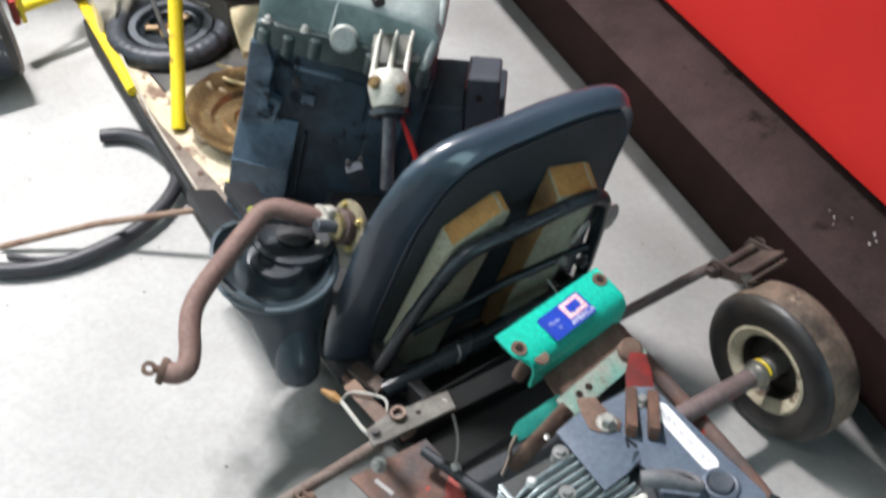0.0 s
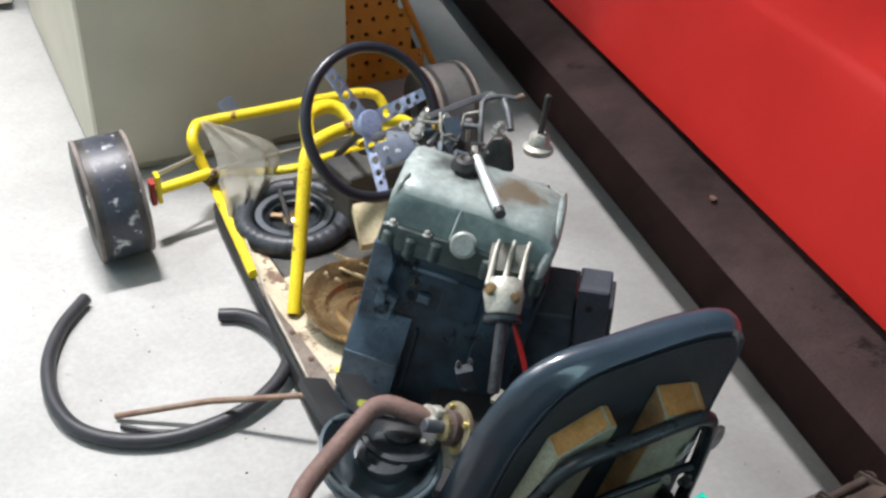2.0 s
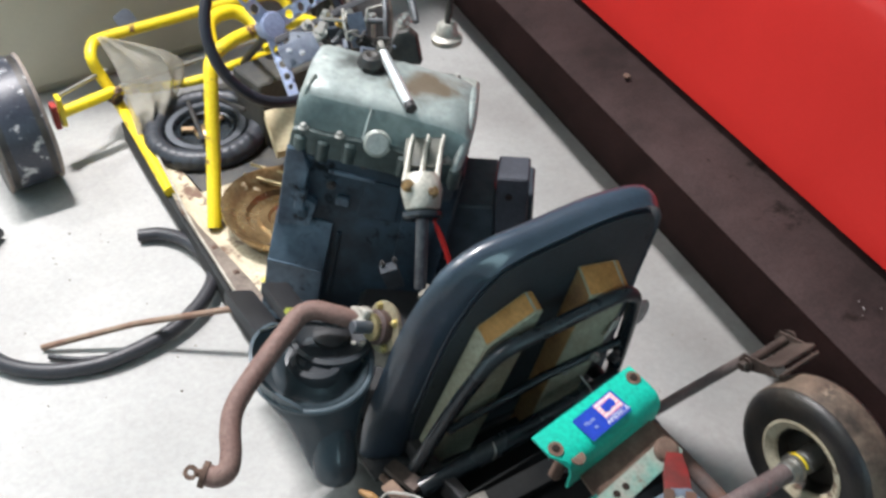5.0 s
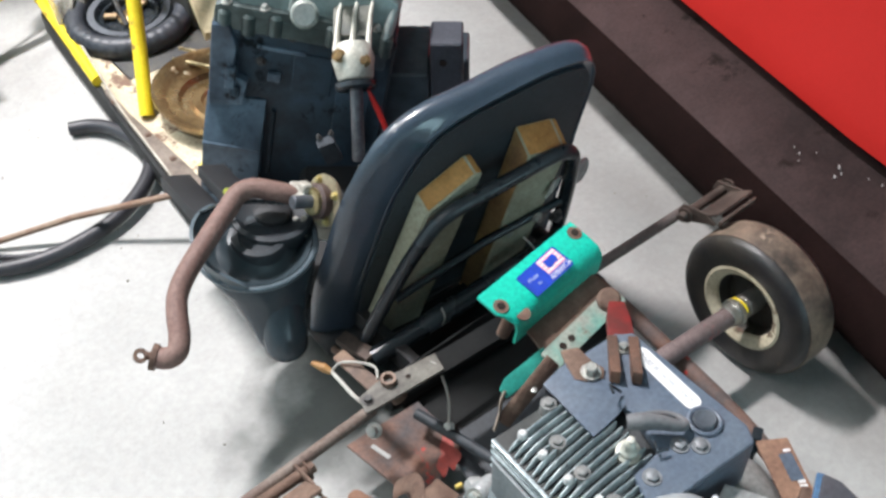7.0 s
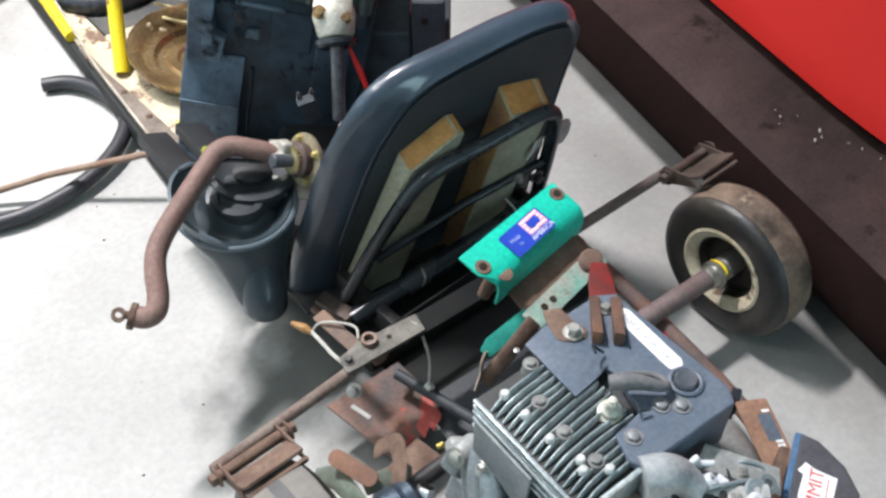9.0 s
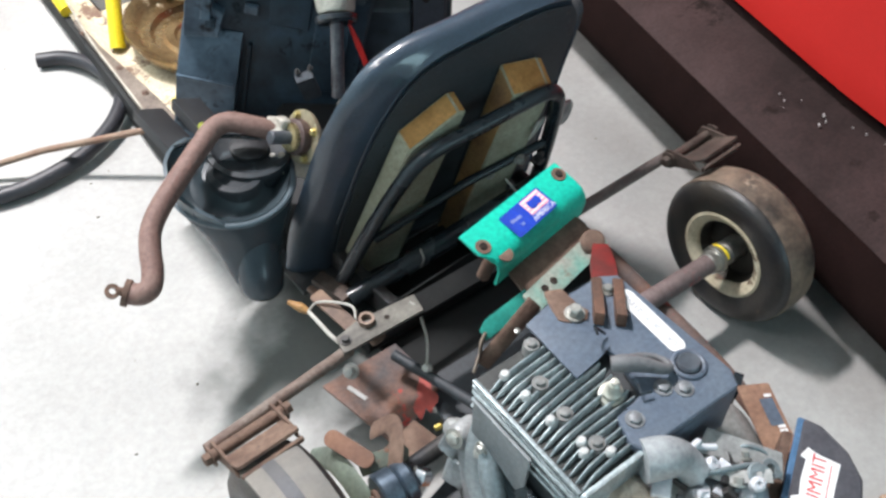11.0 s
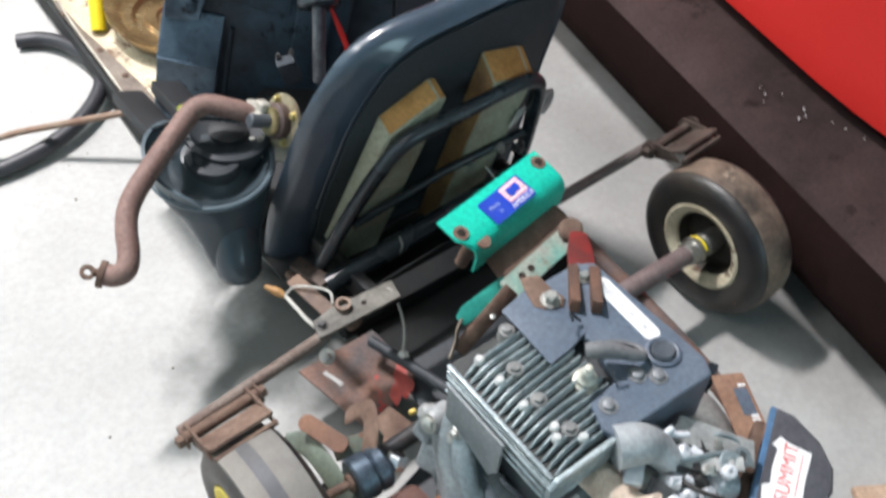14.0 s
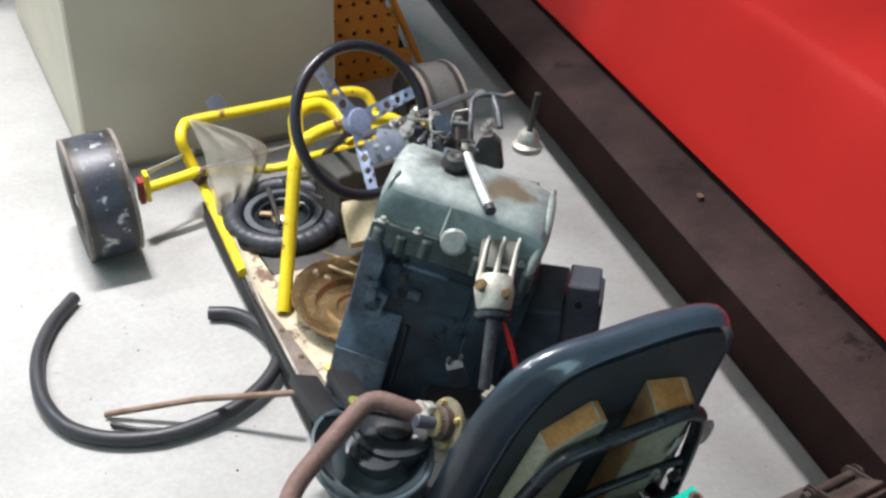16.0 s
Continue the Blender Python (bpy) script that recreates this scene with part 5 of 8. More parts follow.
    for u, k in stations:
        rows.append([bm.verts.new(L(u, v * (0.9 + 0.1 * k), 0.452 + (z - 0.452) * k + 0.005 * noise.noise(Vector((u * 22, v * 22, 0))))) for v, z in prof])
    for a, b in zip(rows, rows[1:]):
        for i in range(len(prof) - 1):
            bm.faces.new((a[i], a[i + 1], b[i + 1], b[i]))
    bm.faces.new(rows[0][::-1])
    bm.faces.new(rows[-1])
    # three tones by position: top palest, front darker, lower faces darkest
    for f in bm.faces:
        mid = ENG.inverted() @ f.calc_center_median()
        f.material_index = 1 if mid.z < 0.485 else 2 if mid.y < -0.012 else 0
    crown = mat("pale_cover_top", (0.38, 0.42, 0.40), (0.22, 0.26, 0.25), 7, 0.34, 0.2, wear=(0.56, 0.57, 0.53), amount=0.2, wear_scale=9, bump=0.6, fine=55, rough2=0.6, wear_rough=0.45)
    ROOT = Vector((0.15, 0.75, 0.072))
    shade_or_stain(crown, [(*(L(0.2, 0.07, 0.55) - ROOT), 0.075, 0.05, 0.08)], (0.13, 0.085, 0.045), 0.85, 30.0)
    shade_or_stain(crown, [(*(L(0.09, 0.1, 0.55) - ROOT), 0.06, 0.05, 0.06)], (0.035, 0.035, 0.032), 0.8, 30.0)
    cov = part("top_cover", bm, [crown, OILY, mat("darker_cover_front", (0.2, 0.25, 0.24), (0.11, 0.15, 0.15), 12, 0.3, 0.2, wear=(0.04, 0.05, 0.048), amount=0.16, wear_scale=16, bump=0.5, fine=60)], e, "oily grey alloy top cover with rust stains", angle=55)
    bolts(cov, BOLTGREY, [(L(u, -0.03, 0.478), (0, 0, 1), 0.006, 0.008) for u in (0.012, 0.075, 0.2, 0.262)] + [(L(u, 0.165, 0.528), (0, 0, 1), 0.006, 0.008) for u in (0.03, 0.25)])
    bm = lathe(bmesh.new(), [(0, 0.0), (0.024, 0.0), (0.024, 0.022), (0.02, 0.026), (0.0, 0.027)], ENG @ pose(0.14, -0.016, 0.474, 62, 0, 0), 28)
    part("plug_cap", bm, ALLOY, e, "round alloy cap")
    bm = bmesh.new()
    lathe(bm, [(0, 0.027), (0.0195, 0.0265), (0.018, 0.03), (0, 0.031)], ENG @ pose(0.14, -0.016, 0.474, 62, 0, 0), 24)
    part("cap_face", bm, STEEL, e, "pale worn cap face")
    # left-over gasket lines and dark rust stains: brackets on the cover
    dirty = mat("greasy_black_bracket", (0.012, 0.013, 0.013), (0.05, 0.045, 0.038), 20, 0.45, 0.2)
    bm = lathe(bmesh.new(), [(0, 0), (0.027, 0), (0.03, 0.006), (0.024, 0.012), (0.026, 0.022), (0.018, 0.034), (0.01, 0.036), (0, 0.03)], ENG @ pose(0.1, 0.088, 0.545, 6, -8, 0), 9)
    part("vent_base", bm, dirty, cov, "dark greasy fitting")
    bm = bmesh.new()
    slab(bm, [(-0.03, 0.0), (0.032, 0.0), (0.022, 0.05), (0.008, 0.062), (-0.012, 0.058), (-0.022, 0.04)], 0.03, frame_of((0.2, 0.76, 0.54), U, (0, 0.3, 1)), 0.006, 3)
    part("bracket", bm, dirty, cov, "dark greasy bracket")
    bm = tube(bmesh.new(), [L(0.278, -0.03, 0.46), L(0.286, 0.0, 0.51), L(0.286, 0.05, 0.532), L(0.284, 0.12, 0.53), L(0.28, 0.165, 0.5)], 0.014, flat=0.7)
    part("cover_rim", bm, crown, cov, "rounded alloy end of the cover")
    part("cover_seam", tube(bmesh.new(), [L(0.0, -0.02, 0.485), L(0.002, -0.012, 0.52), L(0.006, -0.004, 0.545), L(0.012, 0.02, 0.553)], 0.004, seg=8), ALLOY, cov)
    part("cover_rib", tube(bmesh.new(), [L(0.115, -0.03, 0.482), L(0.117, -0.021, 0.51), L(0.119, -0.014, 0.535)], 0.003, seg=8), crown, cov)
    # polished tube lying on the cover
    bm = cyl(bmesh.new(), (0.14, 0.735, 0.583), (0.106, 0.59, 0.562), 0.009)
    part("bright_tube", bm, mat("bright_zinc_tube", (0.72, 0.76, 0.76), (0.6, 0.64, 0.64), 20, 0.3, 0.6), e, "bright steel tube lying on the cover")
    bm = cyl(bmesh.new(), (0.107, 0.594, 0.5625), (0.103, 0.578, 0.56), 0.0098)
    part("tube_end", bm, DARKSTEEL, e)
    # linkage of levers and wires above the cover
    # throttle linkage over the cover
    bm = bmesh.new()
    p, q = Vector((0.03, 0.95, 0.54)), Vector((0.274, 0.931, 0.60))
    slab(bm, rounded((q - p).length, 0.013, 0.004, 3), 0.004, frame_of((p + q) / 2, q - p, (0.05, 0.7, 0.5)), 0.001)
    part("arm", bm, mat("dark_grey_arm", (0.02, 0.022, 0.027), (0.04, 0.042, 0.048), 15, 0.5, 0.2), e, "long dark grey flat arm")
    grey = mat("grey_lever_steel", (0.13, 0.14, 0.15), (0.06, 0.065, 0.07), 20, 0.45, 0.4)
    rods(e, grey, [([(0.19, 0.81, 0.565), (0.2, 0.83, 0.595), (0.225, 0.87, 0.617), (0.25, 0.872, 0.622), (0.275, 0.864, 0.62), (0.29, 0.855, 0.618)], 0.0052), ([(0.265, 0.862, 0.618), (0.258, 0.83, 0.605), (0.248, 0.802, 0.585)], 0.0066), ([(0.10, 0.85, 0.56), (0.15, 0.87, 0.585), (0.21, 0.84, 0.58)], 0.006)], "lever", "bent grey throttle lever")
    bolts(e, STEEL, [((0.262, 0.905, 0.604), (0.1, -0.4, 1), 0.008, 0.012)], "nut")
    part("lever_end", cyl(bmesh.new(), (0.288, 0.856, 0.618), (0.305, 0.852, 0.624), 0.0055), RUST, e)
    for c0, sz, rot in (((0.067, 0.9, 0.545), (0.055, 0.045, 0.03), (20, 0, -30)), ((0.115, 0.9, 0.56), (0.03, 0.035, 0.04), (10, 10, -10)), ((0.15, 0.85, 0.575), (0.012, 0.03, 0.05), (12, 0, 20))):
        part("link_block", box(bmesh.new(), c0, sz, rot, 0.006, 3), LINKGREY, e, "blue-grey greasy link block")
    for p, w in (((0.115, 0.9, 0.59), (0, 0, 1)), ((0.15, 0.88, 0.59), (0.2, -0.4, 1)), ((0.19, 0.86, 0.58), (0, 0, 1)), ((0.205, 0.78, 0.6), (0, 0, 1)), ((0.225, 0.8, 0.595), (0, 0, 1)), ((0.09, 0.93, 0.565), (0, -0.4, 1))):
        bm = bolt(bmesh.new(), p, w, 0.008, 0.012)
        cyl(bm, Vector(p) - Vector(w).normalized() * 0.035, p, 0.004)
        part("stud", bm, STEEL, e, "greasy steel stud and nut")
    rng = random.Random(21)
    pale = mat("pale_greasy_steel", (0.36, 0.36, 0.33), (0.16, 0.15, 0.13), 34, 0.42, 0.5, wear=(0.06, 0.05, 0.04), amount=0.1, wear_scale=40)
    for k in range(22):
        t = k / 21
        p = Vector((0.07 + 0.13 * t, 0.86 - 0.09 * t, 0.55 + 0.016 * math.sin(3.1 * t))) + Vector((rng.uniform(-1, 1), rng.uniform(-1, 1), rng.uniform(-0.6, 0.6))) * 0.02
        if k % 3:
            bm = box(bmesh.new(), p, (rng.uniform(0.008, 0.03), rng.uniform(0.006, 0.014), rng.uniform(0.006, 0.02)), (rng.uniform(-40, 40), rng.uniform(-40, 40), rng.uniform(0, 180)), 0.003)
        else:
            bm = tube(bmesh.new(), [p, p + Vector((rng.uniform(-0.02, 0.02), rng.uniform(-0.02, 0.02), 0.016)), p + Vector((rng.uniform(-0.03, 0.03), rng.uniform(-0.03, 0.03), 0.02))], 0.0028, seg=8)
        part("linkage_piece", bm, (dirty, pale, DARKSTEEL, LINKGREY, dirty)[k % 5], e, "greasy piece of the throttle linkage")
    # flat plates and nuts of the linkage
    plate = mat("blue_grey_link_plate", (0.075, 0.09, 0.125), (0.13, 0.15, 0.19), 16, 0.35, 0.3, wear=(0.04, 0.04, 0.04), amount=0.06, wear_scale=30)
    part("link_plate", slab(bmesh.new(), rounded(0.07, 0.046, 0.005, 3), 0.004, frame_of((0.028, 0.835, 0.572), (0.93, -0.1, 0.2), (0.1, 0.75, 0.6)), 0.001), plate, e, "blue-grey flat link plate")
    part("link_plate", slab(bmesh.new(), rounded(0.03, 0.062, 0.003, 3), 0.004, frame_of((0.142, 0.83, 0.585), (0.85, -0.35, 0.1), (-0.2, 0.5, 0.85)), 0.001), plate, e, "upright blue-grey link plate")
    for p, r in (((0.082, 0.862, 0.583), 0.012), ((0.094, 0.872, 0.588), 0.009), ((0.07, 0.85, 0.58), 0.007)):
        part("nut", bolt(bmesh.new(), p, (-0.2, -0.6, 0.8), r * 0.75, r), STEEL, e, "bright greasy nut")
    part("nut", bolt(bmesh.new(), (0.127, 0.868, 0.586), (0.1, -0.5, 0.9), 0.007, 0.012), mat("brassy_nut", (0.5, 0.36, 0.1), (0.3, 0.2, 0.06), 30, 0.35, 0.7), e, "brass nut")
    for x, y in ((0.006, 0.83), (0.022, 0.812)):
        part("clip", bolt(bmesh.new(), (x, y, 0.582), (-0.2, -0.5, 0.9), 0.0035, 0.006), CHROME, e)
    rods(e, pale, [([(0.085, 0.88, 0.575), (0.1, 0.87, 0.6), (0.13, 0.86, 0.595)], 0.0035), ([(0.12, 0.83, 0.57), (0.125, 0.85, 0.6), (0.14, 0.88, 0.605)], 0.003), ([(0.16, 0.84, 0.57), (0.175, 0.85, 0.61), (0.2, 0.84, 0.615)], 0.003)], "link_rod", "thin bent link rod")
    # cast flange under the cover with its lugs and studs
    bm = bmesh.new()
    ebox(bm, -0.008, 0.29, -0.036, 0.0, 0.428, 0.462, 0.006)
    fl2 = part("lower_flange", bm, OILY, e, "oily dark cast flange")
    for u in (0.01, 0.05, 0.095, 0.19, 0.24, 0.28):
        part("lug", lathe(bmesh.new(), [(0, -0.03), (0.012, -0.03), (0.012, 0.004), (0.008, 0.008), (0, 0.008)], ENG @ pose(u, -0.032, 0.456 + 0.004 * (u * 40 % 2)), 16), OILY, fl2)
    # spindle at the far corner
    bm = lathe(bmesh.new(), [(0, 0), (0.03, 0), (0.032, 0.012), (0.022, 0.018), (0.02, 0.035), (0.014, 0.042), (0, 0.042)], pose(0.365, 0.88, 0.478, 0, 0, 0), 24)
    part("spindle_base", bm, mat("pale_alloy_fitting", (0.5, 0.48, 0.42), (0.3, 0.29, 0.26), 30, 0.4, 0.4), e, "pale alloy fitting")
    bm = cyl(bmesh.new(), (0.366, 0.88, 0.515), (0.372, 0.87, 0.605), 0.0065)
    part("spindle", bm, DARKSTEEL, e, "dark upright spindle")
    bm = bmesh.new()
    ebox(bm, 0.22, 0.3, 0.1, 0.27, 0.41, 0.48, 0.02)
    part("far_lug", bm, ALLOY, e)
    # white bearing fitting with three ribs, and its shaft
    bm = bmesh.new()
    lathe(bm, [(0, 0.002), (0.027, 0.002), (0.03, 0.007), (0.032, 0.022), (0.035, 0.034), (0.033, 0.046), (0.026, 0.062), (0, 0.066)], along((0.066, 0.487, 0.425), (0.09, 0.53, 0.475)), 12)
    fit_mat = mat("white_alloy", (0.56, 0.545, 0.48), (0.38, 0.365, 0.31), 30, 0.42, 0.2, wear=(0.1, 0.085, 0.06), amount=0.16, wear_scale=30)
    wf = part("bearing_housing", bm, fit_mat, e, "whitish alloy bearing housing")
    for off in (-0.026, 0.0, 0.026):
        part("rib", tube(bmesh.new(), [Vector((0.08, 0.515, 0.46)) + U * off, Vector((0.124, 0.568, 0.489)) + U * off * 1.0, Vector((0.178, 0.622, 0.514)) + U * off * 1.0], 0.0042, bent=False, flat=1.4, radii=[0.005, 0.003, 0.0022]), fit_mat, wf)
    bm = bmesh.new()
    slab(bm, [(-0.028, -0.035), (0.028, -0.035), (0.034, 0.04), (-0.03, 0.03)], 0.006, frame_of((0.118, 0.572, 0.478), U, (0.5, 0.66, 0.35)), 0.002)
    part("web", bm, mat("greasy_tan_web", (0.11, 0.11, 0.085), (0.05, 0.055, 0.05), 22, 0.5, 0.1), wf, "greasy tan web between the ribs")
    nut_at = Vector((0.0655, 0.492, 0.468))
    bolts(wf, mat("brass", (0.26, 0.17, 0.07), (0.12, 0.075, 0.04), 60, 0.5, 0.5), [(nut_at - U * 0.02 + Vector((0, 0, 0.004)), (-0.5, -0.6, 0.7), 0.0075, 0.007), (nut_at + U * 0.019 - Vector((0, 0, 0.005)), (-0.3, -0.7, 0.7), 0.0075, 0.007)], "brass_nut", "brass nut")
    bm = lathe(bmesh.new(), [(0, 0), (0.03, 0), (0.034, 0.004), (0.034, 0.012), (0, 0.012)], along((0.061, 0.478, 0.415), (0.09, 0.53, 0.475)), 28)
    part("seal", bm, BLACKPLASTIC, wf, "black rubber seal")
    bm = cyl(bmesh.new(), (0.066, 0.487, 0.425), (0.035, 0.448, 0.30), 0.0105)
    part("shaft", bm, mat("worn_shaft_steel", (0.2, 0.2, 0.21), (0.1, 0.1, 0.11), 30, 0.3, 0.8, wear=(0.03, 0.03, 0.03), amount=0.1, wear_scale=50), e, "worn dark steel shaft")
    # dark box with a hole at the end
    bm = bmesh.new()
    ebox(bm, 0.352, 0.41, 0.0, 0.075, 0.2, 0.404, 0.008, base=ENG0)
    bx = part("junction_box", bm, mat("dull_black_steel", (0.032, 0.036, 0.048), (0.055, 0.06, 0.075), 16, 0.55, wear=(0.03, 0.03, 0.035), amount=0.08, wear_scale=24), e, "dull black steel box")
    bm = lathe(bmesh.new(), [(0, 0.001), (0.0065, 0.001), (0.0065, -0.001), (0, -0.001)], ENG0 @ pose(0.375, -0.001, 0.365, 90, 0, 0), 16)
    part("hole", bm, HOLE, bx)
    bm = bmesh.new()
    ebox(bm, 0.25, 0.35, 0.0, 0.16, 0.12, 0.34, 0.01, base=ENG0)
    ebox(bm, 0.33, 0.42, 0.1, 0.2, 0.1, 0.3, 0.01, base=ENG0)
    part("end_housing", bm, BLACK, e)
    # lower casting towards the seat
    bm = bmesh.new()
    ebox(bm, 0.1, 0.27, -0.3, 0.0, 0.074, 0.15, 0.035, base=ENG0)
    lathe(bm, [(0, 0.0), (0.05, 0.0), (0.054, 0.015), (0.045, 0.03), (0.02, 0.034), (0, 0.034)], ENG0 @ pose(0.17, -0.16, 0.145), 28)
    part("gearbox", bm, mat("sooty_black", (0.004, 0.005, 0.006), (0.009, 0.01, 0.011), 8, 0.6), e, "black greasy gearbox casting")
    bm = bmesh.new()
    box(bm, (0.004, 0.488, 0.312), (0.03, 0.018, 0.056), (14, -14, -22), 0.004)
    sol = part("switch", bm, mat("grimy_switch", (0.02, 0.025, 0.033), (0.045, 0.052, 0.06), 26, 0.75, 0.0, wear=(0.2, 0.12, 0.06), amount=-0.02, wear_scale=40), e, "grimy blue-grey solenoid switch")
    for p in ((-0.01, 0.494, 0.342), (0.01, 0.487, 0.345)):
        part("terminal", bolt(bmesh.new(), p, (0, 0.1, 1), 0.003, 0.006), DARKSTEEL, sol)
    part("spacer", box(bmesh.new(), (0.056, 0.452, 0.272), (0.03, 0.03, 0.012), (10, -8, 25), 0.003), mat("grimy_tan_plate", (0.2, 0.19, 0.15), (0.1, 0.095, 0.08), 26, 0.5, 0.2), e, "grimy tan plate")
    bm = tube(bmesh.new(), [(0.078, 0.50, 0.43), (0.085, 0.48, 0.40), (0.092, 0.455, 0.35), (0.095, 0.44, 0.31)], 0.0035, seg=8, radii=[0.0018, 0.0018, 0.005, 0.005, 0.0045])
    part("wire", bm, REDWIRE, e, "red sleeved wire")
    # flange, gear and exhaust stub
    C = Vector((-0.078, 0.376, 0.325))
    ax = Vector((-0.84, 0.02, 0.4)).normalized()
    gu = Vector((0.02, 0.98, 0.0)).cross(ax).normalized()
    gv = ax.cross(gu)
    flm = along(C, C + ax)
    bm = lathe(bmesh.new(), [(0, -0.008), (0.04, -0.008), (0.042, -0.004), (0.042, 0.0), (0, 0.0)], flm, 32)
    flg = part("flange", bm, mat("tan_zinc_plate", (0.36, 0.32, 0.22), (0.24, 0.2, 0.13), 24, 0.45, 0.4, wear=(0.1, 0.07, 0.04), amount=0.06, wear_scale=40), e, "tan plated flange")
    bolts(flg, mat("yellow_zinc", (0.5, 0.42, 0.18), None, 30, 0.35, 0.7), [(C + gu * 0.034 * math.cos(radians(45 + 90 * k)) + gv * 0.034 * math.sin(radians(45 + 90 * k)), ax, 0.005, 0.007) for k in range(4)])
    bm = lathe(bmesh.new(), [(0, 0), (0.027, 0), (0.028, 0.003), (0.028, 0.014), (0.024, 0.017), (0, 0.017)], flm, 28)
    part("seal", bm, mat("brown_seal", (0.05, 0.03, 0.027), (0.08, 0.05, 0.045), 20, 0.4), flg, "dark brown seal")
    bm = bmesh.new()
    lathe(bm, [(0, 0.017), (0.0175, 0.017), (0.0175, 0.024), (0, 0.024)], flm, 24)
    for k in range(20):
        a = 2 * math.pi * k / 20
        out = gu * math.cos(a) + gv * math.sin(a)
        tmp = bmesh.new()
        bmesh.ops.create_cube(tmp, size=1, matrix=Matrix.Diagonal((0.005, 0.0032, 0.007, 1)))
        merge(bm, tmp, frame_of(C + ax * 0.0205 + out * 0.0192, out, ax.cross(out)))
    part("gear", bm, mat("brassy_gear", (0.42, 0.36, 0.2), (0.3, 0.24, 0.12), 24, 0.35, 0.6), flg, "small toothed gear")
    bm = cyl(bmesh.new(), C + ax * 0.02, C + ax * 0.058, 0.0105)
    part("output_shaft", bm, mat("dark_grey_shaft", (0.1, 0.11, 0.125), (0.06, 0.065, 0.075), 20, 0.4, 0.4), e, "grey output shaft")
    bm = bmesh.new()
    slab(bm, [(-0.045, 0.01), (-0.03, -0.022), (0.045, -0.03), (0.05, 0.02), (0.0, 0.03)], 0.004, frame_of((-0.095, 0.385, 0.272), (0.62, -0.75, 0.1), (0.75, 0.62, 0.1)), 0.001)
    part("foot_plate", bm, mat("pale_plate", (0.45, 0.44, 0.38), (0.3, 0.29, 0.24), 20, 0.4, 0.5), e, "pale flat foot plate")
    bolts(e, pale, [(Vector((-0.118, 0.402, 0.277)), (0, 0, 1), 0.006, 0.014), (Vector((-0.108, 0.39, 0.277)), (0, 0, 1), 0.007, 0.018), (Vector((-0.122, 0.412, 0.346)), (-0.3, -0.2, 1), 0.006, 0.014)])
    for p, sz, r in (((-0.108, 0.4, 0.342), (0.026, 0.03, 0.022), (20, 10, -30)), ((-0.097, 0.396, 0.348), (0.02, 0.02, 0.018), (0, 30, 10))):
        part("clamp", box(bmesh.new(), p, sz, r, 0.006, 3), mat("white_corroded_clamp", (0.5, 0.48, 0.42), (0.3, 0.28, 0.24), 50, 0.6, 0.2, bump=0.8, fine=90), e, "white corroded clamp at the pipe end")


big_engine()


def exhaust_pipe():
    x = thing("exhaust_pipe", -0.3, 0.36, 0.2, "bent brown exhaust pipe with a flanged end, on the engine", "pipe")
    pts = [(-0.112, 0.4, 0.337), (-0.124, 0.407, 0.344), (-0.14, 0.417, 0.351), (-0.165, 0.435, 0.358), (-0.19, 0.438, 0.356), (-0.218, 0.425, 0.348), (-0.244, 0.413, 0.34), (-0.314, 0.375, 0.32), (-0.345, 0.352, 0.307), (-0.362, 0.325, 0.296), (-0.372, 0.302, 0.286), (-0.386, 0.283, 0.277), (-0.402, 0.283, 0.272), (-0.416, 0.296, 0.272)]
    bm = tube(bmesh.new(), pts, 0.0158, seg=20, steps=6)
    part("bent_tube", bm, PIPE, x)
    end, way = Vector((-0.417, 0.297, 0.272)), Vector((-0.7, 0.62, 0.25)).normalized()
    m = frame_of(end, way.cross(Vector((0, 0, 1))), Vector((0, 0, 1)))
    bm = lathe(bmesh.new(), [(0.013, -0.004), (0.0195, -0.004), (0.0195, 0.004), (0.013, 0.004)], along(end, end + way), 24, closed=True)
    fl = part("flange_ring", bm, RUST, x, "rusty flange ring")
    bm = lathe(bmesh.new(), [(0.005, -0.003), (0.0105, -0.003), (0.0105, 0.003), (0.005, 0.003)], along(end + Vector((-0.0165, 0.005, 0.0105)), end + Vector((-0.0165, 0.005, 0.0105)) + Vector((0.1, -0.5, 0.8))), 18, closed=True)
    tube(bm, [end + Vector((0.004, -0.003, 0.004)), end + Vector((-0.004, 0.0, 0.006)), end + Vector((-0.0115, 0.003, 0.009))], 0.006, seg=10)
    part("bolt_eye", bm, RUST, fl)


exhaust_pipe()


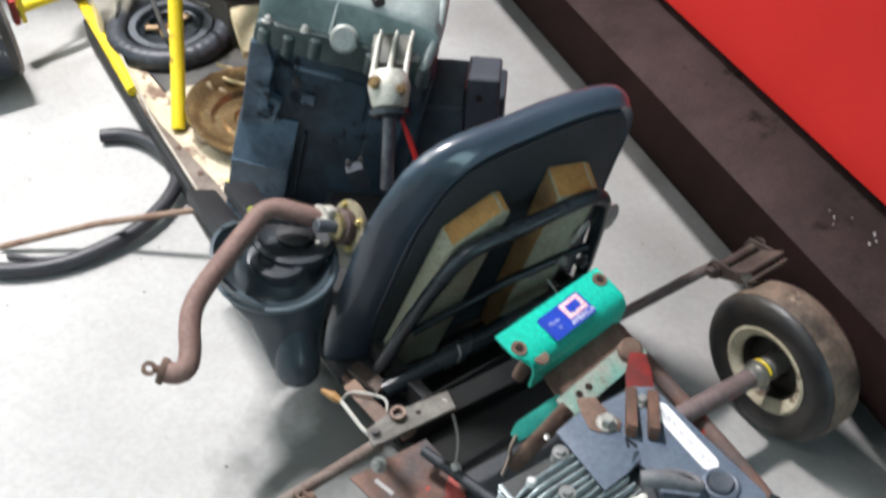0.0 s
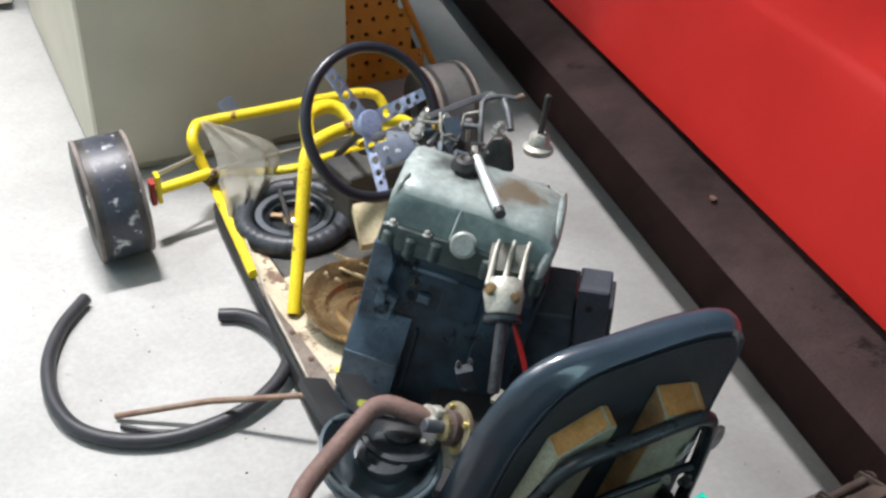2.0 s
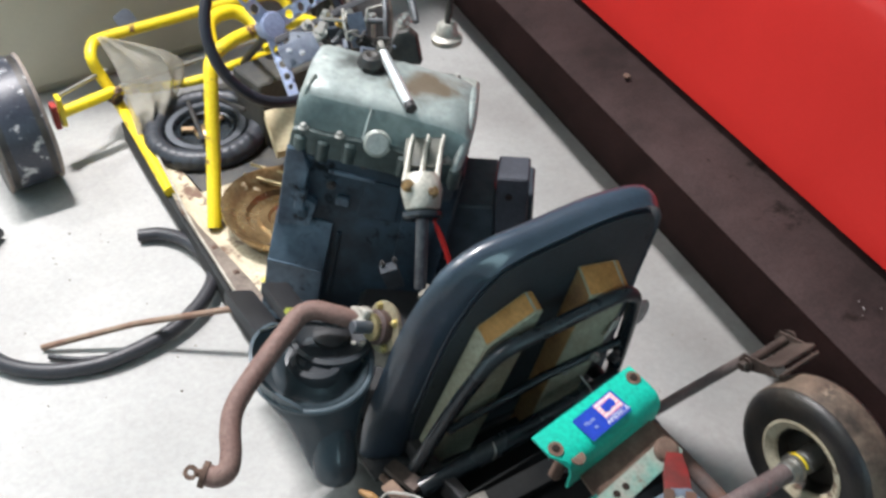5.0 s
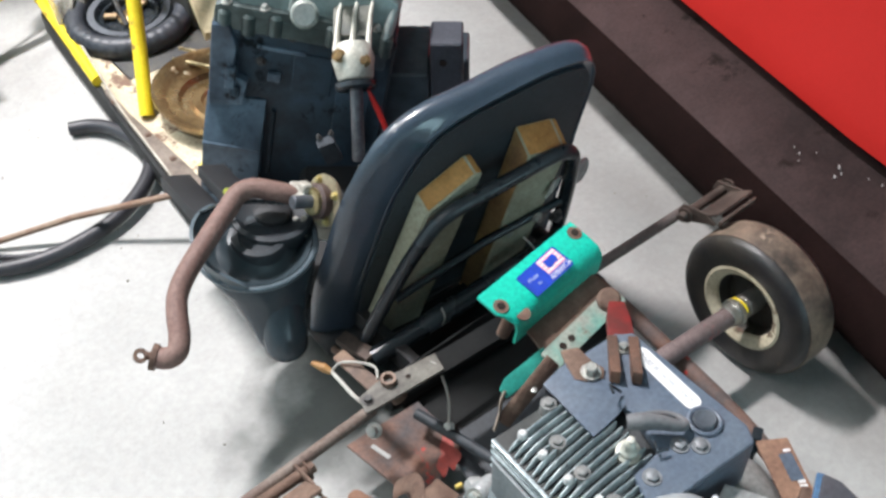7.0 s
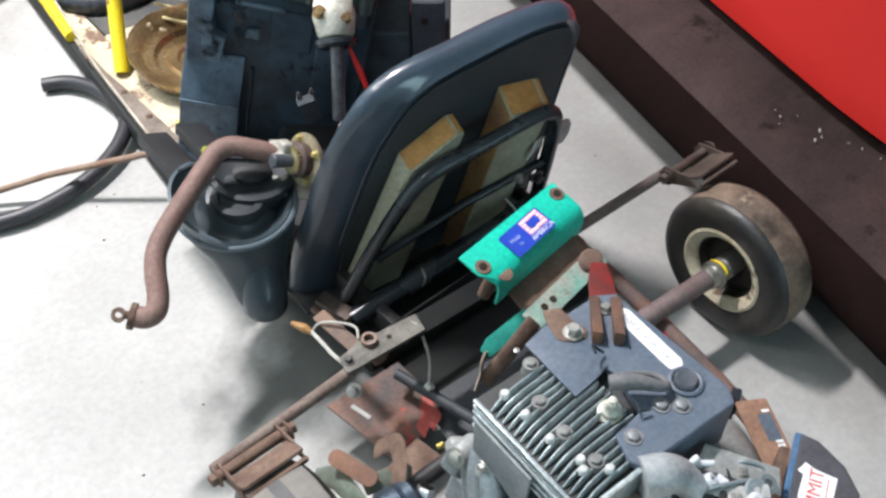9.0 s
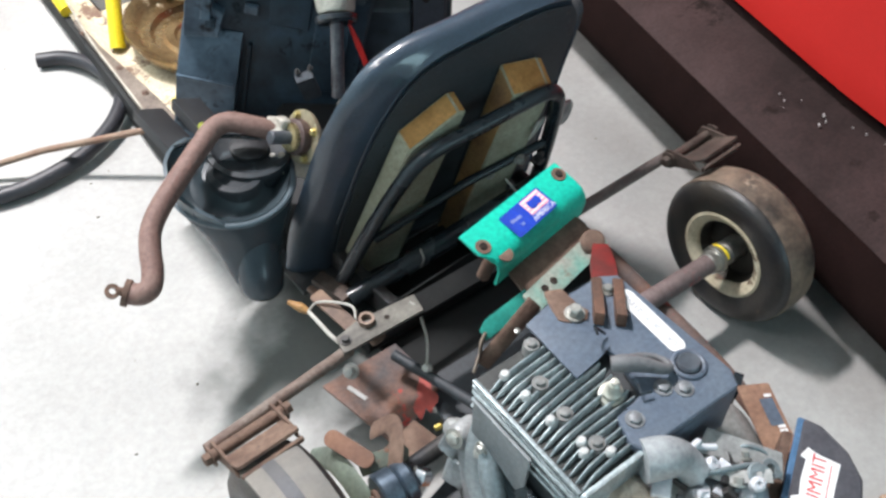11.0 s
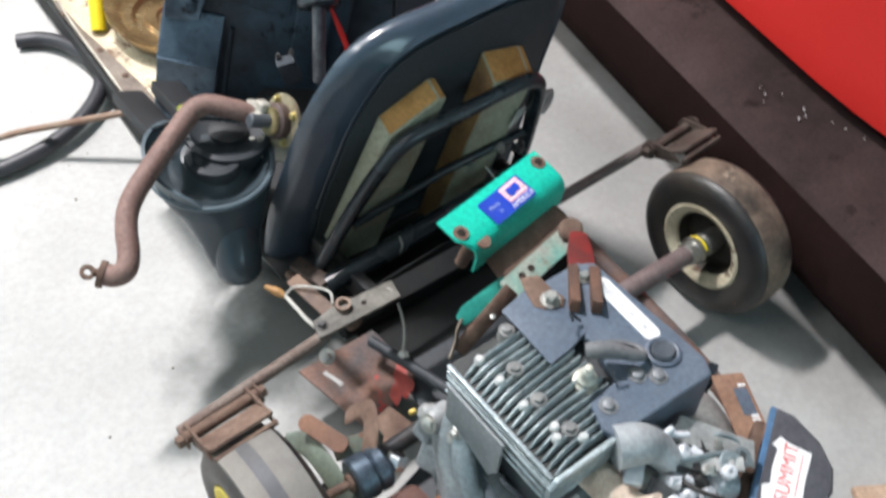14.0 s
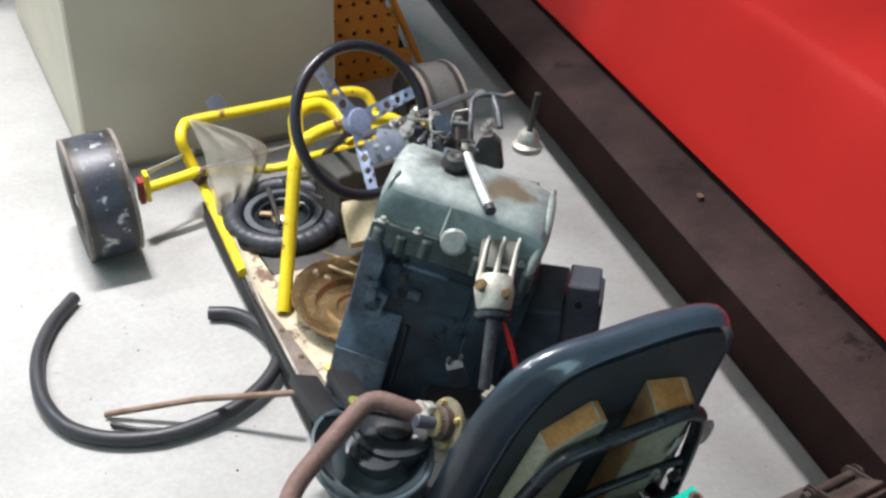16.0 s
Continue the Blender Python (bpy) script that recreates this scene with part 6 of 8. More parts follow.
def air_box():
    """Black moulded shroud with a rolled bright lip, tapering to a spout, beside the engine."""
    a = thing("fan_shroud", -0.23, 0.42, 0.0, "glossy blue-grey moulded shroud with a rolled lip beside the engine", "shroud")
    bm = bmesh.new()
    base = [((-0.161, 0.476, 0.205), 0.098), ((-0.162, 0.473, 0.198), 0.1), ((-0.164, 0.455, 0.168), 0.085), ((-0.17, 0.434, 0.142), 0.069), ((-0.178, 0.412, 0.116), 0.054), ((-0.184, 0.396, 0.096), 0.045), ((-0.19, 0.38, 0.08), 0.037), ((-0.192, 0.374, 0.07), 0.02), ((-0.192, 0.374, 0.066), 0.006)]
    rings = [[bm.verts.new(Vector(c) + Vector((r * math.cos(2 * math.pi * k / 36), r * math.sin(2 * math.pi * k / 36), 0.12 * r * math.sin(2 * math.pi * k / 36)))) for k in range(36)] for c, r in base]
    for p, q in zip(rings, rings[1:]):
        for k in range(36):
            bm.faces.new((p[k], p[(k + 1) % 36], q[(k + 1) % 36], q[k]))
    bm.faces.new(rings[-1])
    tube(bm, [(-0.15, 0.44, 0.165), (-0.162, 0.416, 0.148), (-0.175, 0.39, 0.118), (-0.186, 0.368, 0.085), (-0.19, 0.362, 0.064), (-0.191, 0.361, 0.056), (-0.191, 0.361, 0.054)], 0.036, seg=24, steps=3, radii=[0.012, 0.03, 0.038, 0.039, 0.037, 0.03, 0.012])
    part("body", bm, mat("dusty_black_moulding", (0.028, 0.041, 0.052), (0.042, 0.058, 0.07), 5, 0.2, bump=0.02, rough2=0.3, spots=0.02), a, angle=60)
    lipmat = mat("glossy_grey_lip", (0.085, 0.112, 0.13), (0.055, 0.076, 0.09), 10, 0.2, bump=0.02, spots=0.02)
    bm = tube(bmesh.new(), [Vector((-0.161, 0.476, 0.206)) + Vector((0.1 * math.cos(t), 0.1 * math.sin(t), 0.012 * math.sin(t))) for t in np.linspace(0, 2 * math.pi, 48)], 0.0055, seg=10, bent=False)
    part("rolled_lip", bm, lipmat, a, "glossy rolled lip")
    bm = lathe(bmesh.new(), [(0.099, 0.0), (0.094, 0.004), (0.086, 0.0), (0.078, -0.012), (0.068, -0.018), (0.058, -0.012), (0.05, 0.008), (0.046, 0.014), (0.03, 0.016), (0, 0.016)], pose(-0.161, 0.476, 0.206, 7, 0, 0), 44)
    part("collar", bm, mat("glossy_blue_grey_moulding", (0.018, 0.028, 0.034), (0.03, 0.044, 0.052), 6, 0.34, bump=0.02, rough2=0.5, spots=0.02), a, "glossy blue-grey collar")
    matt = mat("matt_black_steel", (0.0084, 0.0088, 0.0105), (0.0134, 0.0143, 0.0168), 10, 0.5, bump=0.05)
    # raised wall round the back of the lip
    bm = bmesh.new()
    arc = [radians(v) for v in range(95, 236, 10)]
    rows = []
    for v in arc:
        lift = 0.03 * math.sin(math.pi * (v - arc[0]) / (arc[-1] - arc[0])) ** 0.5 + 0.004
        c, q = math.cos(v), math.sin(v)
        rows.append([bm.verts.new((-0.161 + r * c, 0.476 + r * q, 0.206 + 0.012 * q + z)) for r, z in ((0.1, -0.004), (0.103, lift), (0.097, lift), (0.094, -0.004))])
    for p, q in zip(rows, rows[1:]):
        for k in range(4):
            bm.faces.new((p[k], p[(k + 1) % 4], q[(k + 1) % 4], q[k]))
    bm.faces.new(rows[0][::-1])
    bm.faces.new(rows[-1])
    part("back_wall", bm, lipmat, a, "raised grey wall of the shroud", angle=50)
    # two flat black rails that run under the pipe
    for p, q, w, lab in (((-0.172, 0.785, 0.135), (-0.182, 0.575, 0.175), 0.056, "matt black flat rail"), ((-0.118, 0.73, 0.17), (-0.135, 0.55, 0.212), 0.052, "matt black flat rail")):
        p, q = Vector(p), Vector(q)
        bm = bmesh.new()
        slab(bm, rounded((q - p).length, w, 0.003, 2), 0.02, frame_of((p + q) / 2, q - p, (0.9, 0.1, -0.35)) @ pose(0, 0, -0.01), 0.003)
        part("rail", bm, matt, a, lab)
    # black fan pots stacked over the collar
    gloss = mat("worn_black_pot", (0.006, 0.009, 0.012), (0.016, 0.022, 0.028), 12, 0.52, bump=0.1, rough2=0.75)
    bm = lathe(bmesh.new(), [(0.045, -0.03), (0.047, -0.004), (0.044, 0.002), (0.034, 0.004), (0.03, 0.0), (0, 0.0)], pose(-0.158, 0.466, 0.221, 4, 4, 0), 32)
    part("pot", bm, gloss, a, "worn black pot")
    bm = lathe(bmesh.new(), [(0.062, -0.05), (0.066, -0.012), (0.07, -0.01), (0.07, 0.0), (0.062, 0.003), (0.05, -0.004), (0.02, -0.004), (0, -0.002)], pose(-0.112, 0.5, 0.226, 2, 4, 0), 40)
    part("fan_disc", bm, gloss, a, "black rimmed fan disc")
    bm = lathe(bmesh.new(), [(0.03, -0.012), (0.032, 0.006), (0.026, 0.01), (0, 0.012)], pose(-0.112, 0.5, 0.226, 2, 4, 0), 24)
    part("fan_hub", bm, matt, a, "matt black hub")
    for pts in ([(-0.215, 0.56, 0.24), (-0.18, 0.53, 0.262), (-0.14, 0.5, 0.268), (-0.1, 0.47, 0.264)],):
        part("cable", tube(bmesh.new(), pts, 0.0036, seg=8), BLACKPLASTIC, a, "black cable")
    part("foot", cyl(bmesh.new(), (-0.12, 0.5, -0.088), (-0.12, 0.5, 0.15), 0.012), DARKSTEEL, a)
    bm = lathe(bmesh.new(), [(0, 0), (0.011, 0), (0.011, 0.003), (0, 0.003)], pose(-0.142, 0.6, 0.216, 13, 18, 0), 18)
    part("sticker", bm, mat("yellow_green_dot", (0.45, 0.5, 0.05), (0.1, 0.12, 0.03), 160, 0.5), a, "small round yellow-green sticker")
    a.scale = (0.94, 0.94, 0.94)
    a.location = (-0.254, 0.354, 0.084)


air_box()

# ---- hose and rod on the floor ----
bm = tube(bmesh.new(), [(-0.502, 1.404, 0.017), (-0.570, 1.313, 0.017), (-0.614, 1.204, 0.017), (-0.625, 1.081, 0.017), (-0.600, 0.979, 0.017), (-0.538, 0.910, 0.017), (-0.448, 0.870, 0.018), (-0.359, 0.865, 0.021), (-0.272, 0.883, 0.025), (-0.19, 0.935, 0.03), (-0.142, 1.015, 0.03), (-0.155, 1.126, 0.025), (-0.19, 1.19, 0.02), (-0.237, 1.218, 0.017)], 0.0155, seg=16)
single("hose", bm, HOSE, "thick black rubber hose lying in a loop on the floor", "hose")
bm = tube(bmesh.new(), [(-0.52, 0.985, 0.009), (-0.35, 0.90, 0.055), (-0.183, 0.788, 0.1)], 0.0065, bent=False, seg=10)
single("rusty_rod", bm, mat("rusty_rod_paint", (0.24, 0.17, 0.12), (0.17, 0.09, 0.06), 20, 0.6, wear=(0.4, 0.1, 0.08), amount=0.03, wear_scale=16), "thin rusty rod lying against the kart", "rod")
bm = tube(bmesh.new(), [(-0.515, 0.955, 0.006), (-0.47, 0.915, 0.008), (-0.43, 0.895, 0.008)], 0.0058, seg=10)
single("thin_hose", bm, HOSE, "short thin black hose lying beside the thick hose", "hose")
# ---- teal channel and links over the cross bar ----


def text(parent, body, m, size, material, name="lettering"):
    cu = bpy.data.curves.new(name, "FONT")
    cu.body, cu.size, cu.extrude, cu.align_x, cu.align_y = body, size, 0.0002, "CENTER", "CENTER"
    tmp = bpy.data.objects.new("tmp_text", cu)
    scene.collection.objects.link(tmp)
    dg = bpy.context.evaluated_depsgraph_get()
    me = bpy.data.meshes.new_from_object(tmp.evaluated_get(dg))
    bpy.data.objects.remove(tmp)
    bm = bmesh.new()
    bm.from_mesh(me)
    bpy.data.meshes.remove(me)
    bmesh.ops.transform(bm, matrix=m, verts=bm.verts)
    return part(name, bm, material, parent)


TX = Vector((0.98, 0.17, -0.01)).normalized()
TEALM = frame_of((0.066, 0.018, 0.364), TX, (-0.17, 0.95, 0.22))  # x along the channel, y towards the front, z up


def teal_channel():
    t = thing("teal_channel", 0.07, 0.02, 0.21, "teal painted steel channel with a blue sticker, above the cross bar", "channel")
    bm = bmesh.new()
    prof = [(0.036, 0.0), (0.0, 0.0), (-0.018, -0.002), (-0.028, -0.010), (-0.033, -0.022), (-0.035, -0.05), (-0.031, -0.05), (-0.029, -0.022), (-0.025, -0.013), (-0.016, -0.006), (0.0, -0.004), (0.036, -0.004)]
    h = 0.102
    rows = [[bm.verts.new(TEALM @ Vector((x * (1 if y > -0.01 or x > 0 else 0.86), y, z))) for y, z in prof] for x in (-h, h)]
    n = len(prof)
    for i in range(n):
        bm.faces.new((rows[0][i], rows[0][(i + 1) % n], rows[1][(i + 1) % n], rows[1][i]))
    bm.faces.new(rows[0][::-1])
    bm.faces.new(rows[1])
    ch = part("channel", bm, TEAL, t, angle=50)
    for x, y in ((-0.088, 0.004), (0.09, 0.018), (-0.07, -0.022)):
        part("rust_ring", lathe(bmesh.new(), [(0, 0.0012), (0.011, 0.0012), (0.011, -0.001), (0, -0.001)], TEALM @ pose(x, y, 0.0005 if y > -0.02 else -0.004), 20), RUST, ch, "rusty bolt ring")
    for x, y in ((-0.088, 0.004), (0.09, 0.018)):
        part("bolt_hole", lathe(bmesh.new(), [(0, 0.0028), (0.0055, 0.0025), (0.0058, 0.0), (0, 0.0)], TEALM @ pose(x, y, 0.001), 16), HOLE, ch)
    st = TEALM @ pose(0.004, 0.002, 0.0012, 0, 0, 2) @ Matrix.Diagonal((0.88, 0.88, 1, 1))
    bm = bmesh.new()
    slab(bm, rounded(0.096, 0.046, 0.004, 4), 0.0006, st, 0)
    lab = part("sticker", bm, BLUE, ch, "blue sticker with a flag")
    bm = bmesh.new()
    slab(bm, rounded(0.044, 0.029, 0.001, 2), 0.0004, st @ pose(0.022, 0.006, 0.0006), 0)
    part("flag", bm, PINK, lab, "striped flag map")
    for k in range(4):
        bm = bmesh.new()
        slab(bm, [(-0.021, -0.0013), (0.021, -0.0013), (0.021, 0.0013), (-0.021, 0.0013)], 0.0003, st @ pose(0.022, 0.0175 - 0.0072 * k, 0.00105), 0)
        part("stripe", bm, WHITE, lab)
    bm = bmesh.new()
    slab(bm, [(-0.014, -0.006), (-0.006, -0.009), (0.002, -0.006), (0.01, -0.008), (0.014, 0.0), (0.012, 0.008), (-0.004, 0.007), (-0.013, 0.008)], 0.0003, st @ pose(0.022, 0.006, 0.0014), 0)
    part("map_shape", bm, BLUE, lab)
    text(lab, "AMERICA", st @ pose(0.022, -0.0155, 0.0009), 0.0125, WHITE)
    text(lab, "Made", st @ pose(-0.026, 0.004, 0.0009), 0.0105, PALEINK)
    text(lab, "in", st @ pose(-0.024, -0.008, 0.0009), 0.0105, PALEINK)
    # rusty web and lower plate
    bm = bmesh.new()
    slab(bm, [(-0.075, -0.028), (0.085, -0.028), (0.08, 0.024), (-0.068, 0.024)], 0.004, TEALM @ pose(0.006, -0.05, -0.048, 8, 0, 0), 0.001)
    part("web", bm, RUST, t, "rusty web of the channel")
    bm = bmesh.new()
    slab(bm, rounded(0.165, 0.032, [0.004, 0.012, 0.004, 0.004], 4), 0.004, TEALM @ pose(0.004, -0.085, -0.042, 3, 0, 2), 0.001)
    pl = part("lower_plate", bm, mat("teal_and_rust_plate", (0.33, 0.29, 0.25), (0.12, 0.34, 0.28), 14, 0.5, 0.1, wear=(0.19, 0.12, 0.09), amount=0.3, wear_scale=16), t, "worn teal plate gone rusty at one end")
    for x in (-0.045, -0.026, 0.05):
        part("plate_hole", lathe(bmesh.new(), [(0, 0.0046), (0.0056, 0.0046), (0.0056, 0.004), (0, 0.004)], TEALM @ pose(x, -0.085, -0.042, 3, 0, 2), 16), HOLE, pl)
    bm = bmesh.new()
    slab(bm, [(-0.02, -0.012), (-0.01, -0.02), (0.012, -0.024), (0.02, -0.012), (0.012, 0.002), (0.006, 0.03), (-0.016, 0.034), (-0.02, 0.01)], 0.005, frame_of((-0.036, -0.17, 0.421), (1, -0.25, 0.02), (0.25, 1, 0.0)), 0.0018)
    tab = part("tab", bm, RUST, t, "rusty bolted tab")
    bolt(b2 := bmesh.new(), (-0.037, -0.181, 0.426), (0, 0, 1), 0.0085, 0.012)
    part("bolt", b2, BOLTGREY, tab)
    # teal wing with a folded edge, and the rusty arm under it
    bm = slab(bmesh.new(), [(-0.045, -0.01), (0.042, -0.012), (0.042, 0.012), (-0.03, 0.013), (-0.045, 0.006)], 0.003, frame_of((-0.028, -0.058, 0.292), (0.98, 0.05, 0.16), (-0.1, 0.8, 0.55)), 0.001)
    part("wing", bm, mat("dull_teal_wing", (0.03, 0.3, 0.24), (0.01, 0.22, 0.18), 14, 0.45, wear=(0.16, 0.12, 0.09), amount=0.14, wear_scale=24), t, "teal folded wing")
    bm = tube(bmesh.new(), [(-0.066, -0.06, 0.286), (-0.076, -0.064, 0.274), (-0.08, -0.068, 0.262), (-0.09, -0.074, 0.25), (-0.1, -0.08, 0.243)], 0.014, flat=0.16, seg=12)
    part("wing_tail", bm, mat("bare_grey_brown", (0.26, 0.22, 0.18), (0.16, 0.11, 0.08), 16, 0.5, 0.2), t, "bare tail of the wing")
    bm = tube(bmesh.new(), [(0.0, -0.08, 0.32), (-0.03, -0.084, 0.305), (-0.06, -0.082, 0.275), (-0.086, -0.08, 0.25)], 0.012, flat=0.3, seg=12)
    part("link_arm", bm, RUST, t, "rusty link arm")
    # lever: rusty head, red shank, forked rusty foot
    red = mat("red_lever_paint", (0.2, 0.012, 0.011), (0.07, 0.016, 0.013), 20, 0.5, wear=(0.07, 0.035, 0.022), amount=0.16, wear_scale=26)
    part("lever_head", lathe(bmesh.new(), [(0, 0), (0.015, 0), (0.0165, 0.003), (0.0165, 0.011), (0.013, 0.015), (0, 0.016)], along((0.1, -0.075, 0.366), (0.085, -0.095, 0.42)), 22), RUST, t, "rusty round lever head")
    lm = frame_of((0.066, -0.126, 0.388), (0.75, -0.66, 0.0), (0.56, 0.62, -0.3))
    bm = bmesh.new()
    slab(bm, [(-0.017, -0.062), (0.017, -0.062), (0.016, 0.0), (0.011, 0.044), (-0.01, 0.044), (-0.016, 0.0)], 0.012, lm, 0.003)
    lev = part("lever", bm, red, t, "dark red lever, rusty below")
    for x in (-0.013, 0.013):
        bm = bmesh.new()
        slab(bm, [(-0.0062, -0.042), (0.0062, -0.044), (0.0066, 0.03), (-0.0066, 0.03)], 0.018, lm @ pose(x, -0.085, -0.003, 6, 0, 0), 0.002)
        part("prong", bm, mat("dark_prong_rust", (0.06, 0.035, 0.025), (0.14, 0.07, 0.045), 30, 0.7, bump=0.5), lev, "rusty prong")
    # solid dark slab in place of the shaded gap
    part("web", slab(bmesh.new(), [(-0.012, -0.1), (0.012, -0.1), (0.012, -0.05), (-0.012, -0.05)], 0.004, lm @ pose(0, 0, -0.004), 0.001), HOLE, lev, "dark slab standing in for the shaded gap between the prongs")
    bolts(lev, STEEL, [(lm @ Vector((0, -0.075, 0.01)), (0, 0, 1), 0.006, 0.008)])
    for p, q in (((0.03, 0.06, 0.22), (0.04, 0.03, 0.345)), ((0.12, 0.068, 0.22), (0.12, 0.04, 0.345))):
        part("stay", cyl(bmesh.new(), p, q, 0.01), RUST, t)


teal_channel()

# ---- rear engine ----


def rear_engine():
    e = thing("small_engine", -0.06, -0.26, 0.078, "small engine with finned head and slate-grey shroud, on the kart", "engine")
    # head: outer walls follow the fins
    x0, x1, y0, y1, zt = -0.182, -0.075, -0.356, -0.172, 0.418
    bm = bmesh.new()
    box(bm, ((x0 + 0.03) / 2, (y0 + y1) / 2, zt - 0.02), (0.03 - x0 - 0.004, y1 - y0, 0.014), edge=0.006)
    slab(bm, [(-0.08, zt - 0.018), (0.026, zt - 0.018), (0.026, zt + 0.002), (-0.08, zt - 0.002)], 0.003, frame_of((0, y0 + 0.0015, 0), (1, 0, 0), (0, 0, 1)), 0.001)
    # plate darkened to put the shade of the fin gaps into its colour
    head = part("head_plate", bm, mat("fin_gap_shade_casting", (0.018, 0.02, 0.02), (0.04, 0.042, 0.04), 16, 0.5, 0.3, wear=(0.03, 0.03, 0.028), amount=0.1), e)
    n = 16
    for k in range(n):
        y = y0 + 0.004 + (y1 - y0 - 0.03) * k / (n - 1)
        bm = bmesh.new()
        bow = 0.004
        pts = []
        xe = -0.062 if k > 1 else -0.082
        for t in np.linspace(0, 1, 12):
            x = x0 + 0.004 + (xe - x0) * t
            yy = y + bow * math.sin(math.pi * t) + (0.012 if 6 <= k <= 11 else 0.006) * t * t
            pts.append((x, yy))
        lowz, topz = zt - 0.016, zt + 0.0015
        secs = []
        for i, (x, yy) in enumerate(pts):
            drop = 0.012 if i == 0 else 0.004 if i == 1 else 0.0
            secs.append([bm.verts.new((x, yy + dy, z - (drop if z > lowz else 0))) for dy, z in ((-0.0019, lowz), (-0.0013, topz - 0.0012), (-0.0005, topz), (0.0005, topz), (0.0013, topz - 0.0012), (0.0019, lowz))])
        for a, b in zip(secs, secs[1:]):
            for i in range(6):
                bm.faces.new((a[i], a[(i + 1) % 6], b[(i + 1) % 6], b[i]))
        bm.faces.new(secs[0][::-1])
        bm.faces.new(secs[-1])
        part("fin", bm, FINS, e)
    # head bolts on bosses and their bright rivets
    bosses = [(-0.105, -0.182), (-0.132, -0.229), (-0.137, -0.276), (-0.134, -0.324)]
    hb = mat("grey_head_bolt", (0.16, 0.165, 0.165), (0.25, 0.25, 0.24), 30, 0.45, 0.5)
    for x, y in bosses:
        bm = lathe(bmesh.new(), [(0, -0.012), (0.0105, -0.012), (0.0095, 0.001), (0.008, 0.003), (0, 0.003)], pose(x, y, zt), 20)
        part("head_bolt", bolt(bm, (x, y, zt + 0.002), (0, 0, 1), 0.0065, 0.006), hb, e, "grey head bolt on its boss")
    peg = mat("bright_alloy_peg", (0.6, 0.61, 0.6), (0.4, 0.41, 0.4), 30, 0.4, 0.3)
    for x, y in ((-0.157, -0.197), (-0.156, -0.232), (-0.155, -0.273), (-0.153, -0.325), (-0.146, -0.313), (-0.129, -0.341)):
        part("rivet", lathe(bmesh.new(), [(0, 0.0), (0.0062, 0.0), (0.006, 0.006), (0.004, 0.0085), (0, 0.009)], pose(x, y, zt - 0.001), 14), peg, e, "bright cast peg")
    # spark plug with lead
    bm = bmesh.new()
    P = Vector((-0.074, -0.285, zt - 0.004))
    lathe(bm, [(0, -0.008), (0.015, -0.008), (0.015, 0.002), (0.0115, 0.004), (0.0115, 0.012), (0.0085, 0.014), (0.007, 0.018), (0.0062, 0.03), (0.0042, 0.032), (0.0042, 0.038), (0, 0.039)], pose(*P, 8, -10, 0), 18)
    part("spark_plug", bm, mat("plug_white", (0.62, 0.6, 0.52), (0.45, 0.44, 0.38), 40, 0.35, 0.4), e, "pale spark plug")
    bm = tube(bmesh.new(), [(-0.064, -0.268, zt + 0.026), (-0.052, -0.277, zt + 0.028), (-0.034, -0.291, zt + 0.026), (-0.016, -0.306, zt + 0.02), (-0.006, -0.304, zt + 0.016), (-0.006, -0.29, zt + 0.014), (-0.018, -0.276, zt + 0.014), (-0.034, -0.268, zt + 0.014), (-0.045, -0.272, zt + 0.012)], 0.01, radii=[0.009, 0.0105, 0.009, 0.0065, 0.0045, 0.0035, 0.0035, 0.0035, 0.0035])
    part("plug_lead", bm, mat("grey_rubber_boot", (0.10, 0.105, 0.11), (0.15, 0.15, 0.155), 15, 0.55), e, "grey rubber plug boot and lead")
    rods(e, BLACKPLASTIC, [([(-0.05, -0.3, zt + 0.012), (-0.058, -0.312, zt + 0.014), (-0.045, -0.316, zt + 0.012)], 0.0018), ([(-0.03, -0.225, zt + 0.01), (-0.045, -0.22, zt + 0.03), (-0.052, -0.232, zt + 0.034)], 0.0018)], "lead_tail")
    # shroud
    bm = bmesh.new()
    slab(bm, [(-0.05, -0.152), (0.03, -0.152), (0.05, -0.165), (0.056, -0.345), (0.045, -0.366), (-0.1, -0.362), (-0.106, -0.347), (-0.094, -0.313), (-0.05, -0.308), (-0.036, -0.25), (-0.05, -0.2)], 0.012, Matrix.Translation((0, 0, zt - 0.008)), 0.004, 3)
    sh = part("shroud", bm, SHROUD, e, "slate-grey pressed shroud")
    bm = bmesh.new()
    slab(bm, [(0.03, 0.32), (0.05, 0.32), (0.05, 0.405), (0.03, 0.405)], 0.2, frame_of((0.0, -0.15, 0), (1, 0, 0), (0, 0, 1)), 0.004)
    slab(bm, [(-0.055, 0.36), (0.05, 0.33), (0.05, 0.409), (-0.055, 0.409)], 0.012, frame_of((0.0, -0.352, 0), (1, 0, 0), (0, 0, 1)), 0.004)
    part("shroud_side", bm, SHROUD, sh)
    bm = bmesh.new()
    slab(bm, [(-0.093, -0.158), (-0.05, -0.15), (-0.028, -0.165), (-0.034, -0.24), (-0.06, -0.246), (-0.096, -0.25)], 0.003, pose(0, 0, zt + 0.003, 0, 0, 0), 0.001)
    ap = part("baffle_plate", bm, SHROUD, e, "flat grey baffle plate")
    bm = bmesh.new()
    bolt(bm, (-0.108, -0.16, zt + 0.006), (0, 0, 1), 0.004, 0.003, False)
    part("screw", bm, BOLTGREY, ap)
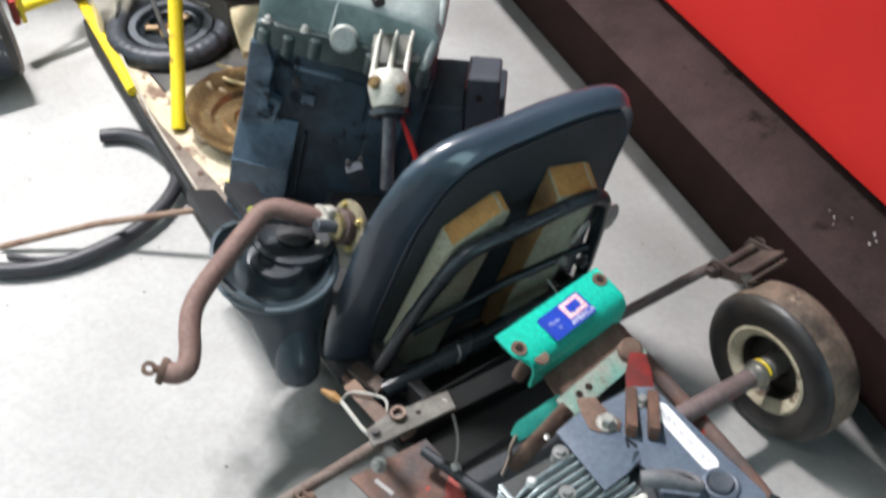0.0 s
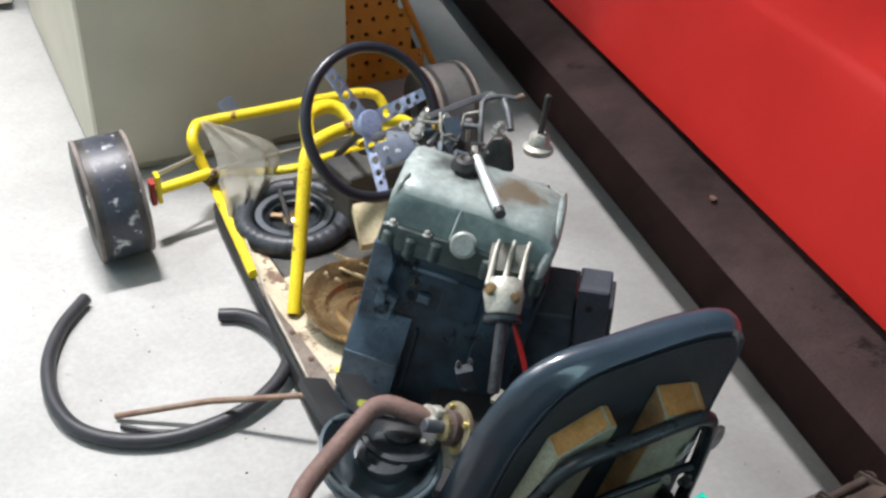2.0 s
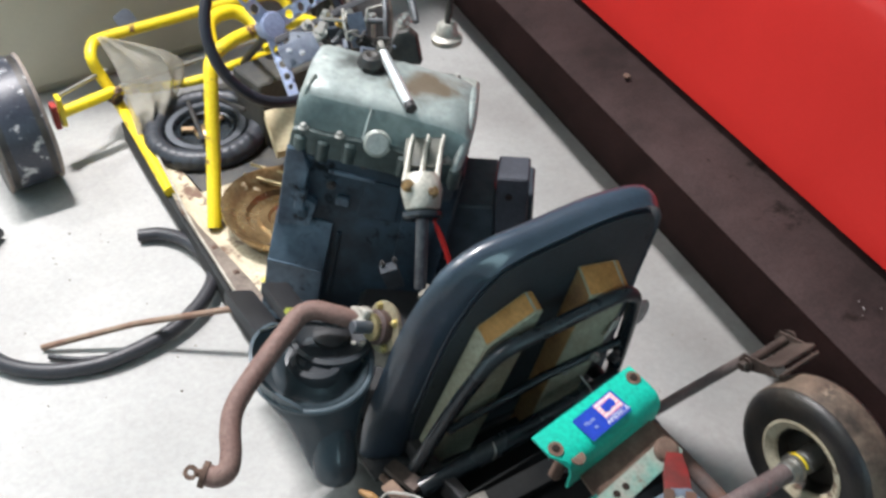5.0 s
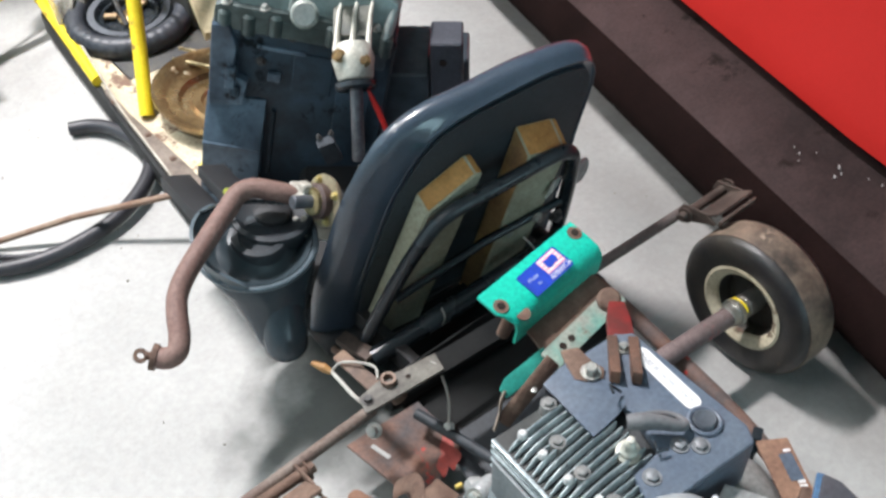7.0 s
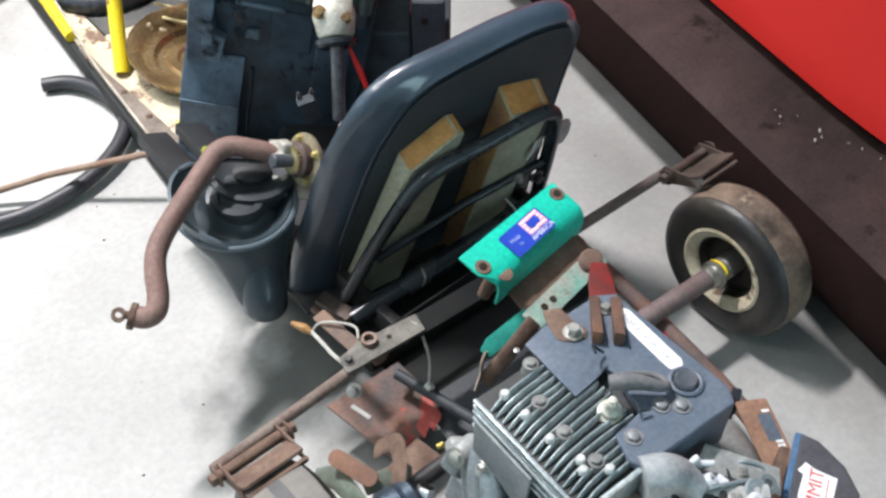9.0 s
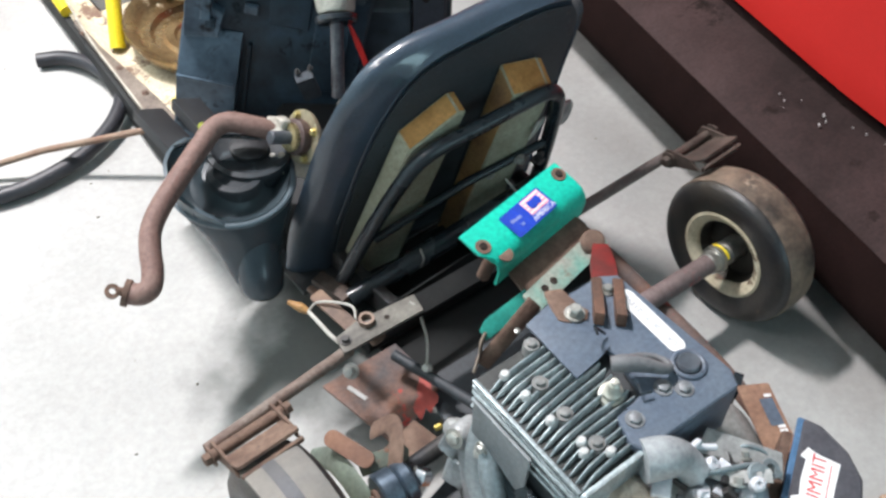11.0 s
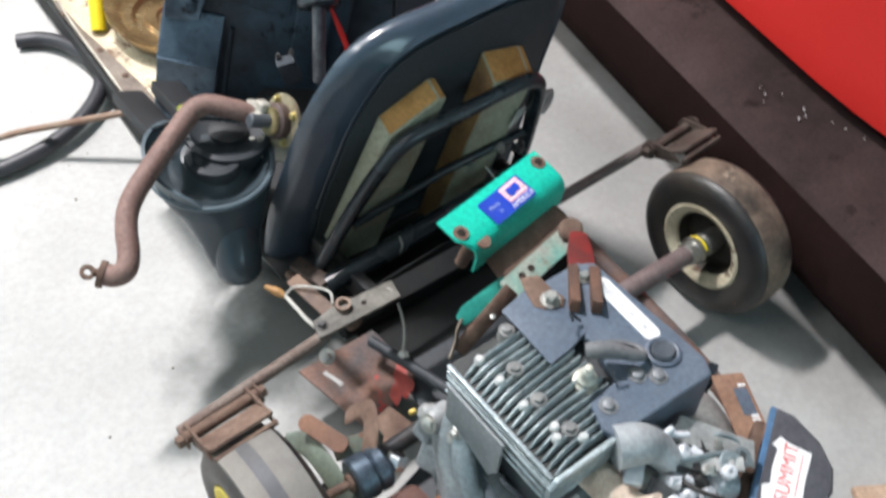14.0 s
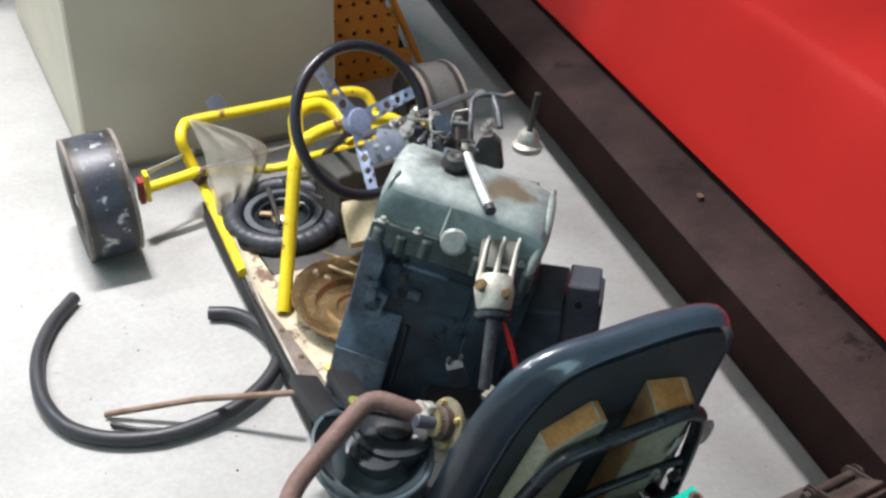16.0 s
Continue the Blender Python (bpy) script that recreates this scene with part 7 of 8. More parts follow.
    bolts(sh, mat("grey_screw", (0.22, 0.23, 0.24), None, 30, 0.45, 0.4), [((*p, zt + 0.004), (0, 0, 1), 0.0075, 0.006) for p in ((-0.026, -0.317), (-0.081, -0.328), (-0.008, -0.332))], "screw")
    bm = bmesh.new()
    lm = frame_of((0.031, -0.24, zt + 0.0045), (-0.04, -1, 0), (1, -0.04, 0))
    slab(bm, rounded(0.108, 0.022, 0.0108, 8), 0.0006, lm, 0)
    lab = part("label", bm, WHITE, sh, "white oval-ended label")
    text(lab, "CAST IRON SLEEVE", frame_of((0.031, -0.24, zt + 0.0052), (0.04, 1, 0), (-1, 0.04, 0)), 0.0105, INK)
    bm = lathe(bmesh.new(), [(0.0, 0), (0.014, 0), (0.0145, 0.005), (0.012, 0.008), (0.006, 0.007), (0, 0.007)], pose(0.02, -0.312, zt + 0.004, 0, 0, 0), 28)
    part("kill_button", bm, mat("dark_slate_knob", (0.06, 0.07, 0.085), None, 14, 0.4), sh, "dark round grommet")
    part("grommet_ring", lathe(bmesh.new(), [(0.0155, 0), (0.021, 0), (0.021, 0.003), (0.018, 0.0045), (0.0155, 0.003)], pose(0.02, -0.312, zt + 0.004), 28, closed=True), SHROUD, sh)
    # cylinder below with fins
    bm = bmesh.new()
    box(bm, (-0.08, -0.265, 0.33), (0.16, 0.14, 0.15), edge=0.01)
    # dark colour stands in for the shade in the cavity under the head
    part("cylinder", bm, mat("recess_shade_cylinder", (0.03, 0.034, 0.036), (0.07, 0.075, 0.08), 14, 0.5, 0.2), e)
    for k in range(3):
        part("cylinder_fin", box(bmesh.new(), (-0.1, -0.268, 0.39 - 0.014 * k), (0.176, 0.184, 0.004), edge=0.0015, seg=1), FINS, e)
    bm = bmesh.new()
    slab(bm, [(-0.19, 0.33), (-0.205, 0.33), (-0.24, 0.325), (-0.272, 0.31), (-0.285, 0.335), (-0.288, 0.395), (-0.19, 0.395)], 0.004, frame_of((-0.196, 0, 0), (0, 1, 0), (0, 0, 1)), 0.001)
    part("side_plate", bm, mat("pale_slate_plate", (0.16, 0.18, 0.19), (0.22, 0.24, 0.25), 12, 0.45, 0.2), e, "pale grey side plate")
    bolt(b2 := bmesh.new(), (-0.2, -0.215, 0.33), (-1, 0, 0), 0.006, 0.006)
    part("bolt", b2, BOLTGREY, e)
    bm = bmesh.new()
    slab(bm, [(-0.195, zt - 0.045), (-0.088, zt - 0.036), (-0.084, zt - 0.004), (-0.092, zt + 0.001), (-0.185, zt - 0.003), (-0.195, zt - 0.012)], 0.007, frame_of((0, y0 - 0.001, 0), (1, 0, 0), (0, 0, 1)), 0.003)
    part("head_wall", bm, FINS, e, "pale cast wall of the head")
    for z in (0.012, 0.022, 0.032):
        part("head_edge", box(bmesh.new(), (x0 - 0.001, (y0 + y1) / 2, zt - z), (0.005, y1 - y0 - 0.004, 0.0045), edge=0.0015), FINS, e)
    # crankcase
    bm = bmesh.new()
    box(bm, (-0.09, -0.245, 0.165), (0.15, 0.17, 0.17), edge=0.03, seg=4)
    lathe(bm, [(0, 0), (0.095, 0), (0.1, 0.008), (0.1, 0.02), (0, 0.02)], pose(-0.165, -0.255, 0.175, 0, -90, 0), 36)
    case = part("crankcase", bm, CASTGREY, e)
    pale = mat("pale_case_bolt", (0.4, 0.41, 0.41), (0.28, 0.29, 0.29), 30, 0.4, 0.4)
    bm = bmesh.new()
    tube(bm, [(-0.18, -0.17, 0.29), (-0.19, -0.2, 0.24), (-0.195, -0.235, 0.205)], 0.02, radii=[0.018, 0.02, 0.03])
    lathe(bm, [(0, 0), (0.036, 0), (0.036, 0.02), (0.026, 0.03), (0, 0.03)], along((-0.18, -0.225, 0.175), (-0.26, -0.222, 0.174)), 28)
    part("bearing_boss", bm, mat("pale_cast_boss", (0.30, 0.32, 0.33), (0.2, 0.21, 0.215), 14, 0.45, 0.3), case)
    bm = bmesh.new()
    lathe(bm, [(0, 0), (0.012, 0), (0.012, 0.012), (0.008, 0.018), (0, 0.018)], along((-0.178, -0.145, 0.265), (-0.205, -0.138, 0.28)), 18)
    part("oil_filler", bm, mat("pale_filler", (0.42, 0.43, 0.42), None, 20, 0.4, 0.3), e, "pale cast filler")
    bm = bmesh.new()
    cyl(bm, (-0.198, -0.138, 0.28), (-0.208, -0.135, 0.277), 0.0042)
    part("brass_nipple", bm, mat("brass_fitting", (0.36, 0.27, 0.07), None, 30, 0.35, 0.7), e, "small brass nipple")
    bm = tube(bmesh.new(), [(-0.19, -0.29, 0.27), (-0.2, -0.31, 0.30), (-0.19, -0.34, 0.30), (-0.185, -0.355, 0.28)], 0.002, seg=8)
    part("wire", bm, BLACKPLASTIC, e)
    # flange, cover and bosses down the side of the case
    strip = mat("pale_cast_flange", (0.3, 0.335, 0.345), (0.2, 0.225, 0.235), 16, 0.4, 0.35, wear=(0.07, 0.07, 0.065), amount=0.06, wear_scale=26)
    bm = tube(bmesh.new(), [(-0.172, -0.19, 0.33), (-0.19, -0.2, 0.3), (-0.2, -0.215, 0.262), (-0.205, -0.245, 0.225), (-0.205, -0.275, 0.185), (-0.205, -0.295, 0.135), (-0.2, -0.3, 0.09)], 0.009, seg=10, flat=1.9)
    part("cover_flange", bm, strip, case, "pale cast flange of the crankcase cover")
    bm = bmesh.new()
    slab(bm, [(-0.215, 0.3), (-0.25, 0.275), (-0.3, 0.262), (-0.35, 0.25), (-0.362, 0.19), (-0.355, 0.08), (-0.29, 0.08), (-0.285, 0.15), (-0.26, 0.2), (-0.225, 0.245)], 0.03, frame_of((-0.2, 0, 0), (0, 1, 0), (0, 0, 1)), 0.008, 3)
    part("case_cover", bm, mat("slate_case_paint", (0.13, 0.155, 0.17), (0.09, 0.11, 0.125), 9, 0.4, 0.1, wear=(0.05, 0.05, 0.045), amount=0.05, wear_scale=20), case, "slate-grey crankcase cover")
    bm = tube(bmesh.new(), [(-0.178, -0.2, 0.34), (-0.2, -0.235, 0.3), (-0.208, -0.268, 0.262), (-0.2, -0.3, 0.235)], 0.013, seg=12, radii=[0.012, 0.015, 0.014, 0.011])
    part("oil_duct", bm, CASTGREY, case, "grey cast oil duct")
    for p, r, d in (((-0.19, -0.168, 0.29), 0.016, 0.026), ((-0.205, -0.262, 0.205), 0.011, 0.016), ((-0.208, -0.291, 0.166), 0.0125, 0.018), ((-0.207, -0.297, 0.122), 0.0135, 0.02), ((-0.2, -0.262, 0.232), 0.01, 0.018), ((-0.19, -0.21, 0.31), 0.011, 0.016)):
        P1, way = Vector(p), Vector((-1, -0.15, 0.45))
        bm = lathe(bmesh.new(), [(0, -0.02), (r * 1.15, -0.02), (r, d * 0.4), (r * 0.8, d * 0.6), (0, d * 0.6)], along(P1, P1 + way), 18)
        boss = part("cast_boss", bm, pale, case, "pale cast boss")
        bolts(boss, BOLTGREY, [(P1 + way.normalized() * d * 0.6, way, r * 0.55, 0.007)])
    for p, sz, r in (((-0.185, -0.15, 0.25), (0.022, 0.03, 0.05), (10, 20, 15)), ((-0.192, -0.17, 0.21), (0.03, 0.034, 0.04), (0, 25, 20))):
        part("case_rib", box(bmesh.new(), p, sz, r, 0.008, 3), strip, case)
    bm = tube(bmesh.new(), [(-0.2, -0.3, 0.35), (-0.21, -0.31, 0.365), (-0.205, -0.335, 0.362), (-0.198, -0.345, 0.345), (-0.2, -0.325, 0.33)], 0.003, seg=8)
    part("wire", bm, BLACKPLASTIC, e, "black wire loop")
    bm = bmesh.new()
    slab(bm, [(-0.035, -0.016), (0.035, -0.02), (0.03, 0.02), (-0.03, 0.016)], 0.004, frame_of((-0.085, -0.385, 0.205), (0.8, 0.1, 0.0), (0, 0.5, 0.6)), 0.001)
    part("lower_bracket", bm, SHROUD, e, "slate-grey lower bracket")
    # crank shaft with clutch drum
    bm = cyl(bmesh.new(), (-0.20, -0.222, 0.172), (-0.262, -0.221, 0.172), 0.0165)
    part("crank_nose", bm, mat("orange_rust", (0.26, 0.115, 0.05), (0.2, 0.08, 0.04), 20, 0.7, 0.1), e, "orange-rusty shaft")
    ax = along((-0.232, -0.221, 0.172), (-0.34, -0.219, 0.172))
    bm = lathe(bmesh.new(), [(0, 0), (0.03, 0), (0.046, 0.004), (0.048, 0.01), (0.048, 0.04), (0.045, 0.043), (0, 0.043)], ax, 40)
    dr = part("clutch_drum", bm, mat("maroon_drum", (0.11, 0.05, 0.045), (0.2, 0.12, 0.1), 12, 0.16, 0.4, wear=(0.3, 0.24, 0.2), amount=0.0), e, "maroon clutch drum")
    # flat white patch that paints the highlight on the drum
    bm = bmesh.new()
    slab(bm, rounded(0.022, 0.026, 0.002, 2), 0.0008, frame_of((-0.258, -0.252, 0.2088), (1, 0, 0), (0, -0.75, 0.66)), 0)
    part("sticker", bm, WHITE, dr, "white patch standing in for the drum's highlight")
    bm = lathe(bmesh.new(), [(0.03, 0.043), (0.047, 0.043), (0.05, 0.047), (0.05, 0.056), (0.046, 0.06), (0.036, 0.06), (0.03, 0.052)], ax, 40, closed=True)
    part("drum_rim", bm, GREENGREY, dr, "faded green drum rim")
    bm = lathe(bmesh.new(), [(0, 0.046), (0.036, 0.046), (0.036, 0.05), (0.016, 0.054), (0, 0.054)], ax, 32)
    part("drum_face", bm, DARKSTEEL, dr)
    bm = cyl(bmesh.new(), (-0.28, -0.22, 0.172), (-0.318, -0.2195, 0.172), 0.0125)
    bolt(bm, (-0.317, -0.2195, 0.172), (-1, 0, 0), 0.006, 0.008)
    part("shaft_end", bm, mat("orange_rust_end", (0.3, 0.13, 0.06), (0.22, 0.09, 0.04), 20, 0.65, 0.1), e, "orange-rusty shaft end")
    # jackshaft pulley
    px = along((-0.245, -0.135, 0.19), (-0.40, -0.125, 0.19))
    bm = lathe(bmesh.new(), [(0, 0), (0.026, 0), (0.03, 0.004), (0.03, 0.016), (0.027, 0.019), (0.031, 0.023), (0.031, 0.045), (0.028, 0.048), (0, 0.048)], px, 36)
    pu = part("idler_pulley", bm, BLUEGREY, e, "blued steel idler drum")
    bm = cyl(bmesh.new(), px @ Vector((0, 0, 0.048)), px @ Vector((0, 0, 0.085)), 0.0065)
    cyl(bm, px @ Vector((0, 0, 0.048)), px @ Vector((0, 0, 0.054)), 0.013)
    part("pin", bm, RUST, pu)
    bm = bmesh.new()
    bolt(bm, px @ Vector((0.012, 0.004, -0.006)), (0.6, 0.3, 0.8), 0.0135, 0.02, False)
    part("bright_nut", bm, CHROME, pu, "bright hexagon nut")
    # guard plates round the belt
    bm = bmesh.new()
    slab(bm, [(-0.03, -0.012), (0.03, -0.012), (0.036, 0.0), (0.03, 0.012), (-0.03, 0.012)], 0.03, frame_of((-0.255, -0.075, 0.16), (0.8, -0.1, -0.2), (0.1, 0.9, 0.4)), 0.004)
    part("belt_guard", bm, GREENGREY, e, "faded green guard")
    bm = tube(bmesh.new(), [(-0.24, -0.04, 0.18), (-0.225, -0.06, 0.21), (-0.235, -0.09, 0.225), (-0.26, -0.12, 0.2)], 0.014, flat=0.25)
    part("belt_guard", tube(bmesh.new(), [(-0.318, 0.0, 0.13), (-0.308, -0.03, 0.165), (-0.305, -0.06, 0.178), (-0.304, -0.1, 0.172), (-0.304, -0.135, 0.15)], 0.015, flat=0.14), GREENGREY, e, "faded green curved guard")
    pb = bmesh.new()
    slab(pb, rounded(0.078, 0.024, 0.0115, 6), 0.005, frame_of((-0.286, -0.055, 0.198), (0.3, -0.9, 0.02), (0.9, 0.3, 0.35)), 0.0015)
    part("paddle", pb, mat("orange_brown_rust", (0.2, 0.1, 0.06), (0.13, 0.07, 0.05), 20, 0.7), e, "rusty rounded paddle")
    part("guard_strap", bm, RUST, e, "rusty curved strap")
    bm = bmesh.new()
    box(bm, (-0.195, -0.06, 0.11), (0.08, 0.05, 0.02), (0, 0, 12), 0.004)
    part("channel", bm, RUST, e, "rusty channel piece")


rear_engine()


def carburettor():
    c = thing("carburettor", 0.0, -0.42, 0.2, "grimy alloy carburettor with levers, bolted to the small engine", "carburettor")
    rng = random.Random(8)
    bm = bmesh.new()
    cyl(bm, (-0.03, -0.36, 0.305), (-0.01, -0.40, 0.30), 0.02)
    box(bm, (-0.012, -0.405, 0.295), (0.055, 0.05, 0.05), (5, 8, 25), 0.009, 3)
    cyl(bm, (-0.01, -0.4, 0.25), (-0.01, -0.4, 0.285), 0.026)
    cyl(bm, (0.0, -0.42, 0.3), (0.04, -0.445, 0.295), 0.019)
    part("body", bm, mat("bright_cast_alloy", (0.46, 0.49, 0.52), (0.22, 0.24, 0.26), 22, 0.4, 0.3, wear=(0.04, 0.04, 0.04), amount=0.12, wear_scale=30), c)
    bm = bmesh.new()
    slab(bm, [(-0.05, -0.012), (0.03, -0.014), (0.055, -0.02), (0.05, 0.012), (0.01, 0.016), (-0.04, 0.02)], 0.003, frame_of((0.035, -0.40, 0.335), (0.6, -0.7, -0.1), (0.6, 0.6, 0.3)), 0.001)
    part("linkage_plate", bm, mat("pale_link", (0.4, 0.4, 0.39), None, 25, 0.45, 0.5), c, "pale bent linkage plate")
    bright = mat("bright_alloy_bits", (0.72, 0.73, 0.76), (0.5, 0.52, 0.55), 26, 0.3, 0.15, wear=(0.12, 0.12, 0.12), amount=0.08, wear_scale=40, bump=0.5, fine=90)
    # intake elbow from the shroud, lever plate, choke disc
    part("intake_elbow", tube(bmesh.new(), [(-0.08, -0.35, 0.365), (-0.055, -0.362, 0.365), (-0.035, -0.372, 0.352), (-0.025, -0.39, 0.335)], 0.03, radii=[0.026, 0.025, 0.021, 0.019], seg=20), mat("pale_grey_elbow", (0.4, 0.42, 0.43), (0.28, 0.3, 0.31), 12, 0.45, 0.2), c, "pale grey intake elbow")
    part("lever_plate", slab(bmesh.new(), [(-0.062, 0.012), (-0.05, 0.022), (-0.03, 0.006), (0.02, -0.004), (0.05, 0.0), (0.052, -0.016), (0.0, -0.02), (-0.05, -0.006)], 0.003, frame_of((0.008, -0.405, 0.338), (0.72, -0.66, 0.05), (0.6, 0.72, 0.25)), 0.001), mat("pale_bent_lever", (0.5, 0.5, 0.48), (0.38, 0.38, 0.37), 20, 0.4, 0.3), c, "pale bent lever plate")
    part("choke_disc", lathe(bmesh.new(), [(0, 0), (0.013, 0), (0.014, 0.002), (0.012, 0.004), (0.004, 0.004), (0.003, 0.002), (0, 0.002)], along((0.03, -0.434, 0.338), (0.02, -0.46, 0.42)), 22), CASTGREY, c, "grey choke disc")
    for p, q, r in (((-0.055, -0.37, 0.352), (-0.005, -0.37, 0.362), 0.0045), ((-0.02, -0.36, 0.35), (0.01, -0.385, 0.352), 0.004)):
        part("link_rod", cyl(bmesh.new(), p, q, r), bright, c, "bright link rod")
    part("float_bracket", box(bmesh.new(), (-0.068, -0.376, 0.335), (0.034, 0.022, 0.018), (0, -10, 40), 0.004, 3), bright, c, "bright square bracket")
    for k in range(20):
        t = k / 19
        p = Vector((-0.045 + 0.062 * (k % 5) / 4, -0.392 - 0.052 * t, 0.338 - 0.026 * t)) + Vector((rng.uniform(-1, 1), rng.uniform(-1, 1), rng.uniform(-1, 1))) * 0.007
        sz = (rng.uniform(0.01, 0.026), rng.uniform(0.008, 0.018), rng.uniform(0.004, 0.014))
        part("casting", box(bmesh.new(), p, sz, (rng.uniform(-35, 35), rng.uniform(-35, 35), rng.uniform(0, 180)), 0.0025, 2), bright if k % 4 else DARKSTEEL, c, "bright alloy casting" if k % 4 else "dark steel lever")
    for p, w in (((-0.01, -0.392, 0.34), (0.3, -0.5, 1)), ((0.02, -0.44, 0.333), (-0.2, -0.4, 1)), ((-0.03, -0.43, 0.318), (-0.6, -0.4, 0.8))):
        part("jet", lathe(bmesh.new(), [(0, 0), (0.009, 0), (0.009, 0.01), (0.006, 0.013), (0.003, 0.013), (0.003, 0.01), (0, 0.01)], along(p, Vector(p) + Vector(w)), 18), bright, c, "bright screwed jet")
    for k in range(9):
        p = Vector((rng.uniform(-0.03, 0.05), rng.uniform(-0.45, -0.39), rng.uniform(0.29, 0.335)))
        w = Vector((rng.uniform(-1, 1), rng.uniform(-1, 1), rng.uniform(0.4, 1.3)))
        bolts(c, BOLTGREY, [(p, w, rng.uniform(0.004, 0.007), rng.uniform(0.006, 0.012))], "screw")
    rods(c, CASTGREY, [([(-0.045, -0.385, 0.335), (-0.02, -0.4, 0.345), (0.03, -0.42, 0.34), (0.05, -0.43, 0.33)], 0.003), ([(0.02, -0.38, 0.32), (0.045, -0.4, 0.34), (0.06, -0.42, 0.335), (0.055, -0.44, 0.32)], 0.0025)], "lever")
    part("lever_eye", lathe(bmesh.new(), [(0.006, 0), (0.012, 0), (0.012, 0.003), (0.006, 0.003)], pose(0.048, -0.437, 0.335, 20, 10, 0), 18, closed=True), CASTGREY, c)
    bm = tube(bmesh.new(), [(-0.03, -0.41, 0.33), (-0.02, -0.44, 0.33), (-0.0, -0.465, 0.32), (0.0, -0.5, 0.3)], 0.003, seg=8)
    part("spring_wire", bm, DARKSTEEL, c)
    bm = bmesh.new()
    box(bm, (-0.05, -0.375, 0.31), (0.03, 0.024, 0.018), (0, 0, 30), 0.005)
    part("insulator", bm, mat("pale_spacer", (0.5, 0.5, 0.47), None, 25, 0.5), c)
    c.scale = (0.96, 0.96, 0.96)
    c.location = (-0.025, -0.431, 0.246)


carburettor()


def filter_box():
    f = thing("air_filter_box", 0.06, -0.48, 0.2, "dark grey air filter box with a white sticker, beside the carburettor", "filter box")
    A, B, C, D = (0.125, -0.418), (0.112, -0.525), (0.03, -0.54), (-0.004, -0.492)
    zt = 0.352
    bm = bmesh.new()
    out = [(0.0, -0.492), (0.124, -0.42), (0.132, -0.44), (0.128, -0.482), (0.112, -0.514), (0.088, -0.532), (0.03, -0.545)]
    slab(bm, out[::-1], 0.19, Matrix.Translation((0, 0, zt - 0.19)), 0.007, 3)
    part("lid", bm, mat("dark_slate_plastic", (0.05, 0.05, 0.06), (0.075, 0.075, 0.085), 12, 0.4, bump=0.12), f)
    bm = bmesh.new()
    m = frame_of((0.062, -0.4555, zt - 0.006), (0.124, 0.072, 0), (-0.072, 0.124, 0))
    slab(bm, rounded(0.142, 0.012, 0.002, 2), 0.006, m @ pose(0, 0, -0.003), 0.001)
    part("blue_edge", bm, mat("blue_edge_paint", (0.05, 0.13, 0.25), (0.08, 0.15, 0.24), 14, 0.45), f, "blue edge strip")
    bm = bmesh.new()
    slab(bm, rounded(0.12, 0.012, 0.002, 2), 0.12, m @ pose(-0.005, 0.012, -0.13), 0.002)
    part("back_plate", bm, RUST, f, "rusty back plate")
    sm = Matrix.Translation((0.058, -0.4905, zt + 0.0002)) @ Matrix.Diagonal((0.86, 0.86, 1, 1)) @ Matrix.Translation((-0.058, 0.4915, -zt - 0.0002)) @ frame_of((0.058, -0.4915, zt + 0.0002), (0.124, 0.072, 0), (-0.072, 0.124, 0))
    bm = bmesh.new()
    slab(bm, [(-0.052, -0.006), (-0.048, -0.03), (0.0, -0.028), (0.046, -0.03), (0.05, 0.0), (0.056, 0.014), (0.04, 0.022), (0.036, 0.014), (0.005, 0.016), (-0.02, 0.014), (-0.026, 0.024), (-0.052, 0.02)], 0.0006, sm @ pose(0.004, 0.006, 0), 0)
    st = part("sticker", bm, WHITE, f, "white sticker with red lettering")
    text(st, "SUMMIT", sm @ pose(0.008, 0.002, 0.0007), 0.026, STICKERRED)
    bm = bmesh.new()
    slab(bm, [(-0.034, -0.0006), (0.034, -0.0006), (0.034, 0.0006), (-0.034, 0.0006)], 0.0003, sm @ pose(0.01, -0.013, 0.0007), 0)
    part("line", bm, STICKERRED, st)
    bm = bmesh.new()
    pm = frame_of((0.122, -0.385, 0.298), (0.45, 0.9, 0.0), (-0.9, 0.45, 0.08))
    slab(bm, rounded(0.11, 0.044, 0.003, 3), 0.003, pm, 0.001)
    pl = part("bracket_plate", bm, mat("brown_rust_plate", (0.22, 0.12, 0.08), (0.3, 0.18, 0.12), 16, 0.65, 0.1), f, "brown rusty bracket plate")
    bm = bmesh.new()
    slab(bm, rounded(0.04, 0.018, 0.002, 2), 0.0006, pm @ pose(0.012, -0.008, 0.003), 0)
    part("dark_patch", bm, SHROUD, pl, "dark paint patch")
    for k in range(3):
        bm = bmesh.new()
        slab(bm, rounded(0.004, 0.01, 0.0005, 2), 0.0004, pm @ pose(-0.016 + 0.006 * k if k < 2 else 0.036, -0.012, 0.0036), 0)
        part("paint_dab", bm, WHITE, pl, "white paint dab")
    bm = bmesh.new()
    box(bm, (0.188, -0.296, 0.215), (0.022, 0.014, 0.034), (0, 0, 30), 0.003)
    cyl(bm, (0.188, -0.296, 0.12), (0.188, -0.296, 0.2), 0.006)
    part("clip", bm, BLACKPLASTIC, f, "small black clip")
    bm = tube(bmesh.new(), [(0.085, -0.305, 0.27), (0.082, -0.345, 0.275), (0.068, -0.385, 0.27), (0.045, -0.42, 0.255)], 0.03, radii=[0.022, 0.034, 0.036, 0.026], seg=20)
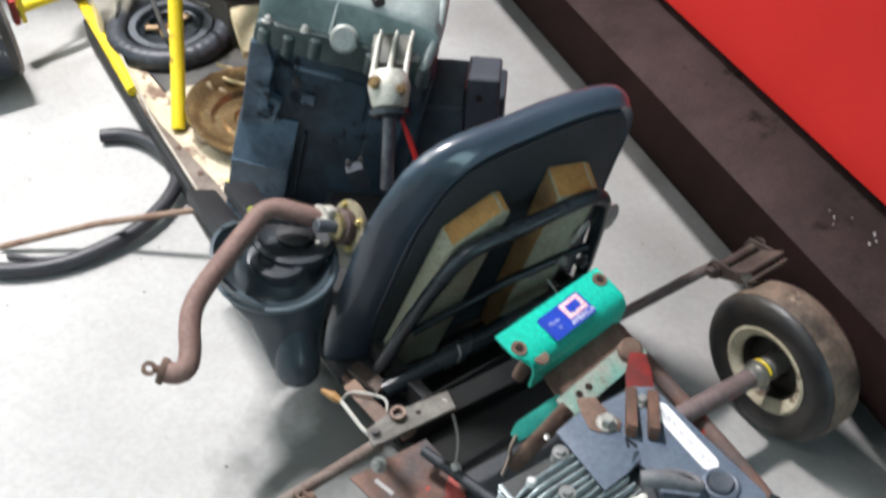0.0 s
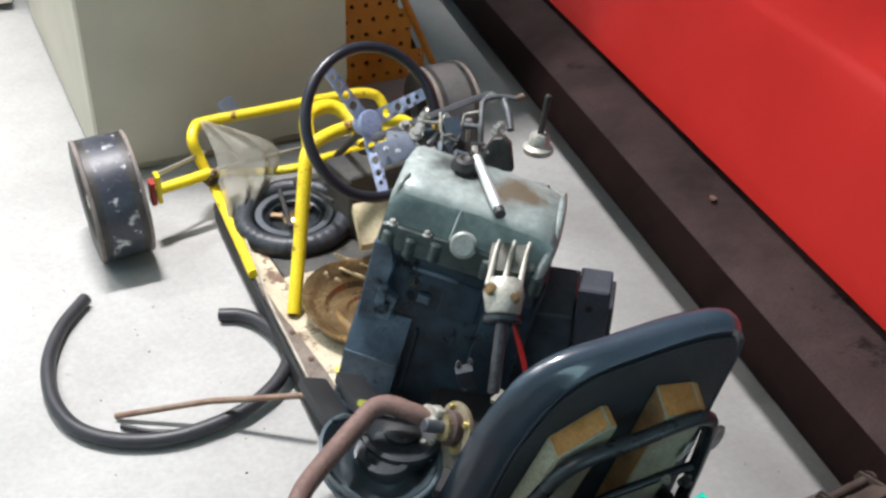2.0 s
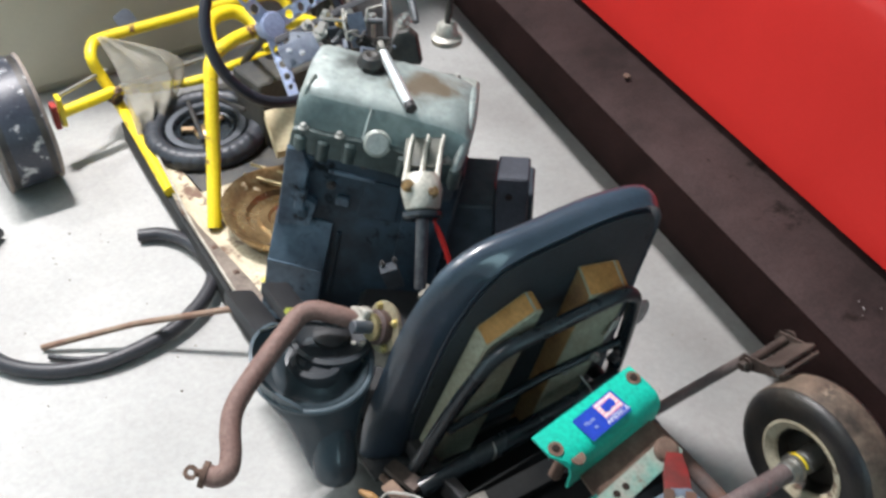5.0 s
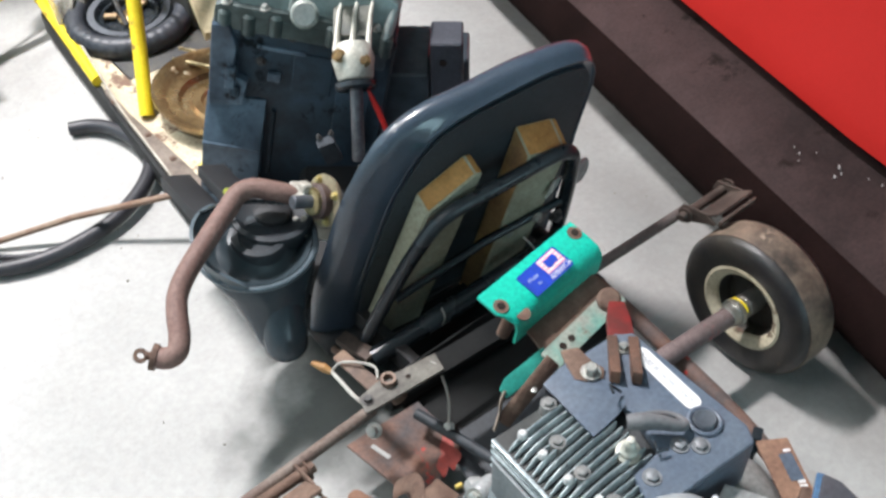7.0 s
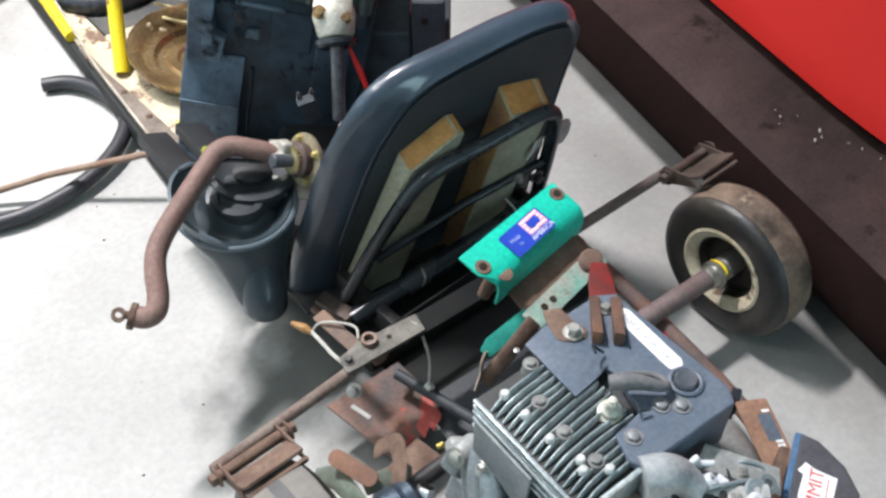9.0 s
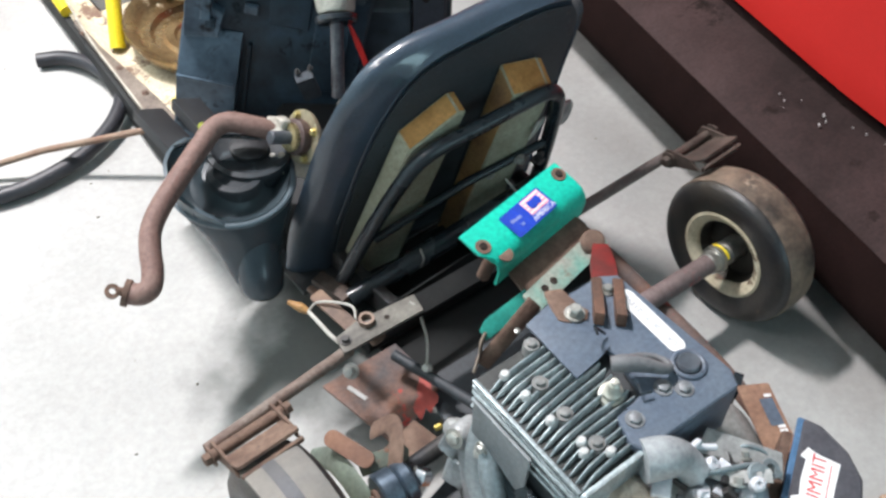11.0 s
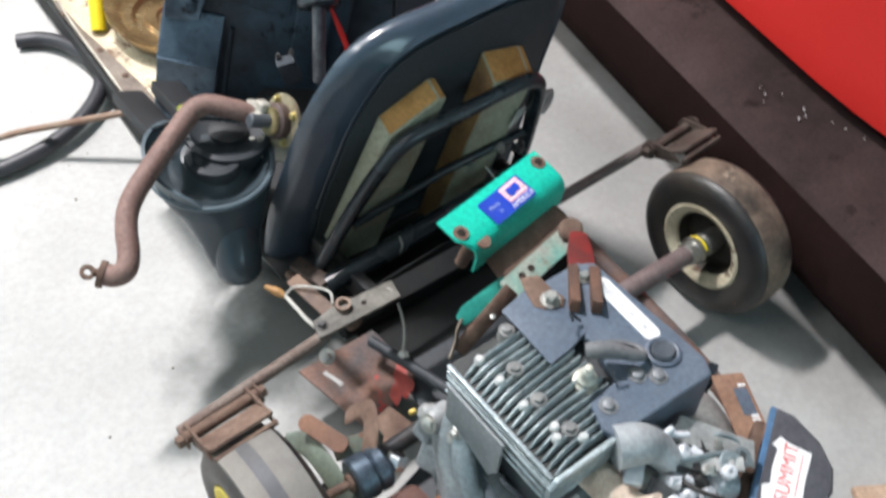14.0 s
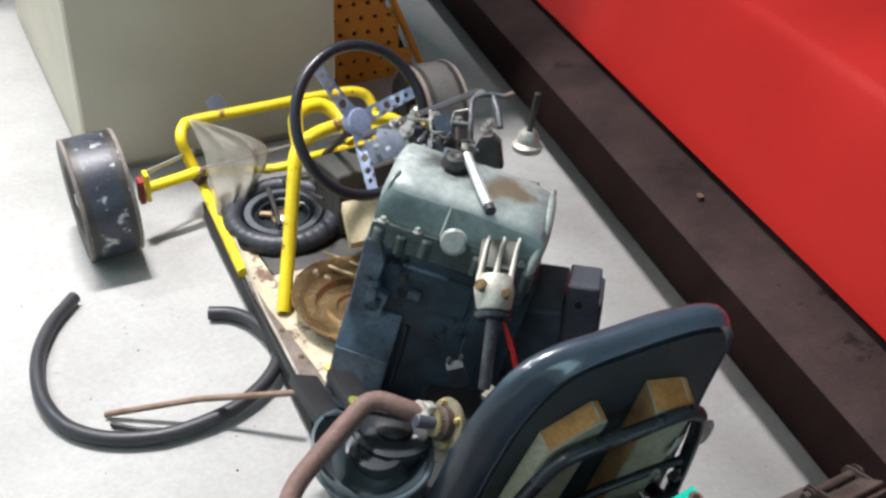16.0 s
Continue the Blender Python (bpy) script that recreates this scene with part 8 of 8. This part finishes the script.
    part("intake_bulge", bm, mat("dull_grey_cover", (0.28, 0.28, 0.265), (0.2, 0.2, 0.19), 6, 0.45, 0.1, bump=0.05), f, "smooth dull grey cover")


filter_box()


def wrapped_exhaust():
    w = thing("wrapped_exhaust", -0.1, -0.43, 0.2, "exhaust silencer wrapped in frayed tan heat tape, on the engine", "exhaust")
    bm = bmesh.new()
    line = [Vector(p) for p in ((-0.118, -0.335, 0.36), (-0.117, -0.36, 0.358), (-0.116, -0.39, 0.355), (-0.114, -0.42, 0.35), (-0.111, -0.45, 0.346), (-0.107, -0.48, 0.342), (-0.102, -0.505, 0.338), (-0.098, -0.522, 0.335))]
    pts = curve_points(line, 10)
    n = len(pts)
    seg = 40
    rings = []
    for i, p in enumerate(pts):
        t = i / (n - 1)
        d = (pts[min(i + 1, n - 1)] - pts[max(i - 1, 0)]).normalized()
        up = (Vector((0, 0, 1)) - d * d.z).normalized()
        side = d.cross(up)
        r = float(np.interp(t, [0, 0.3, 0.39, 0.43, 0.7, 1.0], [0.019, 0.02, 0.023, 0.034, 0.0395, 0.0415]))
        ring = []
        for k in range(seg):
            a = 2 * math.pi * k / seg
            wrap = (t * 9 + a / (2 * math.pi)) % 1.0
            rr = r * (1 + 0.12 * wrap) + 0.0028 * noise.noise(Vector((a * 3, t * 30, 0)))
            ring.append(bm.verts.new(p + rr * (math.cos(a) * up + math.sin(a) * side)))
        rings.append(ring)
    for a, b in zip(rings, rings[1:]):
        for k in range(seg):
            bm.faces.new((a[k], a[(k + 1) % seg], b[(k + 1) % seg], b[k]))
    bm.faces.new(rings[0][::-1])
    bm.faces.new(rings[-1])
    part("wrap", bm, CLOTH, w, angle=70)
    rng = random.Random(3)
    bm = bmesh.new()
    c = pts[-1]
    d = (pts[-1] - pts[-2]).normalized()
    up = (Vector((0, 0, 1)) - d * d.z).normalized()
    side = d.cross(up)
    for k in range(70):
        a = rng.uniform(0, 6.283)
        p = c + 0.044 * (math.cos(a) * up + math.sin(a) * side)
        q = p + d * rng.uniform(0.006, 0.02) + 0.008 * Vector((rng.uniform(-1, 1), rng.uniform(-1, 1), rng.uniform(-1, 1)))
        tube(bm, [p, (p + q) / 2 + 0.002 * up, q], 0.0009, seg=4, bent=False)
    part("frayed_threads", bm, CLOTH, w, "frayed tape threads")
    bm = tube(bmesh.new(), [(-0.14, -0.362, 0.333), (-0.17, -0.362, 0.332), (-0.189, -0.363, 0.33), (-0.194, -0.368, 0.327), (-0.192, -0.39, 0.324), (-0.19, -0.414, 0.32)], 0.0038, seg=8)
    part("wire_bracket", bm, mat("white_wire", (0.85, 0.85, 0.83), None, 20, 0.35), w, "bent white wire bracket")


wrapped_exhaust()

bm = bmesh.new()
box(bm, (0.405, -0.605, 0.008), (0.2, 0.14, 0.014), (0, 0, -32), 0.004)
single("cardboard_piece", bm, CARD, "piece of brown cardboard lying on the floor", "cardboard")
